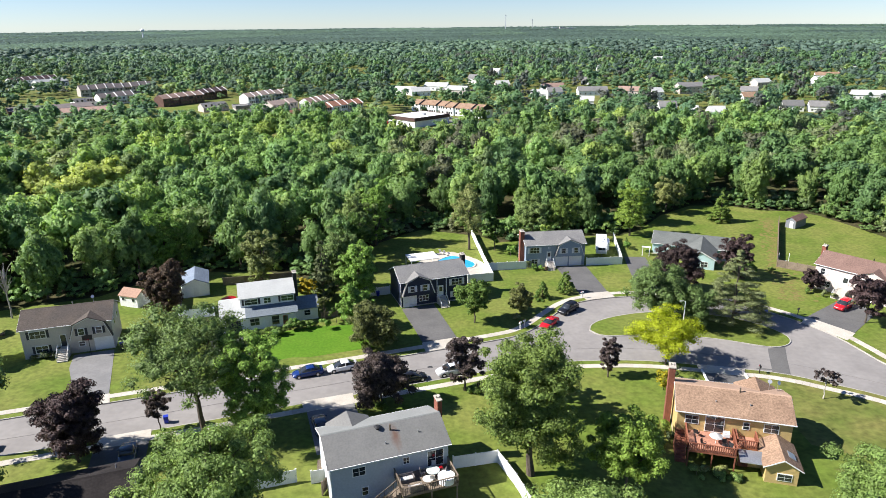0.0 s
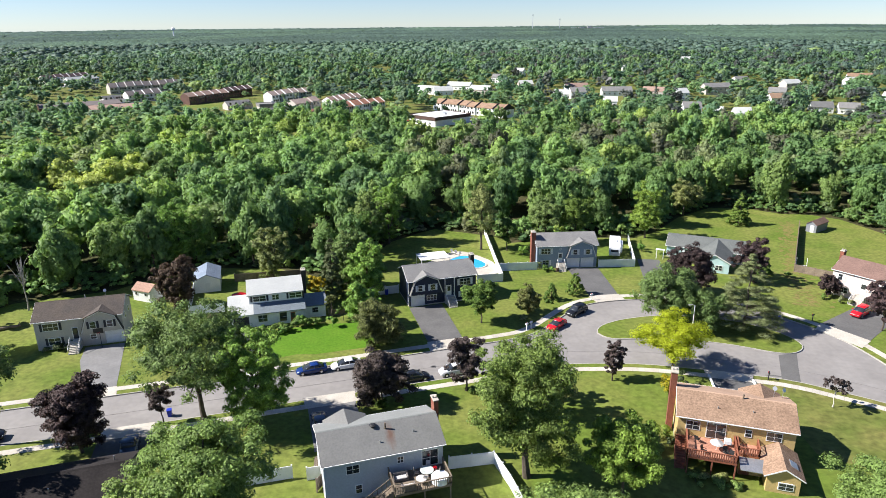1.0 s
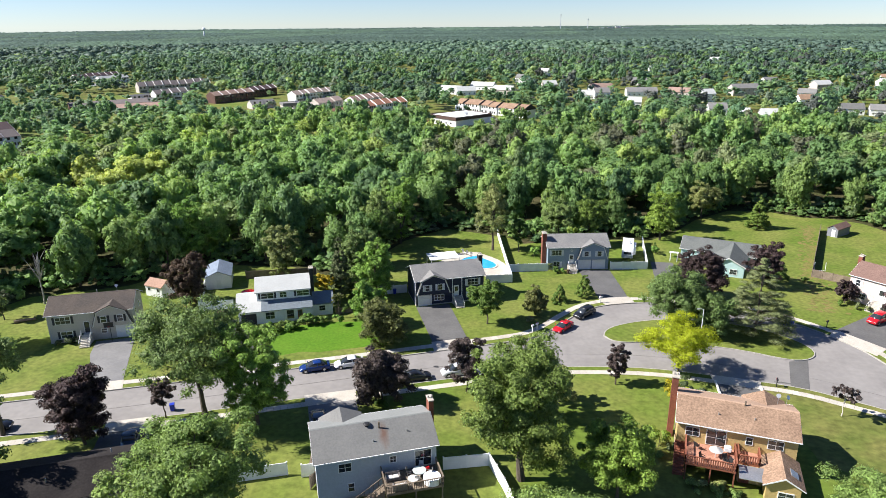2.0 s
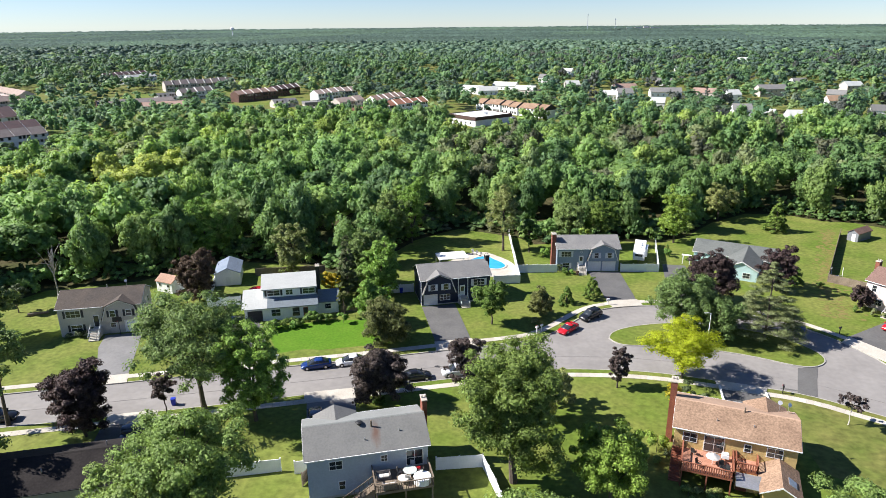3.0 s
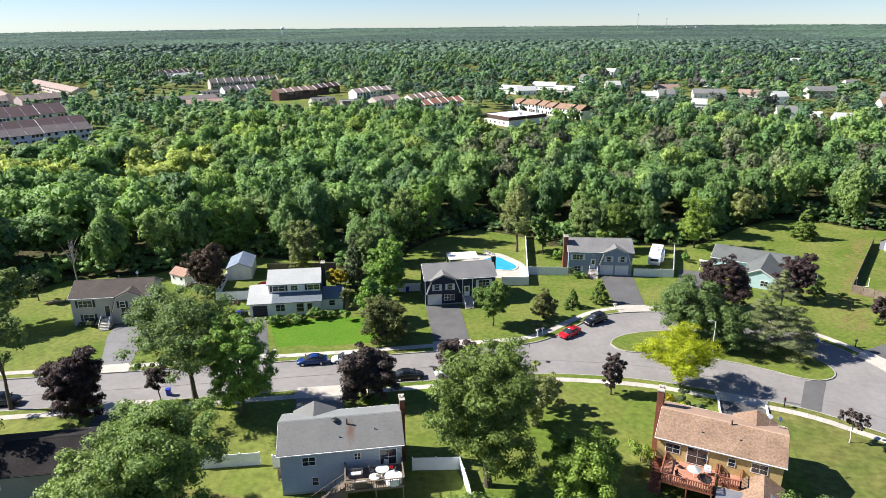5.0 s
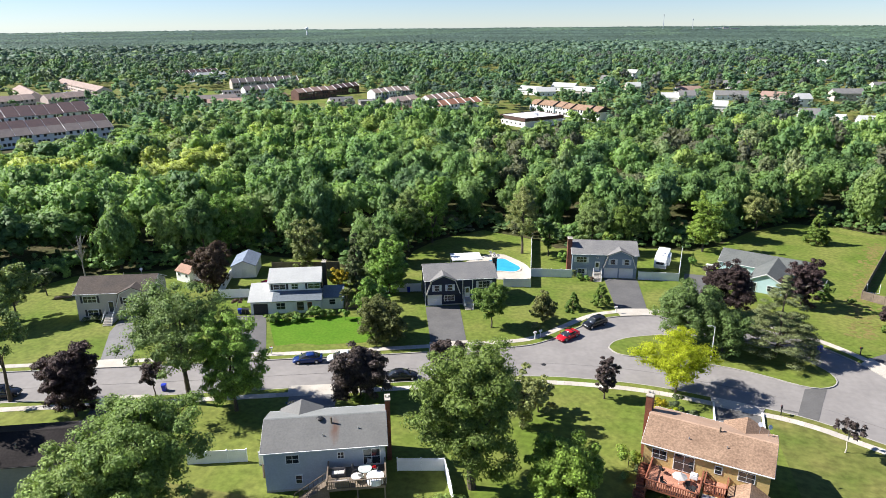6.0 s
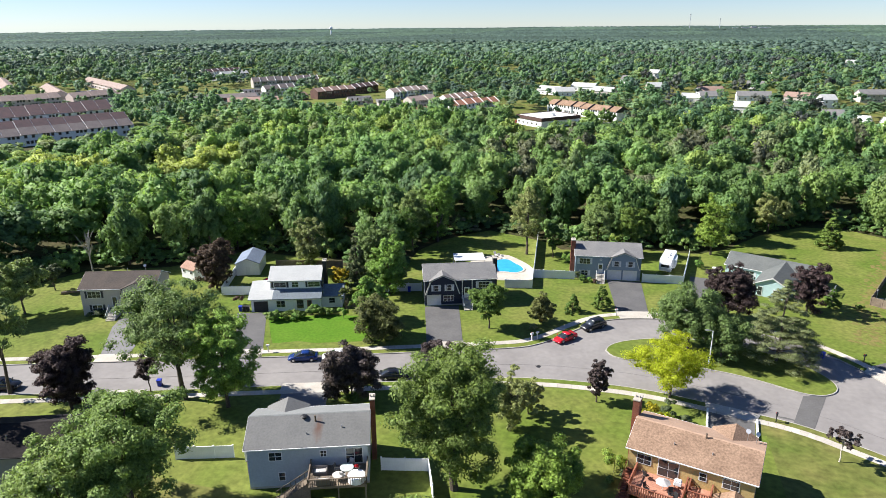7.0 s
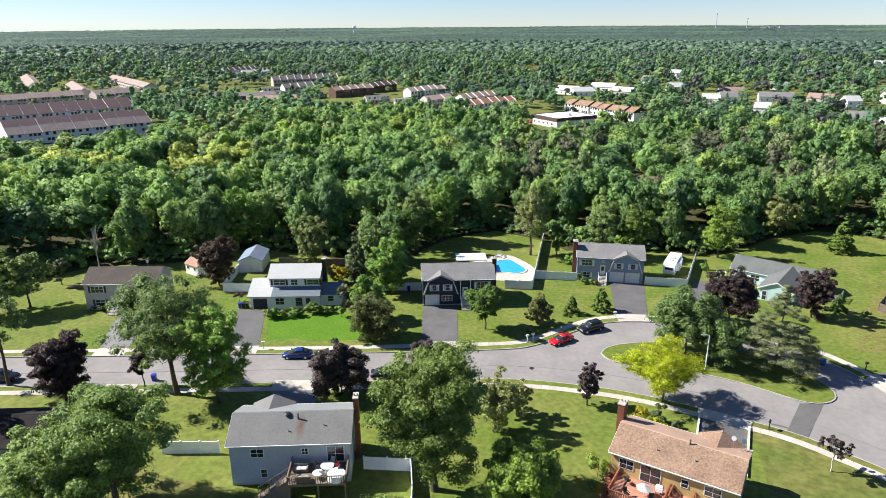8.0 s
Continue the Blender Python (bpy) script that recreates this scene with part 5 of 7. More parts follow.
for _x, _y, _w, _hh, _m in ((12.0, 109.9, 1.7, 1.3, L_PINE), (70.0, 121.5, 1.6, 1.0, L_SHRUB), (72.2, 119.8, 1.3, 1.6, L_PINE), (73.8, 118.9, 1.2, 1.4, L_PINE), (69.0, 134.8, 1.5, 1.0, L_SHRUB), (46.5, 147.4, 1.8, 1.3, L_SHRUB), (52.5, 139.4, 1.6, 1.2, L_SHRUB), (57.0, 137.2, 1.8, 1.2, L_PALE), (-9.6, 80.1, 2.4, 0.6, L_SHRUB), (42.4, 151.5, 2.2, 2.4, L_FRESH),
                          (-20.4, 108.6, 2.4, 3.4, L_SHRUB), (-21.8, 106.0, 2.2, 2.6, L_FRESH), (3.2, 84.3, 3.0, 0.5, L_SHRUB), (6.5, 72.0, 2.2, 1.6, L_SHRUB), (9.4, 73.2, 2.4, 1.8, L_MAPLE), (-43.5, 106.5, 2.2, 2.2, L_BROWN)):
    _k += 1
    bush(_x, _y, _w, _hh, _m, "loose green garden shrub on the lawn", _k)

# ---- woodland ----
TINTS = np.array([(0.14, 0.222, 0.08), (0.17, 0.255, 0.09), (0.12, 0.197, 0.08), (0.21, 0.285, 0.096), (0.165, 0.216, 0.102), (0.095, 0.16, 0.074), (0.195, 0.222, 0.118), (0.27, 0.33, 0.1), (0.15, 0.155, 0.1)]) * np.array((1.0, 1.07, 0.95))
TINT_ODDS = np.array([0.25, 0.23, 0.17, 0.14, 0.07, 0.08, 0.02, 0.03, 0.01])


def wood_crown(seed, puffs, per, size, low=0.3, core=0.68, lift=0.6):
    """One woodland crown, 1 unit in radius and 2 high, standing on z = 0."""
    rng = np.random.default_rng(9000 + seed)
    shape = ("round", "round", "vase", "round", "round")[seed % 5]
    c, r = clumps(rng, puffs, 0.92, 1.05, 0.95, shape, lift)
    r = r * 0.9
    keep = c[:, 2] > low
    return sprays(rng, c[keep], r[keep], per, size, 0.85, 0.35, core, (0, 0, 0.7), 0.6, 0.3)


# footprints of what stands among the far trees: x, y, angle, width, depth, clear metres before it
CLEAR = []


def stamp(forms, spots, rng, tint_of):
    """Many crowns in one array: spots are x, y, z, radius, height. Returns corners, tints and soft normals."""
    out, tin, soft = [], [], []
    for x, y, z, rad, hgt in spots:
        f, g = forms[int(rng.integers(len(forms)))]
        w = rng.uniform(0, 2 * np.pi)
        cs, sn = math.cos(w), math.sin(w)
        v, n = np.empty_like(f), np.empty_like(g)
        v[:, 0] = x + rad * (cs * f[:, 0] - sn * f[:, 1])
        v[:, 1] = y + rad * (sn * f[:, 0] + cs * f[:, 1])
        v[:, 2] = z + hgt / 2 * f[:, 2]
        n[:, 0] = (cs * g[:, 0] - sn * g[:, 1]) / rad
        n[:, 1] = (sn * g[:, 0] + cs * g[:, 1]) / rad
        n[:, 2] = g[:, 2] / (hgt / 2)
        out.append(v)
        soft.append(unit(n))
        tin.append(np.broadcast_to(tint_of(x, y), (len(f), 3)))
    return np.concatenate(out), np.concatenate(tin), np.concatenate(soft)


def edge_distance(p):
    """How far points lie from the woodland's front edge."""
    best = np.full(len(p), 1e9)
    for a, b in zip(WOODS[1:33], WOODS[2:34]):
        a, b = np.array(a), np.array(b)
        t = np.clip(((p - a) @ (b - a)) / ((b - a) @ (b - a)), 0, 1)
        best = np.minimum(best, np.linalg.norm(p - a - t[:, None] * (b - a), axis=1))
    return best


def jittered(x0, x1, y0, y1, step, rng):
    xs, ys = np.meshgrid(np.arange(x0, x1, step), np.arange(y0, y1, step))
    p = np.stack((xs.ravel(), ys.ravel()), 1)
    p[:, 0] += np.where((np.round((p[:, 1] - y0) / step) % 2) > 0, step / 2, 0)
    return p + rng.uniform(-0.38, 0.38, p.shape) * step


def cleared(p, tight=False):
    """Which points fall on far buildings or on the open ground on their street side."""
    bad = np.zeros(len(p), bool)
    away = unit(p - np.array((14.0, 3.0)))
    for x, y, a, W, D, front in CLEAR:
        c, s = math.cos(radians(a)), math.sin(radians(a))
        for k in ([0] if tight else np.linspace(0, front, max(2, int(front / 7)))):
            q = p + away * k
            u = (q[:, 0] - x) * c + (q[:, 1] - y) * s
            v = -(q[:, 0] - x) * s + (q[:, 1] - y) * c
            bad |= (u > -4) & (u < W + 4) & (v > -4) & (v < D + 4)
    return bad


def far_crown(seed, blades, size, fine=2):
    """A crown for far off: one lumpy leaf mass with loose sprays on it, 1 unit in radius and about 2 high."""
    rng = np.random.default_rng(700 + seed)
    bm = bmesh.new()
    bmesh.ops.create_icosphere(bm, subdivisions=fine, radius=1.0)
    off = Vector(rng.uniform(-50, 50, 3))
    for v in bm.verts:
        d = v.co.normalized()
        v.co = d * (0.8 + 0.34 * noise.noise(d * 1.5 + off) + 0.3 * noise.noise(d * 3.4 + off)) * (1.0 if d.z > -0.2 else 0.8)
    bmesh.ops.delete(bm, geom=[v for v in bm.verts if v.co.z < -0.45], context="VERTS")
    bm.normal_update()
    q = np.array([tuple(l.vert.co) for f in bm.faces for l in f.loops]) + np.array((0, 0, 1.0))
    n = np.array([tuple(l.vert.normal) for f in bm.faces for l in f.loops])
    bm.free()
    i = rng.integers(len(q), size=blades)
    p = q[i] + n[i] * rng.uniform(-0.04, 0.09, (blades, 1))
    nr = unit(n[i] + 0.5 * rng.normal(size=(blades, 3)) + np.array((0, 0, 0.2)))
    t = unit(np.cross(nr, rng.normal(size=(blades, 3))))
    b = np.cross(nr, t)
    s = size * rng.uniform(0.6, 1.4, (blades, 1))
    bl = np.stack((p + t * s * 0.75, p - t * s * 0.45 + b * s * 0.6, p - t * s * 0.45 - b * s * 0.6), 1).reshape(-1, 3)
    return np.concatenate((q, bl)), np.concatenate((n, np.repeat(unit(n[i] + 0.3 * rng.normal(size=(blades, 3))), 3, 0)))


def tops_mesh(name, spots, rng, tint_of):
    """Crown tops of an endless forest: five-sided caps with soft shading, in one mesh."""
    s = np.array(spots)
    n = len(s)
    ring = 2 * np.pi * np.arange(5) / 5
    w = rng.uniform(0, 6.28, (n, 1)) + ring + rng.uniform(-0.3, 0.3, (n, 5))
    r = s[:, 3:4] * rng.uniform(0.7, 1.3, (n, 5))
    v = np.empty((n, 6, 3))
    v[:, 0, 0] = s[:, 0] + s[:, 3] * rng.uniform(-0.3, 0.3, n)
    v[:, 0, 1] = s[:, 1] + s[:, 3] * rng.uniform(-0.3, 0.3, n)
    v[:, 0, 2] = s[:, 2] + s[:, 4]
    v[:, 1:, 0] = s[:, 0:1] + r * np.cos(w)
    v[:, 1:, 1] = s[:, 1:2] + r * np.sin(w)
    v[:, 1:, 2] = s[:, 2:3] + s[:, 4:5] * rng.uniform(0.5, 0.85, (n, 5))
    k = np.arange(5)
    f = (np.stack((np.zeros(5, int), 1 + k, 1 + (k + 1) % 5), 1)[None] + 6 * np.arange(n)[:, None, None]).reshape(-1, 3)
    me = bpy.data.meshes.new(name)
    me.vertices.add(6 * n)
    me.vertices.foreach_set("co", np.ascontiguousarray(v, np.float32).ravel())
    me.loops.add(3 * len(f))
    me.loops.foreach_set("vertex_index", np.ascontiguousarray(f, np.int32).ravel())
    me.polygons.add(len(f))
    me.polygons.foreach_set("loop_start", np.arange(0, 3 * len(f), 3, dtype=np.int32))
    me.polygons.foreach_set("use_smooth", np.ones(len(f), bool))
    me.update(calc_edges=True)
    t = np.repeat(np.array([tint_of(a, b) for a, b in s[:, :2]]), 6, 0)
    at = me.attributes.new("tint", "FLOAT_COLOR", "POINT")
    at.data.foreach_set("color", np.ascontiguousarray(np.c_[t, np.ones(6 * n)], np.float32).ravel())
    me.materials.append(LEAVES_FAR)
    return me

# ---- vehicles ----
def paint(name, c, rough=0.25):
    return shade(name, c, tuple(0.92 * v for v in c), 1.0, 6, 0.04, rough, 0.0, spec=0.6)


CHROME = shade("bright_metal", (0.6, 0.6, 0.62), None, 2, 8, 0.05, 0.25, 0, metal=0.8)
LAMP_R = shade("tail_lamp", (0.4, 0.02, 0.02), None, 2, 8, 0.05, 0.3, 0)
LAMP_W = shade("head_lamp", (0.7, 0.72, 0.74), None, 2, 8, 0.05, 0.15, 0)


def loft(sections):
    """A skin through closed rings of equal length, capped at both ends."""
    n = len(sections[0])
    v = [p for s in sections for p in s]
    f = [(k * n + i, k * n + (i + 1) % n, (k + 1) * n + (i + 1) % n, (k + 1) * n + i) for k in range(len(sections) - 1) for i in range(n)]
    return v, f + [tuple(range(n))[::-1], tuple(range(len(v) - n, len(v)))]


def hull(st, r=0.1):
    """Rounded cross sections along a car: x, bottom, top, half width at the bottom, half width at the top."""
    out = []
    for x, z0, z1, w0, w1 in st:
        out.append([(x, -w0 + r, z0), (x, w0 - r, z0), (x, w0, z0 + r), (x, (w0 + w1) / 2, (z0 + z1) / 2), (x, w1, z1 - r), (x, w1 - r, z1), (x, -w1 + r, z1), (x, -w1, z1 - r), (x, -(w0 + w1) / 2, (z0 + z1) / 2), (x, -w0, z0 + r)])
    return loft(out)


def softened(geo):
    me = bpy.data.meshes.new("body")
    me.from_pydata(geo[0], [], geo[1])
    me.polygons.foreach_set("use_smooth", [True] * (len(geo[1]) - 2) + [False, False])
    me.update()
    return me


KINDS = {  # length, half width, deck heights along the body, cabin from and to, roof height, wheel radius
    "sedan": (4.7, 0.92, (0.62, 0.8, 0.92, 0.96, 1.0, 0.98), (-2.05, 1.35), (-0.95, 0.12), 1.45, 0.34),
    "suv": (4.75, 0.95, (0.78, 0.98, 1.05, 1.08, 1.1, 1.06), (-2.28, 1.25), (-1.7, 0.3), 1.7, 0.38),
    "coupe": (4.5, 0.94, (0.54, 0.72, 0.82, 0.88, 0.94, 0.92), (-1.8, 1.1), (-0.75, -0.05), 1.27, 0.35),
    "van": (4.9, 0.97, (0.85, 1.0, 1.06, 1.1, 1.1, 1.08), (-2.35, 1.5), (-2.15, 0.6), 1.78, 0.34),
    "pickup": (5.6, 0.99, (0.95, 1.1, 1.12, 1.12, 1.12, 1.1), (-0.6, 1.25), (-0.35, 0.6), 1.85, 0.39)}


def car(kind, x, y, ang, material, label, z=None):
    L, w, top, (c0, c1), (r0, r1), h, wr = KINDS[kind]
    ob = thing("car" if kind != "pickup" else "pickup_truck", pose(x, y, rise(x, y) - ROAD_DROP + 0.008 if z is None else z, 0, 0, ang), label, "car")
    a = L / 2
    f, g, d, e, b, t = top
    part("body", softened(hull([(-a, 0.4, t - 0.12, w - 0.16, w - 0.18), (-a + 0.12, 0.26, t, w - 0.04, w - 0.08), (-a * 0.55, 0.22, b, w, w - 0.05), (0, 0.22, e, w, w - 0.04), (a * 0.42, 0.22, d, w, w - 0.05), (a * 0.75, 0.24, g, w - 0.02, w - 0.1), (a - 0.15, 0.28, f, w - 0.1, w - 0.18), (a, 0.4, f - 0.14, w - 0.22, w - 0.28)])), material, ob)
    part("cabin_glass", softened(hull([(c0, e - 0.12, e - 0.02, w - 0.1, w - 0.14), (r0, e - 0.12, h - 0.03, w - 0.1, w - 0.27), (r1, e - 0.12, h - 0.03, w - 0.1, w - 0.27), (c1, e - 0.14, e - 0.05, w - 0.1, w - 0.16)], 0.05)), GLASS, ob)
    part("roof_panel", softened(hull([(r0 - 0.12, h - 0.1, h - 0.05, w - 0.26, w - 0.3), (r0 + 0.1, h - 0.05, h, w - 0.24, w - 0.28), (r1 - 0.1, h - 0.05, h, w - 0.24, w - 0.28), (r1 + 0.12, h - 0.12, h - 0.07, w - 0.26, w - 0.32)], 0.02)), material, ob)
    for s in (-1, 1):
        part("pillar", rod(((r0 + r1) / 2, s * (w - 0.11), e - 0.05), ((r0 + r1) / 2, s * (w - 0.26), h - 0.06), 0.045), material, ob)
        part("mirror", box(c1 - 0.42, c1 - 0.27, s * (w + 0.09) - 0.09, s * (w + 0.09) + 0.09, e - 0.02, e + 0.12), material, ob)
        part("headlight", box(a - 0.22, a - 0.06, s * (w - 0.38) - 0.13, s * (w - 0.38) + 0.13, f - 0.2, f - 0.06), LAMP_W, ob)
        part("tail_light", box(-a + 0.02, -a + 0.14, s * (w - 0.3) - 0.12, s * (w - 0.3) + 0.12, t - 0.3, t - 0.12), LAMP_R, ob)
        for xx in (-a + 0.95, a - 0.92):
            ty = part("wheel", tube([(xx, s * (w - 0.22), wr), (xx, s * (w - 0.2), wr), (xx, s * w, wr), (xx, s * (w + 0.012), wr)], [wr * 0.7, wr, wr, wr * 0.7], 14), TYRE, ob)
            part("rim", tube([(xx, s * (w - 0.05), wr), (xx, s * (w + 0.022), wr)], [wr * 0.64, wr * 0.58], 12), CHROME, ty)
    if kind == "pickup":
        part("bed", box(-a + 0.25, c0 - 0.15, -w + 0.15, w - 0.15, t - 0.3, t + 0.012), DARK, ob)
    part("bumper", box(-a - 0.03, -a + 0.08, -w + 0.2, w - 0.2, 0.42, 0.58), DARK, ob)
    return ob


P_BLUE, P_WHITE, P_RED = paint("blue_car_paint", (0.008, 0.032, 0.15)), paint("white_car_paint", (0.78, 0.79, 0.8)), paint("red_car_paint", (0.5, 0.012, 0.02))
P_BLACK, P_SILVER, P_NAVY = paint("black_car_paint", (0.012, 0.013, 0.016)), paint("silver_car_paint", (0.5, 0.51, 0.53)), paint("dark_blue_car_paint", (0.05, 0.075, 0.12))
car("sedan", -21.6, 89.75, 199.8, P_BLUE, "blue sedan parked at the kerb")
car("sedan", -16.6, 91.55, 199.8, P_WHITE, "white sedan parked at the kerb")
car("sedan", -5.6, 88.0, 19.8, P_BLACK, "black sedan parked under the plum maple")
car("suv", 0.3, 90.2, 199.8, P_SILVER, "silver sport utility car parked at the kerb")
car("coupe", 17.6, 107.6, 233, P_RED, "shiny red coupe parked on the bend")
car("suv", 21.9, 113.5, 225, P_BLACK, "black sport utility car parked on the bend")
car("suv", 73.0, 114.4, 218, P_RED, "red car on the end driveway", rise(73, 114) + 0.035)
car("pickup", -38.6, 67.4, 109, P_NAVY, "dark blue pickup truck on a shaded driveway", rise(-38.6, 67.4) + 0.035)
car("sedan", -16.8, 74.8, 110, P_NAVY, "dark car on the shaded driveway", rise(-16.8, 74.8) + 0.035)
car("suv", -58.6, 69.3, 20, P_BLACK, "dark car parked by the near kerb")
for _i in range(11):
    car("sedan", -64 + 2.9 * _i, 399.5 - 1.15 * _i, 70, (P_WHITE, P_SILVER, P_NAVY, P_BLACK, P_RED)[_i % 5], "car in the distant parking lot", rise(-50, 397) + 0.07)
for _i in range(4):
    car("sedan", 2 + 3.0 * _i, 390 - 1.2 * _i, 70, (P_BLACK, P_WHITE, P_NAVY, P_SILVER)[_i], "car parked before the white terrace", rise(5, 390) + 0.07)
for _i in range(8):
    car("sedan", -465 + 5 * _i, 533 - 1.5 * _i, 60, (P_WHITE, P_SILVER, P_NAVY, P_BLACK)[_i % 4], "car parked among the far terraces", rise(-450, 530) + 0.07)

# camper behind the white fence
_c = thing("camper", pose(35.6, 149.3, rise(35.6, 149.3), 0, 0, 79), "white travel trailer parked behind the vinyl fence", "camper")
part("body", bevelled(extrude([(-4.6, 0.75), (-4.6, 3.0), (-4.2, 3.3), (2.6, 3.3), (3.3, 2.9), (3.5, 1.6), (3.2, 0.75)][::-1], "y", -1.25, 1.25), 0.12, 2), VINYL, _c).matrix_basis = pose(0, 0, 0, 0, 0, 180)
for _u in (-1.6, 1.6):
    part("roof_vent", bevelled(box(_u - 0.35, _u + 0.35, -0.35, 0.35, 3.302, 3.5), 0.06), WHITE, _c)
part("air_unit", bevelled(box(-0.45, 0.45, -0.5, 0.5, 3.302, 3.6), 0.08), WHITE, _c)
part("front_window", box(-3.53, -3.4, -0.8, 0.8, 1.75, 2.3), GLASS, _c)
for _s in (-1, 1):
    part("window", box(-0.5, 1.2, _s * 1.25 - 0.02, _s * 1.25 + 0.02, 1.9, 2.5), GLASS, _c)
    part("stripe", box(-3.0, 4.4, _s * 1.252 - 0.012, _s * 1.252 + 0.012, 1.25, 1.4), S_DARK, _c)
    for _u in (0.2, 1.1):
        part("wheel", tube([(_u, _s * 1.0, 0.36), (_u, _s * 1.22, 0.36)], [0.36, 0.36], 12), TYRE, _c)
part("slide_out", box(-1.0, 2.2, -1.75, -1.26, 0.95, 2.9), VINYL, _c)
part("hitch", rod((-3.5, 0, 0.7), (-4.6, 0, 0.5), 0.07), DARK, _c)
part("ladder", join(rod((4.65, -0.9, 0.9), (4.65, -0.9, 3.2), 0.03), rod((4.65, -0.55, 0.9), (4.65, -0.55, 3.2), 0.03)), METAL, _c)

# ---- street furniture and garden things ----
_l = thing("street_lamp", pose(39.9, 104.2, rise(39.9, 104.2), 0, 0, 200), "slim white street lamp on the island's kerb", "street lamp")
part("pole", tube([(0, 0, -0.3), (0, 0, 3), (0, 0, 5.9)], [0.1, 0.075, 0.06], 8), WHITE, _l)
part("arm", tube([(0, 0, 5.8), (0.4, 0, 6.05), (0.9, 0, 6.1)], [0.045, 0.04, 0.035], 6), WHITE, _l)
part("lamp_head", bevelled(box(0.7, 1.25, -0.16, 0.16, 6.02, 6.16), 0.05), METAL, _l)


def mailbox(x, y, ang, material, label):
    ob = thing("mailbox", pose(x, y, rise(x, y), 0, 0, ang), label, "mailbox")
    part("post", box(-0.06, 0.06, -0.06, 0.06, -0.2, 1.05), material, ob)
    part("box", extrude([(-0.12, 1.052), (0.12, 1.052), (0.12, 1.24), (0.08, 1.32), (0, 1.35), (-0.08, 1.32), (-0.12, 1.24)], "x", -0.28, 0.28), material, ob)
    part("flag", box(-0.1, 0.05, 0.125, 0.14, 1.2, 1.42), P_RED, ob)


mailbox(46.9, 90.0, 75, DARK, "black mailbox on a post by the verge")
mailbox(63.2, 111.5, 40, DARK, "black mailbox beside the end driveway")
mailbox(12.3, 105.9, 45, WHITE, "white mailbox on the verge")
mailbox(13.1, 106.7, 45, WHITE, "white mailbox beside its twin")
mailbox(25.6, 119.6, 20, WHITE, "white mailbox by the concrete apron")
mailbox(-12.7, 83.0, 20, WHITE, "white mailbox near the plum maple")
mailbox(-28.2, 90.5, 20, WHITE, "white mailbox by the white house's apron")


def bin_at(x, y, ang, z=None, material=None, label="blue wheeled bin"):
    ob = thing("wheeled_bin", pose(x, y, rise(x, y) if z is None else z, 0, 0, ang), label, "bin", "wheeled bins")
    part("body", loft([[(-0.24, -0.26, 0.04), (0.24, -0.26, 0.04), (0.24, 0.26, 0.04), (-0.24, 0.26, 0.04)], [(-0.3, -0.34, 0.98), (0.3, -0.34, 0.98), (0.3, 0.34, 0.98), (-0.3, 0.34, 0.98)]]), material or BLUEBIN, ob)
    part("lid", extrude([(-0.37, 0.982), (0.37, 0.982), (0.37, 1.02), (0.1, 1.08), (-0.37, 1.04)], "x", -0.32, 0.32), material or BLUEBIN, ob)
    for s in (-1, 1):
        part("wheel", tube([(s * 0.22, 0.3, 0.12), (s * 0.3, 0.3, 0.12)], [0.12, 0.12], 10), TYRE, ob)


bin_at(-37.7, 76.3, 20, rise(-37.7, 76.3) - ROAD_DROP, label="blue wheeled bin standing at the kerb")
bin_at(56.6, 112.4, 50, rise(56.6, 112.4) - ROAD_DROP, label="blue wheeled bin at the kerb")
bin_at(57.4, 111.7, 50, rise(57.4, 111.7) - ROAD_DROP, label="second blue bin at the kerb")
bin_at(43.5, 122.6, 0, label="blue bin on the verge by the teal house")
for _x, _y, _m in ((-54.7, 99.2, BLUEBIN), (-54.2, 98.3, DARK), (-41.6, 104.0, BLUEBIN), (-40.9, 104.2, DARK), (-40.2, 104.3, DARK)):
    bin_at(_x, _y, 18, material=_m, label="wheeled bin standing beside a garage")
bin_at(-14.3, 121.0, 20, label="blue bin beside the navy house")

_b = thing("basketball_hoop", pose(-58.6, 96.6, 0.12, 0, 0, 18), "basketball hoop with black backboard on the driveway", "hoop")
part("pole", tube([(0, 0, 0), (0, 0, 2.6), (0, -0.5, 3.1)], [0.05, 0.05, 0.04], 6), DARK, _b)
part("backboard", box(-0.75, 0.75, -0.62, -0.58, 2.85, 3.75), DARK, _b)
part("rim", tube([(0.22 * math.cos(i * math.pi / 5), -0.86 + 0.22 * math.sin(i * math.pi / 5), 3.05) for i in range(11)], [0.015] * 11, 5), P_RED, _b)

# furniture on the near grey house's deck
DECK1 = pose(-12.51, 58.56, 1.22 + 2.602, 0, 0, 20.1)
CUSHION = shade("pale_cushion", (0.55, 0.53, 0.5), None, 2, 8, 0.1, 0.9)
WICKER = shade("grey_wicker", (0.2, 0.18, 0.17), None, 3, 20, 0.25, 0.9)


def round_table(m, r, h, top, label, cover=False):
    ob = thing("round_table", m, label, "table")
    part("tabletop", tube([(0, 0, h - 0.05), (0, 0, h - 0.04), (0, 0, h), (0, 0, h + 0.005)], [r * 0.9, r, r, r * 0.96], 20), top, ob)
    if cover:
        part("cover", tube([(0, 0, 0.02), (0, 0, h - 0.052)], [r * 1.02, r * 0.95], 16), top, ob)
    else:
        for i in range(4):
            w = math.pi / 4 + i * math.pi / 2
            part("leg", rod((r * 0.75 * math.cos(w), r * 0.75 * math.sin(w), 0.01), (r * 0.6 * math.cos(w), r * 0.6 * math.sin(w), h - 0.052), 0.025), METAL, ob)


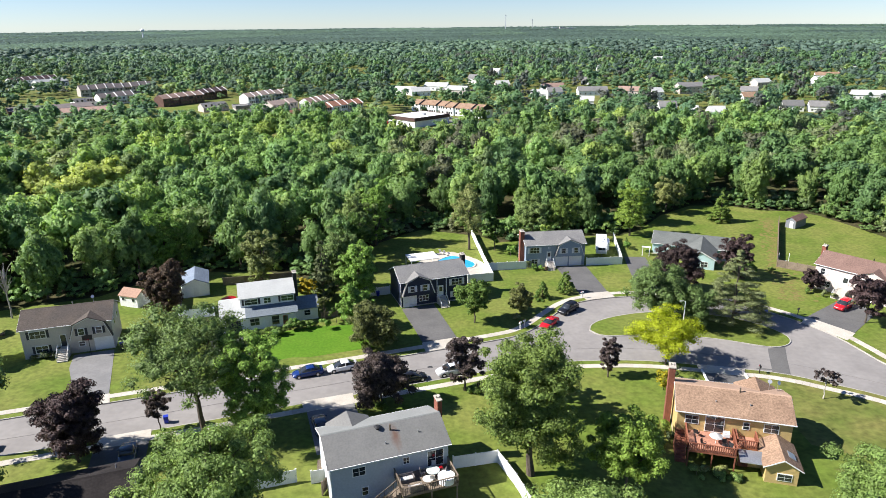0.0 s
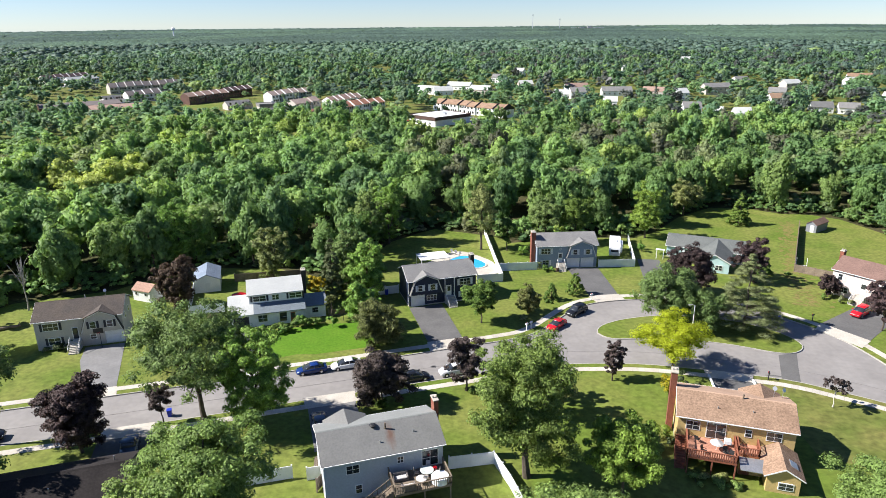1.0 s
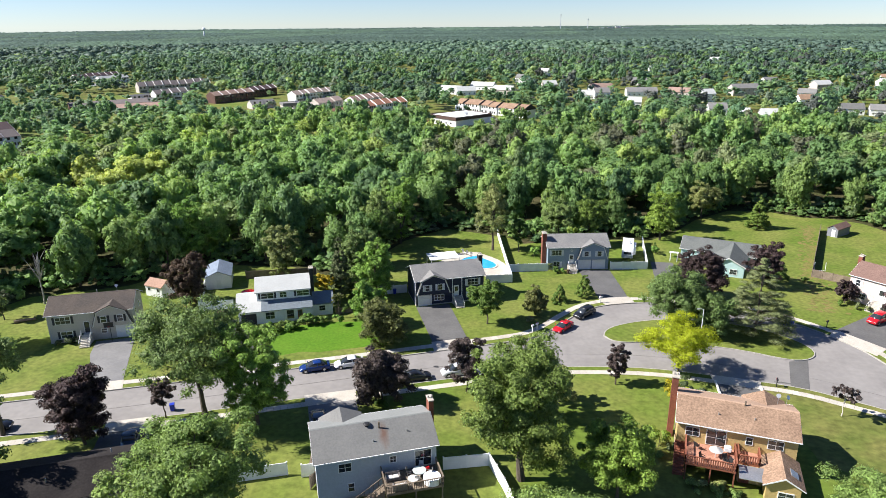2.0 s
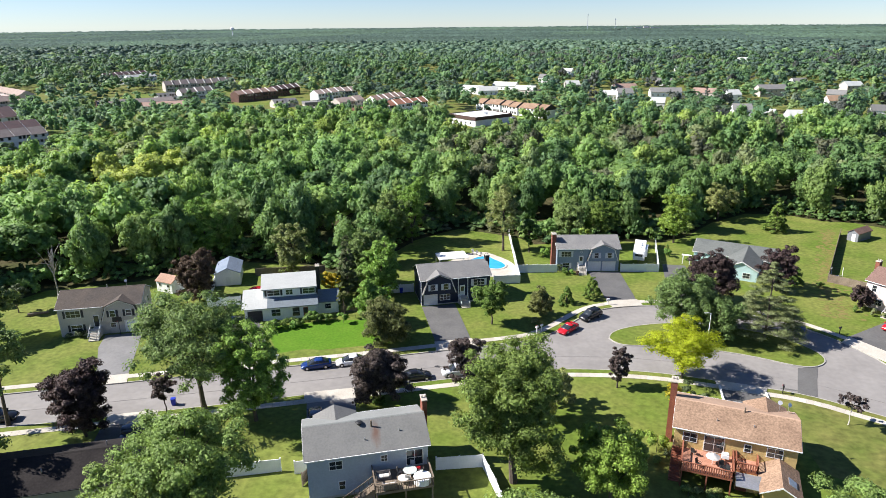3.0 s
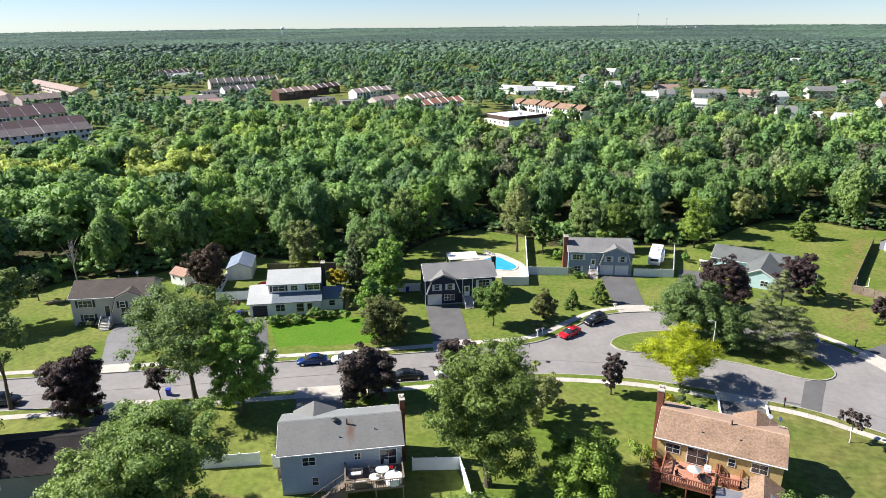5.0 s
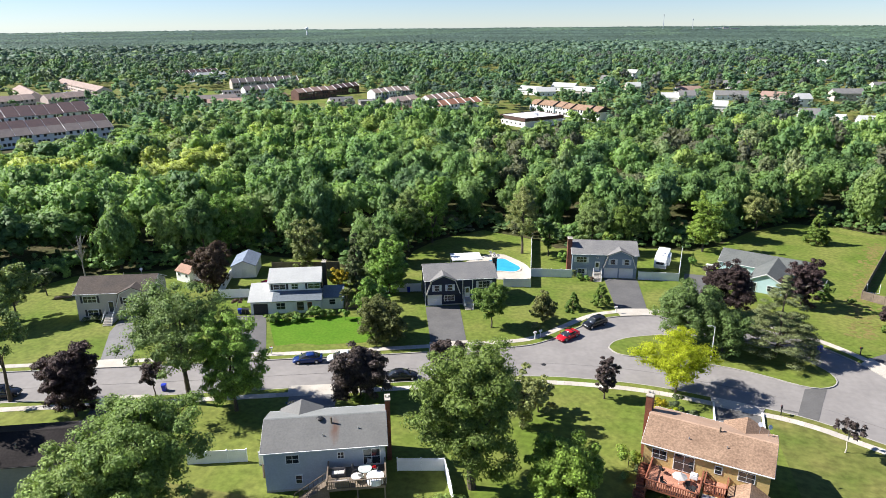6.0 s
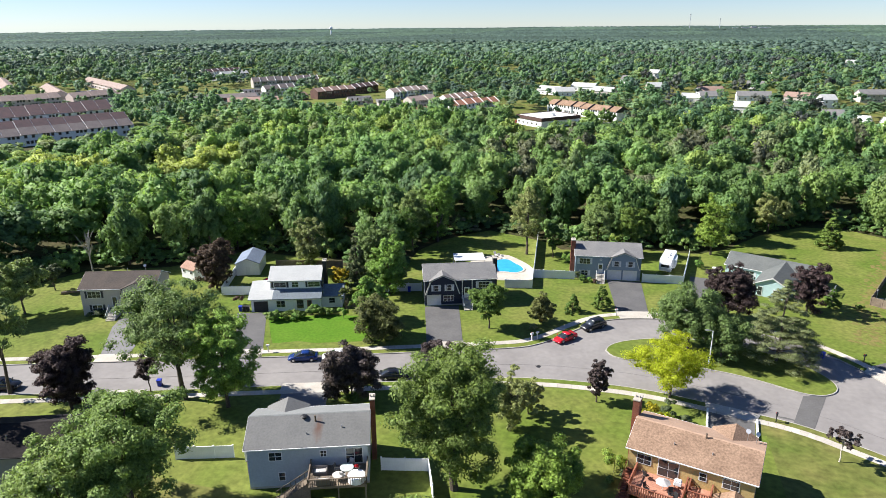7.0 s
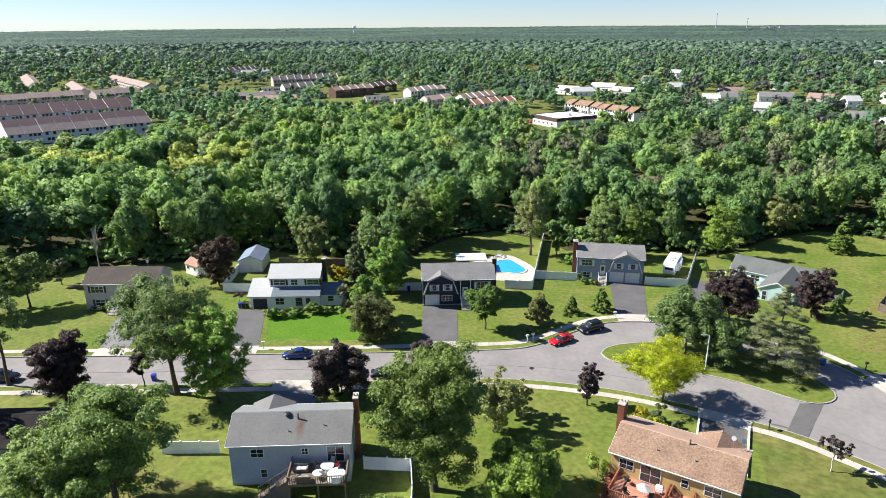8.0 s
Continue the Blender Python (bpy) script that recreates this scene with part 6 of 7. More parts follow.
def garden_chair(m, material, label, group=""):
    ob = thing("garden_chair", m, label, "chair", group)
    part("seat", bevelled(box(-0.25, 0.25, -0.25, 0.25, 0.4, 0.46), 0.02), material, ob)
    part("backrest", bevelled(extrude([(0.22, 0.47), (0.27, 0.47), (0.4, 1.02), (0.35, 1.03)], "x", -0.25, 0.25), 0.015), material, ob)
    for u in (-0.22, 0.22):
        for v in (-0.22, 0.22):
            part("leg", rod((u, v, 0.01), (u, v, 0.399), 0.02, 5), METAL, ob)
        part("armrest", box(u - 0.03, u + 0.03, -0.22, 0.3, 0.62, 0.66), material, ob)


def sofa(m, w, label):
    ob = thing("garden_sofa", m, label, "sofa")
    part("base", bevelled(box(0, w, 0, 0.8, 0.05, 0.3), 0.03), WICKER, ob)
    part("back", bevelled(box(0, w, 0.66, 0.82, 0.302, 0.78), 0.03), WICKER, ob)
    for u in (0, w - 0.14):
        part("armrest", bevelled(box(u, u + 0.14, 0, 0.655, 0.302, 0.58), 0.03), WICKER, ob)
    for i in range(2):
        part("cushion", bevelled(box(0.15 + i * (w - 0.3) / 2, 0.14 + (i + 1) * (w - 0.3) / 2, 0.02, 0.64, 0.304, 0.45), 0.04), CUSHION, ob)


round_table(DECK1 @ pose(11.2, -1.2, 0), 0.75, 0.74, shade("glass_top", (0.5, 0.55, 0.52), None, 2, 6, 0.1, 0.15, 0), "round glass-topped table on the wooden deck")
round_table(DECK1 @ pose(12.3, -2.5, 0), 0.95, 0.7, VINYL, "round white covered table on the wooden deck", True)
round_table(DECK1 @ pose(10.3, -2.2, 0), 0.6, 0.6, CUSHION, "pale round low table on the deck")
for _i, _w2 in enumerate((20, 110, 200, 290)):
    garden_chair(DECK1 @ pose(11.2 + 1.1 * math.sin(radians(_w2)), -1.2 + 0.95 * math.cos(radians(_w2)), 0, 0, 0, -_w2), (CUSHION, WICKER)[_i % 2], "garden chair round the deck table", "chairs round the deck table")
sofa(DECK1 @ pose(7.5, -1.4, 0), 1.6, "grey wicker sofa with pale cushions on the deck")
sofa(DECK1 @ pose(8.0, -3.0, 0, 0, 0, 180) @ pose(-1.5, -0.6, 0), 1.5, "second wicker sofa on the deck")
_g = thing("flower_pot", DECK1 @ pose(12.2, -0.9, 0), "pot of red flowers on the deck", "flower pot")
part("pot", tube([(0, 0, 0), (0, 0, 0.35)], [0.13, 0.18], 10), BRICK, _g)
part("bloom", mesh_of("bloom", sprays(np.random.default_rng(3), np.array([[0, 0, 0.5]]), np.array([0.28]), 60, 0.12)[0], 3, P_RED), P_RED, _g)

# furniture on the yellow house's deck
DECK2 = pose(27.57, 70.65, 0.92 + 2.602, 0, 0, -15.0)
_t = thing("patio_umbrella", DECK2 @ pose(4.6, -1.9, 0), "low cream canvas umbrella beside the deck table", "umbrella")
part("pole", rod((0, 0, 0), (0, 0, 1.35), 0.03), WHITE, _t)
part("canopy", tube([(0, 0, 0.98), (0, 0, 1.02), (0, 0, 1.4)], [0.78, 0.8, 0.05], 8), CUSHION, _t)
for _x, _y, _r3 in ((2.6, -0.8, 150), (5.6, -2.6, 20), (6.0, -3.2, -30), (3.2, -3.0, 60)):
    garden_chair(DECK2 @ pose(_x, _y, 0, 0, 0, _r3), DARK, "dark garden chair on the red deck", "chairs on the red deck")
_q = thing("grill", DECK2 @ pose(5.9, -0.7, 0), "white covered grill on the red deck", "grill")
part("body", bevelled(box(-0.4, 0.4, -0.25, 0.25, 0.35, 0.85), 0.04), VINYL, _q)
part("lid", bevelled(box(-0.38, 0.38, -0.23, 0.23, 0.852, 1.05), 0.08), VINYL, _q)
for _u in (-0.34, 0.34):
    part("leg", rod((_u, 0, 0.01), (_u, 0, 0.349), 0.03), DARK, _q)

# pool loungers
for _i in range(3):
    _o = thing("sun_lounger", pose(-2.2 + 1.05 * _i, 148.6 - 0.9 * _i, rise(0, 148) + 0.055, 0, 0, 35), "grey sun lounger on the pool terrace", "lounger", "loungers by the pool")
    part("seat", bevelled(box(-0.3, 0.3, -0.9, 0.4, 0.28, 0.36), 0.02), CUSHION, _o)
    part("backrest", bevelled(extrude([(0.41, 0.3), (0.46, 0.3), (0.95, 0.85), (0.9, 0.88)], "x", -0.3, 0.3), 0.02), CUSHION, _o)
    for _u in (-0.26, 0.26):
        for _v4 in (-0.8, 0.3):
            part("leg", rod((_u, _v4, 0.0), (_u, _v4, 0.279), 0.025), METAL, _o)

# arbor, goal frame, dishes and antennas
_a2 = thing("garden_arbor", pose(44.6, 146.6, rise(44.6, 146.6), 0, 0, -20), "white garden arbor at the drive's end", "arbor")
for _u in (0, 1.5):
    for _v4 in (0, 0.7):
        part("post", box(_u - 0.05, _u + 0.05, _v4 - 0.05, _v4 + 0.05, 0, 2.1), WHITE, _a2)
part("lintel", box(-0.25, 1.75, -0.08, 0.78, 2.102, 2.2), WHITE, _a2)
_a2 = thing("goal_frame", pose(74.1, 142.3, rise(74, 142), 0, 0, -5), "white pipe goal frame on the grass", "goal")
part("crossbar", rod((0, 0, 0.1), (2.2, 0, 0.1), 0.06), WHITE, _a2)
for _u in (0, 2.2):
    part("post", rod((_u, 0, 0.0), (_u, 0.2, 1.9), 0.06), WHITE, _a2)


def dish(x, y, z, ang, label):
    ob = thing("satellite_dish", pose(x, y, z, 0, 0, ang), label, "antenna")
    part("mast", rod((0, 0, -0.3), (0, 0, 0.9), 0.03), METAL, ob)
    part("reflector", tube([(0, -0.1, 0.95), (0, -0.06, 0.93), (0, 0.02, 0.9)], [0.27, 0.26, 0.06], 14), METAL, ob)


dish(41.2, 74.0, 7.0, 30, "grey satellite dish on the yellow house's roof")
dish(40.4, 74.5, 6.9, -30, "second satellite dish on the roof")
dish(-60.2, 102.7, 6.9, 20, "small antenna on the beige house's roof")

# fallen log pile, dead tree and garden clutter
_d2 = thing("fallen_log", pose(-80.5, 102.0, rise(-80, 102), 0, 0, 35), "grey fallen log on the side lawn", "log")
part("trunk", tube([(0, 0, 0.3), (1.5, 0.1, 0.32), (3.4, -0.1, 0.25)], [0.3, 0.26, 0.2], 9), WOOD, _d2)
part("stump", tube([(3.0, 0.1, 0.3), (3.3, 0.9, 0.5)], [0.1, 0.05], 6), WOOD, _d2)
_rngd = np.random.default_rng(4)
_d3 = thing("dead_tree", pose(-81, 111, rise(-81, 111)), "bare grey dead tree before the woods", "tree")
_c3 = clumps(_rngd, 26, 3.2, 8, 4.5)[0]
part("trunk", trunk_geo(_rngd, 13, 0.16, _c3, (0.4, 0), 22, 0.3), shade("dead_wood", (0.36, 0.34, 0.31), None, 2, 8, 0.2), _d3)
_y2 = thing("hot_tub", pose(-43.2, 113.8, 0, 0, 0, 18), "red-covered tub behind the white house", "tub")
part("shell", bevelled(box(0, 2.0, 0, 1.8, 0, 0.85), 0.06), WOOD, _y2)
part("cover", bevelled(box(-0.05, 2.05, -0.05, 1.85, 0.852, 1.0), 0.04), shade("faded_red_cover", (0.5, 0.14, 0.13), None, 1, 6, 0.1), _y2)
_y3 = thing("sawhorse_pile", pose(-14.3, 65.8, rise(-14, 65), 0, 0, 100), "pile of old boards beside the grey house", "boards")
for _i in range(5):
    part("plank", box(0, 2.6 - 0.2 * _i, _i * 0.22, _i * 0.22 + 0.2, 0.02 * _i, 0.05 + 0.02 * _i), WOOD, _y3)

# far towers
_t1 = thing("water_tower", pose(-1310, 2905, rise(0, 2905) + 4), "white water tower above the far forest", "tower")
part("stem", tube([(0, 0, -4), (0, 0, 30)], [3.4, 2.6], 10), WHITE, _t1)
part("tank", tube([(0, 0, 27), (0, 0, 31), (0, 0, 37), (0, 0, 41)], [3, 8, 8, 3], 14), WHITE, _t1)
for _x, _w5, _h5 in ((590, 40, 9), (640, 30, 13), (680, 60, 7), (545, 30, 6)):
    _hb = thing("hospital_block", pose(_x, 4200, rise(0, 4200)), "pale institutional block on the horizon", "building")
    part("wall", box(0, _w5, 0, 20, -4, _h5 + 6), W_PINK, _hb)
    part("roof", box(-0.5, _w5 + 0.5, -0.5, 20.5, _h5 + 6.01, _h5 + 7), WHITE, _hb)
for _x, _hh2 in ((318, 92), (480, 66)):
    _t2 = thing("radio_mast", pose(_x, 4250, rise(0, 4250)), "slender grey radio mast on the horizon", "mast")
    part("lattice", tube([(0, 0, 0), (0, 0, _hh2)], [2.2, 1.2], 4), METAL, _t2)
    part("platform", tube([(0, 0, _hh2 - 8), (0, 0, _hh2 - 3)], [3.4, 3.4], 8), METAL, _t2)

for _x, _y in ((-3.0, 92.2), (14.6, 97.4)):
    _mh = thing("manhole_cover", pose(_x, _y, rise(_x, _y) - ROAD_DROP), "round iron manhole cover in the street", "manhole")
    part("cover", tube([(0, 0, -0.05), (0, 0, 0.012)], [0.42, 0.4], 16), DARK, _mh)
    part("rim", tube([(0, 0, -0.05), (0, 0, 0.006)], [0.55, 0.55], 16), PATCH, _mh)

# patio behind the white house
_t = thing("patio_umbrella", pose(-41.8, 115.2, rise(-41.8, 115.2)), "red canvas patio umbrella behind the white house", "umbrella")
part("pole", rod((0, 0, 0), (0, 0, 2.35), 0.03), METAL, _t)
part("canopy", tube([(0, 0, 1.9), (0, 0, 2.0), (0, 0, 2.4)], [1.45, 1.4, 0.05], 8), P_RED, _t)
_t = thing("patio_table", pose(-43.6, 117.0, rise(-43.6, 117.0), 0, 0, 18), "faded pinkish patio table behind the white house", "table")
part("tabletop", box(-0.9, 0.9, -0.6, 0.6, 0.7, 0.75), shade("faded_pink_top", (0.5, 0.26, 0.22), None, 1, 5, 0.1), _t)
for _a in (-0.8, 0.8):
    for _b in (-0.5, 0.5):
        part("leg", box(_a - 0.04, _a + 0.04, _b - 0.04, _b + 0.04, 0, 0.699), METAL, _t)
# cars in the lot beside the flat-roofed building
for _i, (_x, _y, _m, _c) in enumerate(((-64.5, 411, P_RED, "red"), (-61.6, 413.5, P_SILVER, "silver"), (-58.7, 416, P_WHITE, "white"), (-55.8, 418.5, P_BLACK, "black"), (-5.0, 411.5, P_BLUE, "blue"), (-1.5, 409.5, P_SILVER, "silver"))):
    car("sedan" if _i % 2 else "suv", _x, _y, -48 if _i < 4 else 62, _m, _c + " car in the lot by the far terraces")
for _i, (_m, _c) in enumerate(((P_WHITE, "white"), (P_BLACK, "black"), (P_SILVER, "silver"), (P_WHITE, "white"), (P_BLUE, "blue"), (P_BLACK, "black"))):
    car("suv" if _i % 2 else "sedan", -440 + 8.5 * _i, 505 - 4.5 * _i, 54, _m, _c + " car parked among the distant terraces")
    car("sedan" if _i % 2 else "suv", -418 + 4.2 * _i, 632 + 4.6 * _i, -40, _m, _c + " car parked before the dark-roofed terrace")

# ---- the far settlement ----
def far_house(x, y, ang, W, D, E, R, wall, roof, label, storeys=2, front=30):
    """A house far off: walls, gabled roof, and windows of its near side and gable."""
    ob = thing("house", pose(x, y, rise(x, y), 0, 0, ang), label, "house", "far houses")
    part("wall", extrude([(0.3, -1), (D - 0.3, -1), (D - 0.3, E), (D / 2, R - 0.2), (0.3, E)], "x", 0.3, W - 0.3), wall, ob)
    part("roof", extrude([(0, E - 0.15), (0, E), (D / 2, R), (D, E), (D, E - 0.15), (D / 2, R - 0.2)], "x", 0, W), roof, ob)
    for s in range(storeys):
        for i in range(max(2, int(W / 3.5))):
            u = (i + 0.5) * W / max(2, int(W / 3.5)) - 0.6
            glazed(ob, 1.2, 1.2, 1, pose(u, 0.3, 0.9 + 2.6 * s))
    CLEAR.append((x, y, ang, W, D, front))
    return ob


FAR_WINDOW = simple("window", box(0, 1.3, -0.06, 0.02, 0, 1.4), GLASS)


def town_row(x, y, ang, units, w, D, E, R, wall, roof, label, front=80, step=0.5, fin=None, jog=0.8, walls2=None, near_roof=None):
    """A terrace: units side by side, each a little forward or back, with party walls that stand above the roofs."""
    ob = thing("townhouse_row", pose(x, y, rise(x, y), 0, 0, ang), label, "townhouse", "townhouse rows")
    for i in range(units):
        dv = jog * (i % 2)
        dz = step * ((i // 2) % 2)
        u0, u1 = i * w, (i + 1) * w - 0.02
        m = walls2 if walls2 and i % 3 == 1 else wall
        body = part("unit", extrude([(dv, -1.5), (D + dv, -1.5), (D + dv, E + dz), (D / 2 + dv, R + dz - 0.2), (dv, E + dz)], "x", u0, u1), m, ob)
        mid, up = (dv - 0.35 + D / 2 + dv) / 2, (E + R) / 2 + dz
        for a, za, b, zb, m2 in ((dv - 0.35, E + dz, mid, up, near_roof or roof), (mid, up, D / 2 + dv, R + dz, roof), (D + dv + 0.35, E + dz, D / 2 + dv, R + dz, roof)):
            slope = [(a, za - 0.17), (a, za), (b, zb), (b, zb - 0.17)]
            part("roof", extrude(slope if a < b else slope[::-1], "x", u0 - 0.05, u1 - 0.28), m2, body)
        if fin is not None:
            part("party_wall", extrude([(dv - 0.4, E + dz - 0.4), (dv - 0.4, E + dz + 0.35), (D / 2 + dv, R + dz + 0.35), (D + dv + 0.4, E + dz + 0.35), (D + dv + 0.4, E + dz - 0.4)], "x", u1 - 0.26, u1 + 0.08), fin, body)
        for s in range(2):
            for k in ((0.14, 0.58) if (i + s) % 2 else (0.2, 0.44, 0.7)):
                wi = part("window", FAR_WINDOW, GLASS, body)
                wi.matrix_basis = pose(u0 + k * w, dv, 0.9 + 2.7 * s)
    CLEAR.append((x, y, ang, units * w, D, 0.68 * front))
    return ob


R_PINKISH = roofing("faded_pinkish_roof", (0.3168, 0.22, 0.176), (0.264, 0.1848, 0.154))
R_ORANGE = roofing("orange_brown_roof", (0.352, 0.176, 0.1188), (0.2904, 0.1452, 0.0968))
W_BRICK = shade("far_brick", (0.12, 0.07, 0.055), (0.15, 0.085, 0.065), 0.4, 3, 0.2)
R_DUSK = roofing("dusky_brown_roof", (0.11, 0.0748, 0.0748), (0.088, 0.066, 0.0686))
R_ASH = roofing("weathered_grey_brown_roof", (0.176, 0.154, 0.1452), (0.1452, 0.1276, 0.1232))
R_BEIGE = roofing("faded_beige_roof", (0.352, 0.2772, 0.2376), (0.2992, 0.2376, 0.2068))
town_row(-256, 238.5, 59, 9, 7.3, 24, 5.0, 10.8, W_WHITE, R_DUSK, "white two-storey townhouse row with brown and grey roof slopes", 70, 0.2, None, 0.0, None, R_ASH)
town_row(-330, 272.7, 59, 12, 7.6, 22, 5.4, 10.4, W_WHITE, R_DUSK, "long white townhouse row with dusky brown roofs", 150, 0.25, None, 0.0)
town_row(-433, 307, 61, 15, 7.6, 12, 5.0, 8.4, W_PINK, R_BEIGE, "long pale townhouse row with faded beige roofs", 130, 0.2, None, 0.0)
town_row(-372, 411.6, 69, 5, 7.0, 12, 5.0, 8.4, W_PINK, R_BEIGE, "short pale townhouse row with faded beige roofs", 120, 0.2, None, 0.0)
town_row(-499, 557, -35, 18, 7.6, 12, 4.8, 8.0, W_PINK, R_BEIGE, "long low terrace with faded beige roof beside a car park", 130, 0.0, None, 0.0)
town_row(-475, 482, -39, 12, 7.6, 12, 4.8, 8.2, W_PINK, R_BEIGE, "pale terrace with beige roof above the townhouses", 120, 0.0, None, 0.0)
town_row(-600, 546, -39, 18, 7.6, 12, 4.8, 8.2, W_PINK, R_BEIGE, "distant pale terrace with beige roof", 120, 0.0, None, 0.0)
town_row(-27.4, 449.6, -43.5, 8, 7.7, 10, 5.0, 7.6, W_WHITE, R_TAN, "white townhouse row with tan roofs and dark party walls", 95, 0.35, S_DARK, 0.9)
town_row(-85.1, 418, 54, 6, 7.2, 10, 5.2, 8.0, W_WHITE, R_ORANGE, "white townhouse row with orange-brown roofs", 70, 0.5, W_WHITE, 0.9, W_BEIGE)
town_row(-101.3, 400.7, 48, 3, 7.6, 9, 3.0, 5.8, W_BRICK, R_ORANGE, "low brick terrace with orange-brown roofs", 60, 0.3, None, 0.6)
town_row(-96.8, 455, 60, 5, 6.4, 10, 5.4, 8.2, W_WHITE, R_PINKISH, "white townhouse row with pale pinkish roofs", 50, 0.4, W_WHITE, 0.9)
town_row(-118.2, 439.8, 54, 3, 7.2, 10, 5.4, 8.0, W_BEIGE, R_BEIGE, "beige townhouse row with pale roofs", 50, 0.5, None, 0.9)
town_row(-125.5, 413.6, 45, 2, 8.2, 9, 2.9, 5.6, W_BEIGE, R_GREY, "low beige terrace with grey roofs", 60, 0.3, None, 0.6)
town_row(-150.6, 494, 57, 6, 6.8, 10, 5.4, 8.2, W_WHITE, R_BEIGE, "pale blue and white townhouse row with beige roofs", 75, 0.5, W_WHITE, 0.9, W_BLUE)
town_row(-168, 450, 42, 2, 9.0, 10, 2.9, 5.8, W_BEIGE, R_GREY, "low house pair with grey gable roofs", 50, 0.3, None, 0.8)
town_row(-209.1, 483.3, 61, 5, 7.4, 10, 5.8, 8.4, W_BRICK, R_PINKISH, "dark brick townhouse row with pale pinkish roofs", 100, 0.25, W_WHITE, 0.5)
town_row(-222, 473, 61, 1, 11, 9, 3.2, 5.8, W_BRICK, R_PINKISH, "low brick end house of the terrace", 60, 0.0, None, 0.0)
town_row(-197, 527.3, 63, 4, 6.8, 10, 5.6, 8.2, W_BRICK, R_DUSK, "second brick townhouse row with dusky roofs", 70, 0.25, W_WHITE, 0.5)
town_row(-262.1, 497.1, 51, 4, 6.6, 10, 5.4, 8.4, W_WHITE, R_ASH, "white townhouse row with grey-brown roofs and pale party walls", 90, 0.5, W_WHITE, 0.9)
town_row(-275, 486, 51, 2, 7.6, 9, 3.0, 6.0, W_WHITE, R_GREY, "low white gabled pair at the end of the terrace", 70, 0.4, None, 1.0)
town_row(-312, 562, 44, 9, 7.0, 11, 5.6, 9.2, W_BEIGE, R_ASH, "beige townhouse row with grey-brown roofs and white party walls", 95, 0.4, W_WHITE, 0.8)
town_row(-439, 668, 66, 7, 7.2, 10, 5.6, 8.6, W_WHITE, R_DUSK, "distant white townhouse row with dark roofs behind a car park", 95, 0.3, W_WHITE, 0.5)
town_row(-405, 655, 60, 4, 8.0, 10, 4.6, 7.4, W_WHITE, R_PALE, "distant white house row with pale roofs", 70, 0.4, None, 0.8)


def flat_block(name, x, y, ang, W, D, Hh, wall, roof, rim, label, front=75):
    ob = thing(name, pose(x, y, rise(x, y), 0, 0, ang), label, "building")
    part("wall", box(0.4, W - 0.4, 0.4, D - 0.4, -1.5, Hh - 1.2), wall, ob)
    for k, (a, b, c, d) in enumerate(((0, W, 0, 0.5), (0, W, D - 0.5, D), (0, 0.5, 0.5, D - 0.5), (W - 0.5, W, 0.5, D - 0.5))):
        part("parapet", box(a, b, c, d, Hh - 1.6, Hh + 0.25), rim, ob)
    part("roof", box(0.5, W - 0.5, 0.5, D - 0.5, Hh - 0.3, Hh), roof, ob)
    for i in range(int(W / 4)):
        glazed(ob, 1.6, 1.2, 1, pose(1.5 + 4 * i, 0.4, 1.2))
    part("air_unit", box(W * 0.6, W * 0.6 + 2, D * 0.5, D * 0.5 + 1.6, Hh + 0.002, Hh + 1.1), METAL, ob)
    CLEAR.append((x, y, ang, W, D, front))
    return ob


flat_block("commercial_building", -37.5, 386, -44, 23, 28, 5.2, W_WHITE, WHITE, shade("brown_mansard", (0.1, 0.06, 0.05), None, 1, 5, 0.2), "flat white-roofed building with brown mansard edge", 95)
far_house(-289, 431.3, 39, 51, 20, 3.6, 5.6, W_BRICK, R_ASH, "long low hall with faded grey-brown roof", 1, 60)
far_house(-250.2, 423.8, 35, 36, 22, 3.6, 5.4, W_BRICK, R_PINKISH, "long low hall with broad pinkish roof", 1, 60)
flat_block("low_hall", -145.7, 448.7, 30, 16, 12, 4.0, W_BEIGE, R_GREY, R_GREY, "low grey-roofed hall beside the townhouses", 50)

_hr = random.Random(5)
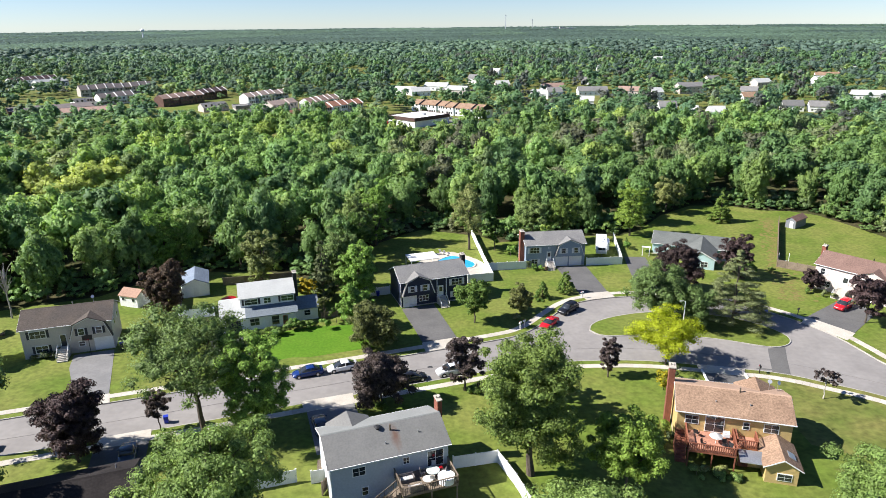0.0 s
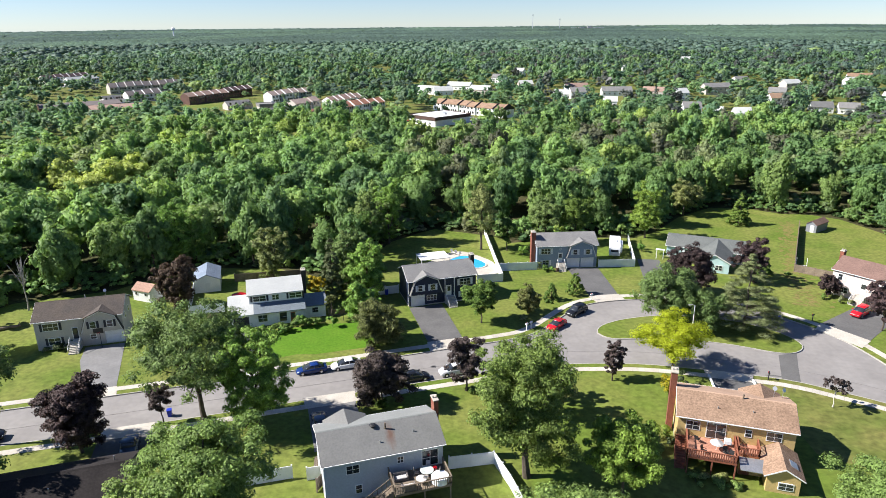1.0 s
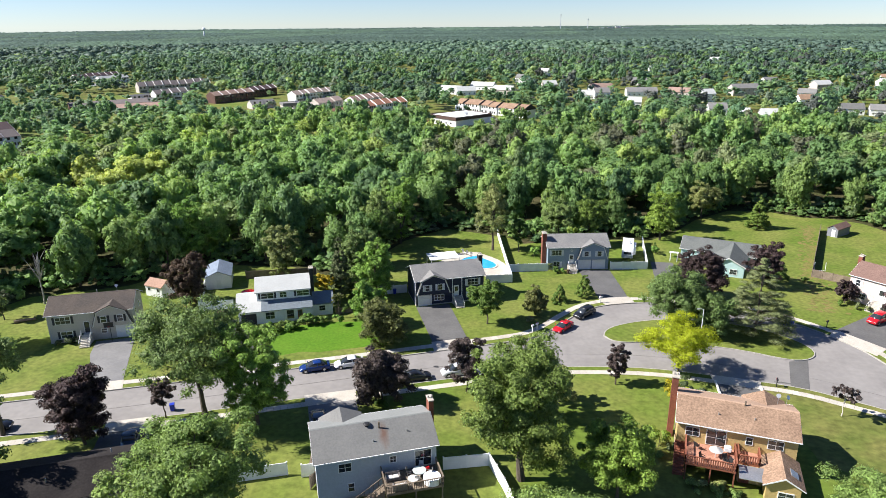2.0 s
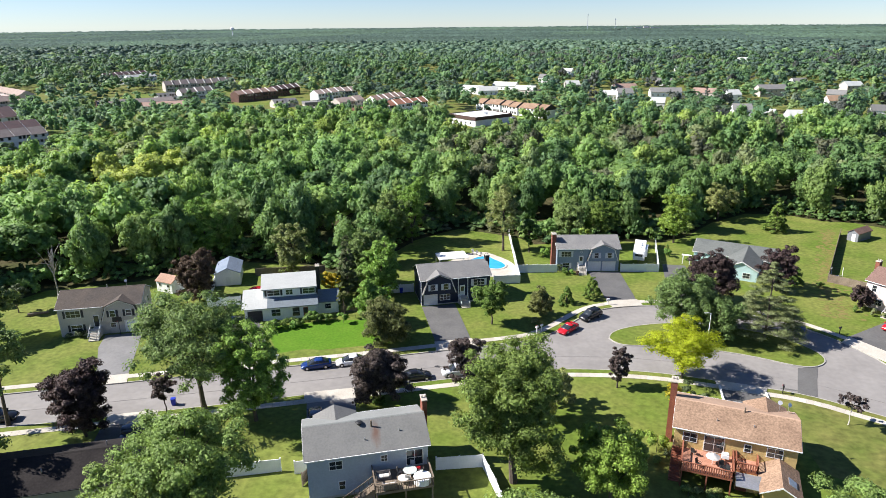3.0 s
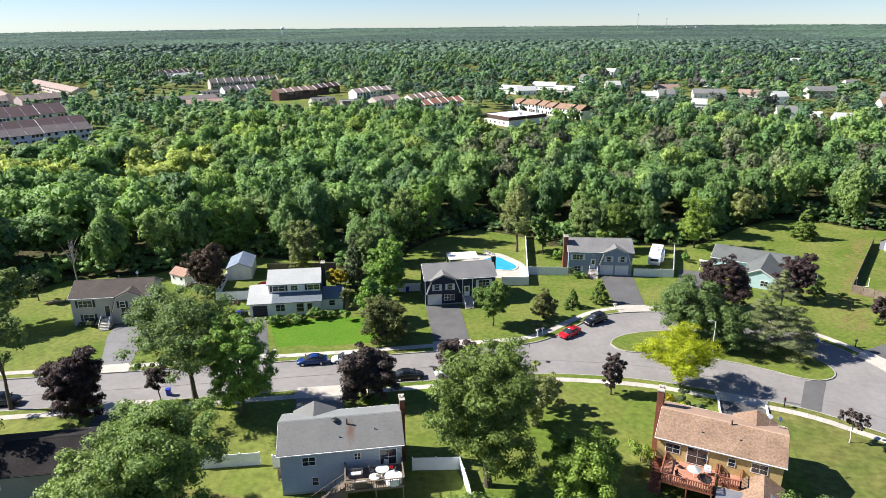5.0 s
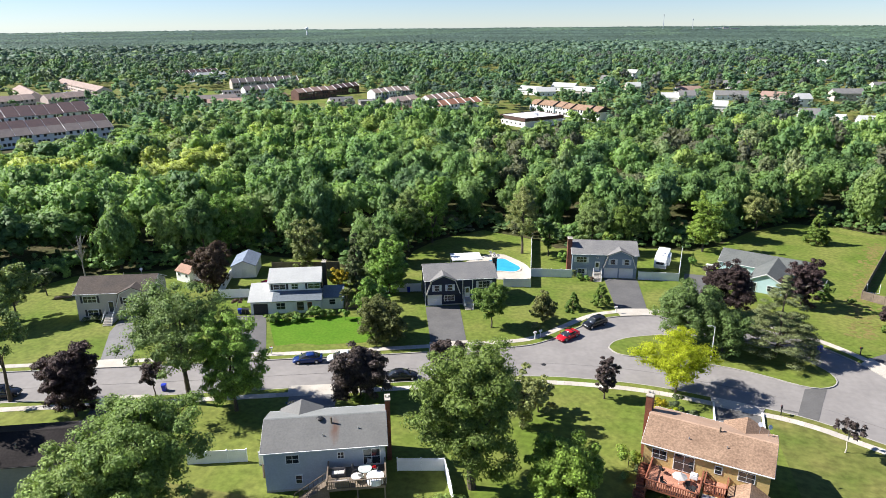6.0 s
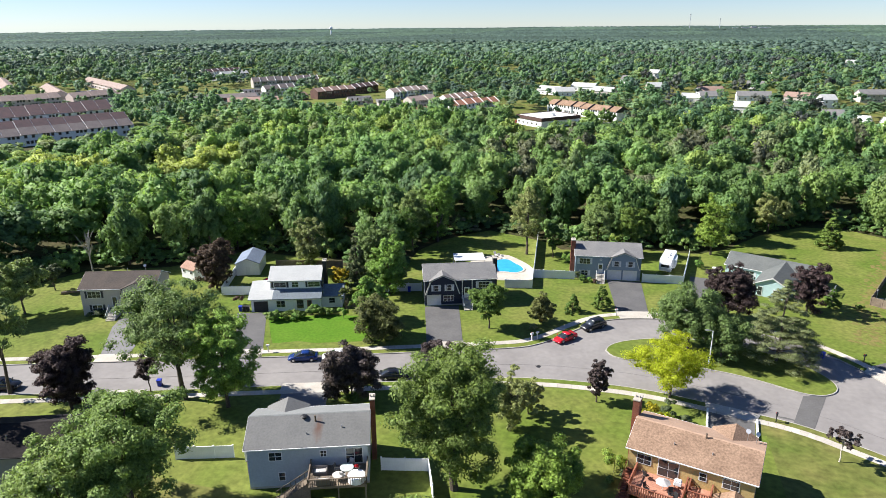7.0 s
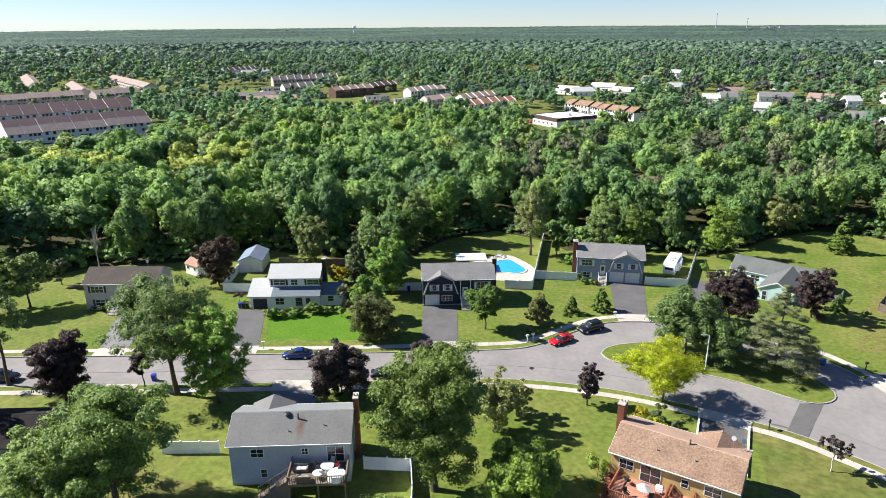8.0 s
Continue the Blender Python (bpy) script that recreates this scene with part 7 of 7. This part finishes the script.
# pale houses in the leafy quarter: x, y, length, storeys, roof, clear metres before each
for _x, _y, _W, _s, _m, _c in ((60, 517, 13, 1, R_PALE, 55), (72, 512, 12, 2, R_GREY, 55), (76, 574, 20, 1, R_PINKISH, 55), (100, 540, 24, 1, R_GREY, 60), (131, 542, 17, 1, R_PINKISH, 45), (182, 545, 22, 2, R_GREY, 60), (127, 414, 11, 2, R_GREY, 50), (139, 410, 9, 1, R_PALE, 40), (88, 468, 10, 1, R_PALE, 50),
                               (38, 580, 12, 2, R_PALE, 50), (14, 660, 12, 2, R_GREY, 45), (-6, 560, 18, 1, R_PALE, 60), (-50, 560, 20, 1, R_PALE, 60), (-33, 545, 16, 1, R_PALE, 55), (-26, 596, 22, 1, R_PALE, 55), (148, 502, 10, 2, R_PALE, 40), (390, 1335, 20, 2, R_PALE, 70), (285, 985, 14, 2, R_PALE, 70),
                               (172, 822, 14, 1, R_PALE, 70), (40, 750, 11, 2, R_PALE, 60), (258, 578, 15, 2, R_PALE, 55), (358, 678, 22, 1, R_TAN, 60), (211, 432, 13, 1, R_SLATE, 50), (225, 427, 12, 1, R_GREY, 45), (290, 494, 25, 1, R_PALE, 55), (154, 402, 10, 1, R_PALE, 35), (224, 532, 13, 1, R_GREY, 45),
                               (680, 1390, 24, 2, R_PALE, 80), (208, 485, 11, 1, R_TAN, 40), (825, 1440, 26, 2, R_PALE, 80), (376, 1276, 16, 2, R_PALE, 80), (240, 640, 14, 1, R_GREY, 40), (320, 600, 15, 2, R_PALE, 45), (430, 760, 16, 1, R_PALE, 50), (120, 640, 14, 1, R_GREY, 35)):
    far_house(_x, _y, _hr.uniform(-32, 18), _W, 10.5, 3.6 if _s == 1 else 5.6, 6.8 if _s == 1 else 8.8, _hr.choice((W_WHITE, W_WHITE, W_WHITE, W_BEIGE)), _m, "pale suburban house among the far trees", _s, 1.5 * _c)

# open ground among the far woods
for _label, _o, _m in (("parking lot beside the flat-roofed building", [(-70, 406), (-60, 398), (-46, 420), (-56, 428)], GREYTOP), ("parking lot before the white terrace", [(-8, 385), (14, 375), (22, 398), (2, 412)], GREYTOP), ("mown field behind the townhouses", [(-330, 495), (-296, 490), (-284, 535), (-325, 545)], LAWN),
                      ("mown strip before the brick terrace", [(-215, 455), (-178, 470), (-172, 505), (-190, 495), (-212, 475)], LAWN), ("distant sports field", [(-160, 770), (-105, 770), (-100, 830), (-165, 830)], GRASS), ("lawn beside the white townhouse row", [(-290, 250), (-266, 258), (-258, 236), (-284, 226)], LAWN),
                      ("parking lot among the far terraces", [(-455, 500), (-400, 470), (-380, 490), (-440, 535)], GREYTOP), ("parking lot before the dark-roofed terrace", [(-425, 620), (-392, 640), (-385, 668), (-412, 660)], GREYTOP), ("street beside the low houses", [(-180, 425), (-120, 405), (-118, 411), (-178, 432)], GREYTOP)):
    tagged(sheet("clearing", _o, 0.06, 0.3, _m, step=12), _label, "clearing", kind="structure")
    _xs2, _ys2 = [p[0] for p in _o], [p[1] for p in _o]
    CLEAR.append((min(_xs2), min(_ys2), 0, max(_xs2) - min(_xs2), max(_ys2) - min(_ys2), 30))

# ---- the woods themselves ----
_rng = np.random.default_rng(21)
EYE0 = np.array((14.0, 3.0))


def in_view(p, wide=10):
    """A broad sector before the street."""
    a = np.degrees(np.arctan2(p[:, 0] - EYE0[0], p[:, 1] - EYE0[1]))
    return (a > -52 - wide) & (a < 38 + wide)


def patchy(x, y):
    v = noise.noise((x * 0.02, y * 0.02, 3.7)) + 0.5 * noise.noise((x * 0.07, y * 0.07, 8.1))
    return v


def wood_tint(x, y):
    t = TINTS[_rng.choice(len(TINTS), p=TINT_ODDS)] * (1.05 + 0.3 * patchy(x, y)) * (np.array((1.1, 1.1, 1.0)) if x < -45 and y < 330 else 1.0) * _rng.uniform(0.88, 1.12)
    if min(math.hypot(x + 116, y - 198) / 15, math.hypot(x + 144, y - 168) / 12) < 1:
        t = np.array((0.4, 0.47, 0.12)) * _rng.uniform(0.85, 1.1)
    if x > -20 and y > 230 and _rng.random() < 0.1:
        t = np.array((0.135, 0.147, 0.09)) * _rng.uniform(0.75, 1.1)
    return t


_p = jittered(-330, 330, 60, 345, 8.9, _rng)
_p = _p[inside(WOODS, _p)]
_far = np.linalg.norm(_p - EYE0, axis=1)
_p = _p[(_far < 345) & in_view(_p, 4) & ~cleared(_p)]
_d = edge_distance(_p)
_p, _d = _p[_d > 2.0], _d[_d > 2.0]
FORMS = [wood_crown(s, 56, 34, 0.105, 0.25) for s in range(12)]
FORMS_B = [wood_crown(s, 34, 22, 0.125, 0.35) for s in range(12)]
# single trees along the edge of the woods
_edge = (_d < 11.5) & (_p[:, 0] > -125) & (_p[:, 0] < 120)
_proto = []
for _s in range(7):
    _ob = thing("woodland_tree", pose(0, 0, 0), "tall broadleaf tree at the edge of the woods", "tree", "trees along the woods")
    _f, _g = wood_crown(40 + _s, 90, 60, 0.085, 0.02, 0.6, 0.0)
    _v3 = _f * np.array([4.6, 4.6, 7.4]) + np.array([0, 0, 0.5])
    _t = TINTS[(0, 1, 3, 0, 2, 1, 3)[_s]] * (0.95, 1.0, 0.92, 1.1, 1.0, 0.85, 1.1)[_s]
    _c2 = clumps(np.random.default_rng(60 + _s), 12, 3.4, 8.5, 5)[0]
    part("trunk", trunk_geo(np.random.default_rng(80 + _s), 14, 0.24, _c2, (0, 0), 6, 0.25), BARK, _ob)
    part("crown", mesh_of("crown", _v3, 3, LEAVES, np.broadcast_to(_t, _v3.shape), unit(_g / np.array([4.6, 4.6, 7.4]))), LEAVES, _ob)
    _proto.append(_ob)
_used = set()
for (_x, _y), _e in zip(_p, _edge):
    if _e:
        _i = int(_rng.integers(7))
        _m = pose(_x, _y, rise(_x, _y), 0, 0, _rng.uniform(0, 360))
        _sc = _rng.uniform(0.72, 1.12)
        _o = _proto[_i] if _i not in _used else copy_thing(_proto[_i], _m)
        _used.add(_i)
        _o.matrix_basis = _m @ Matrix.Diagonal((_sc * _rng.uniform(0.9, 1.15), _sc * _rng.uniform(0.9, 1.15), _sc, 1))
_in = _p[~_edge]
_deep = np.linalg.norm(_in - EYE0, axis=1) > 235
_va, _ta, _na = [], [], []
for _pts, _fm in ((_in[~_deep], FORMS), (_in[_deep], FORMS_B)):
    _spots = [(x, y, rise(x, y) + 0.14 * h, _rng.uniform(4.3, 6.8), 0.88 * h) for (x, y), h in zip(_pts, [(_rng.uniform(10, 17) + 3.5 * patchy(x, y)) * (0.62 if x < -150 and y > 140 else 1) for x, y in _pts])]
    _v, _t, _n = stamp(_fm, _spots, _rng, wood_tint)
    _va.append(_v)
    _ta.append(_t)
    _na.append(_n)
tagged(part("woodland", mesh_of("woodland", np.concatenate(_va), 3, LEAVES, np.concatenate(_ta), np.concatenate(_na)), LEAVES), "dense mixed green broadleaf woodland behind the gardens", "woods", kind="stuff")

# undergrowth along the edge of the woods
_q2 = jittered(-150, 130, 60, 205, 2.7, _rng)
_q2 = _q2[inside(WOODS, _q2) & (edge_distance(_q2) < 13) & (edge_distance(_q2) > 0.6)]
_spots = [(x, y, rise(x, y) - 0.3, _rng.uniform(1.4, 3.2), _rng.uniform(1.6, 6.2)) for x, y in _q2]
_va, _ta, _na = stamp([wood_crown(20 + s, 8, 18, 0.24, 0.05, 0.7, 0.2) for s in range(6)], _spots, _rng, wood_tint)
tagged(part("undergrowth", mesh_of("undergrowth", _va, 3, LEAVES, _ta, _na), LEAVES), "tangled green undergrowth along the woods' edge", "undergrowth", kind="stuff")

LEAVES_FAR = leaf("far_leaves", None, 0.18, 0.36)


# bluish, lightened green: distance haze put into the leaf colour
def haze_tint(x, y):
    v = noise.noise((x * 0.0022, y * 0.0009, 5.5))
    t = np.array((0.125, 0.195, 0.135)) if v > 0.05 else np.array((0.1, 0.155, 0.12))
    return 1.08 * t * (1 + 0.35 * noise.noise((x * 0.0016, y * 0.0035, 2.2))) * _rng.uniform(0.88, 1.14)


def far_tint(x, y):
    """Broadleaf near the houses, blued for haze, then more and more haze tint beyond."""
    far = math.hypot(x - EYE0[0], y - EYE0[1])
    return haze_tint(x, y) if _rng.random() < (far - 420) / 1100 else wood_tint(x, y) * np.array((0.84, 0.88, 1.3))


# woods among and behind the settlement
_p = jittered(-1150, 850, 150, 1150, 12.8, _rng)
_far = np.linalg.norm(_p - EYE0, axis=1)
_p = _p[(_far > 338) & (_far < 1150) & in_view(_p, 0) & inside(WOODS, _p)]
_open = cleared(_p)
_low = _p[_open & ~cleared(_p, True) & (_rng.random(len(_p)) < 0.45)]
_p = _p[~_open]
_near = np.linalg.norm(_p - EYE0, axis=1) < 540
_beyond = jittered(-1900, 1400, 400, 1830, 18.5, _rng)
_far = np.linalg.norm(_beyond - EYE0, axis=1)
_beyond = _beyond[(_far > 1145) & (_far < 1830) & in_view(_beyond, 0)]
_va, _ta, _na = [], [], []
for _pts, _fm, _lo, _hi, _wide in ((_p[_near], [wood_crown(60 + s, 18, 16, 0.17, 0.45) for s in range(12)], 8.5, 15.5, 1.0), (_p[~_near], [wood_crown(100 + s, 10, 10, 0.22, 0.45, 0.9) for s in range(16)], 7.5, 18.5, 1.0), (_beyond, [far_crown(20 + s, 22, 0.3, 1) for s in range(16)], 8.5, 17.0, 1.55), (_low, [wood_crown(80 + s, 12, 16, 0.22, 0.2) for s in range(8)], 3.8, 9.0, 1.1)):
    _big = 1.0 if _lo > 5 else 0.5
    _tall = [_rng.uniform(_lo, _hi) + _big * 3.5 * patchy(x, y) for x, y in _pts]
    _spots = [(x, y, rise(x, y) + 0.16 * _big * h, _big * _wide * _rng.uniform(4.2, 9.4), (1 - 0.15 * _big) * h) for (x, y), h in zip(_pts, _tall)]
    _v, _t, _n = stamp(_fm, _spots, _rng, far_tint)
    _va.append(_v)
    _ta.append(_t)
    _na.append(_n)
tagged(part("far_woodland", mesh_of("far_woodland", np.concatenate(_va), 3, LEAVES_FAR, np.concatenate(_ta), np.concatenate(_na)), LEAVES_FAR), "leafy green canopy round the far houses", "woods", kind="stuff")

# the forest out to the horizon
_sp = []
_r0 = 1810.0
while _r0 < 5600:
    for _a in np.arange(-54, 39, 0.27):
        _aa = radians(_a + _rng.uniform(-0.14, 0.14))
        _rr = _r0 * (1 + _rng.uniform(-0.0036, 0.0036))
        _sp.append((EYE0[0] + _rr * math.sin(_aa), EYE0[1] + _rr * math.cos(_aa), _r0))
    _r0 *= 1.0072
_spots = [(x, y, rise(x, y) - 1, 0.0042 * r * _rng.uniform(0.7, 1.4), _rng.uniform(9, 14) + 3.5 * noise.noise((x * 0.004, y * 0.004, 1.3))) for x, y, r in _sp]
tagged(part("distant_forest", tops_mesh("distant_forest", _spots, _rng, lambda x, y: 0.86 * haze_tint(x, y)), LEAVES_FAR), "unbroken forest out to the horizon, haze put into its tint", "woods", kind="stuff")
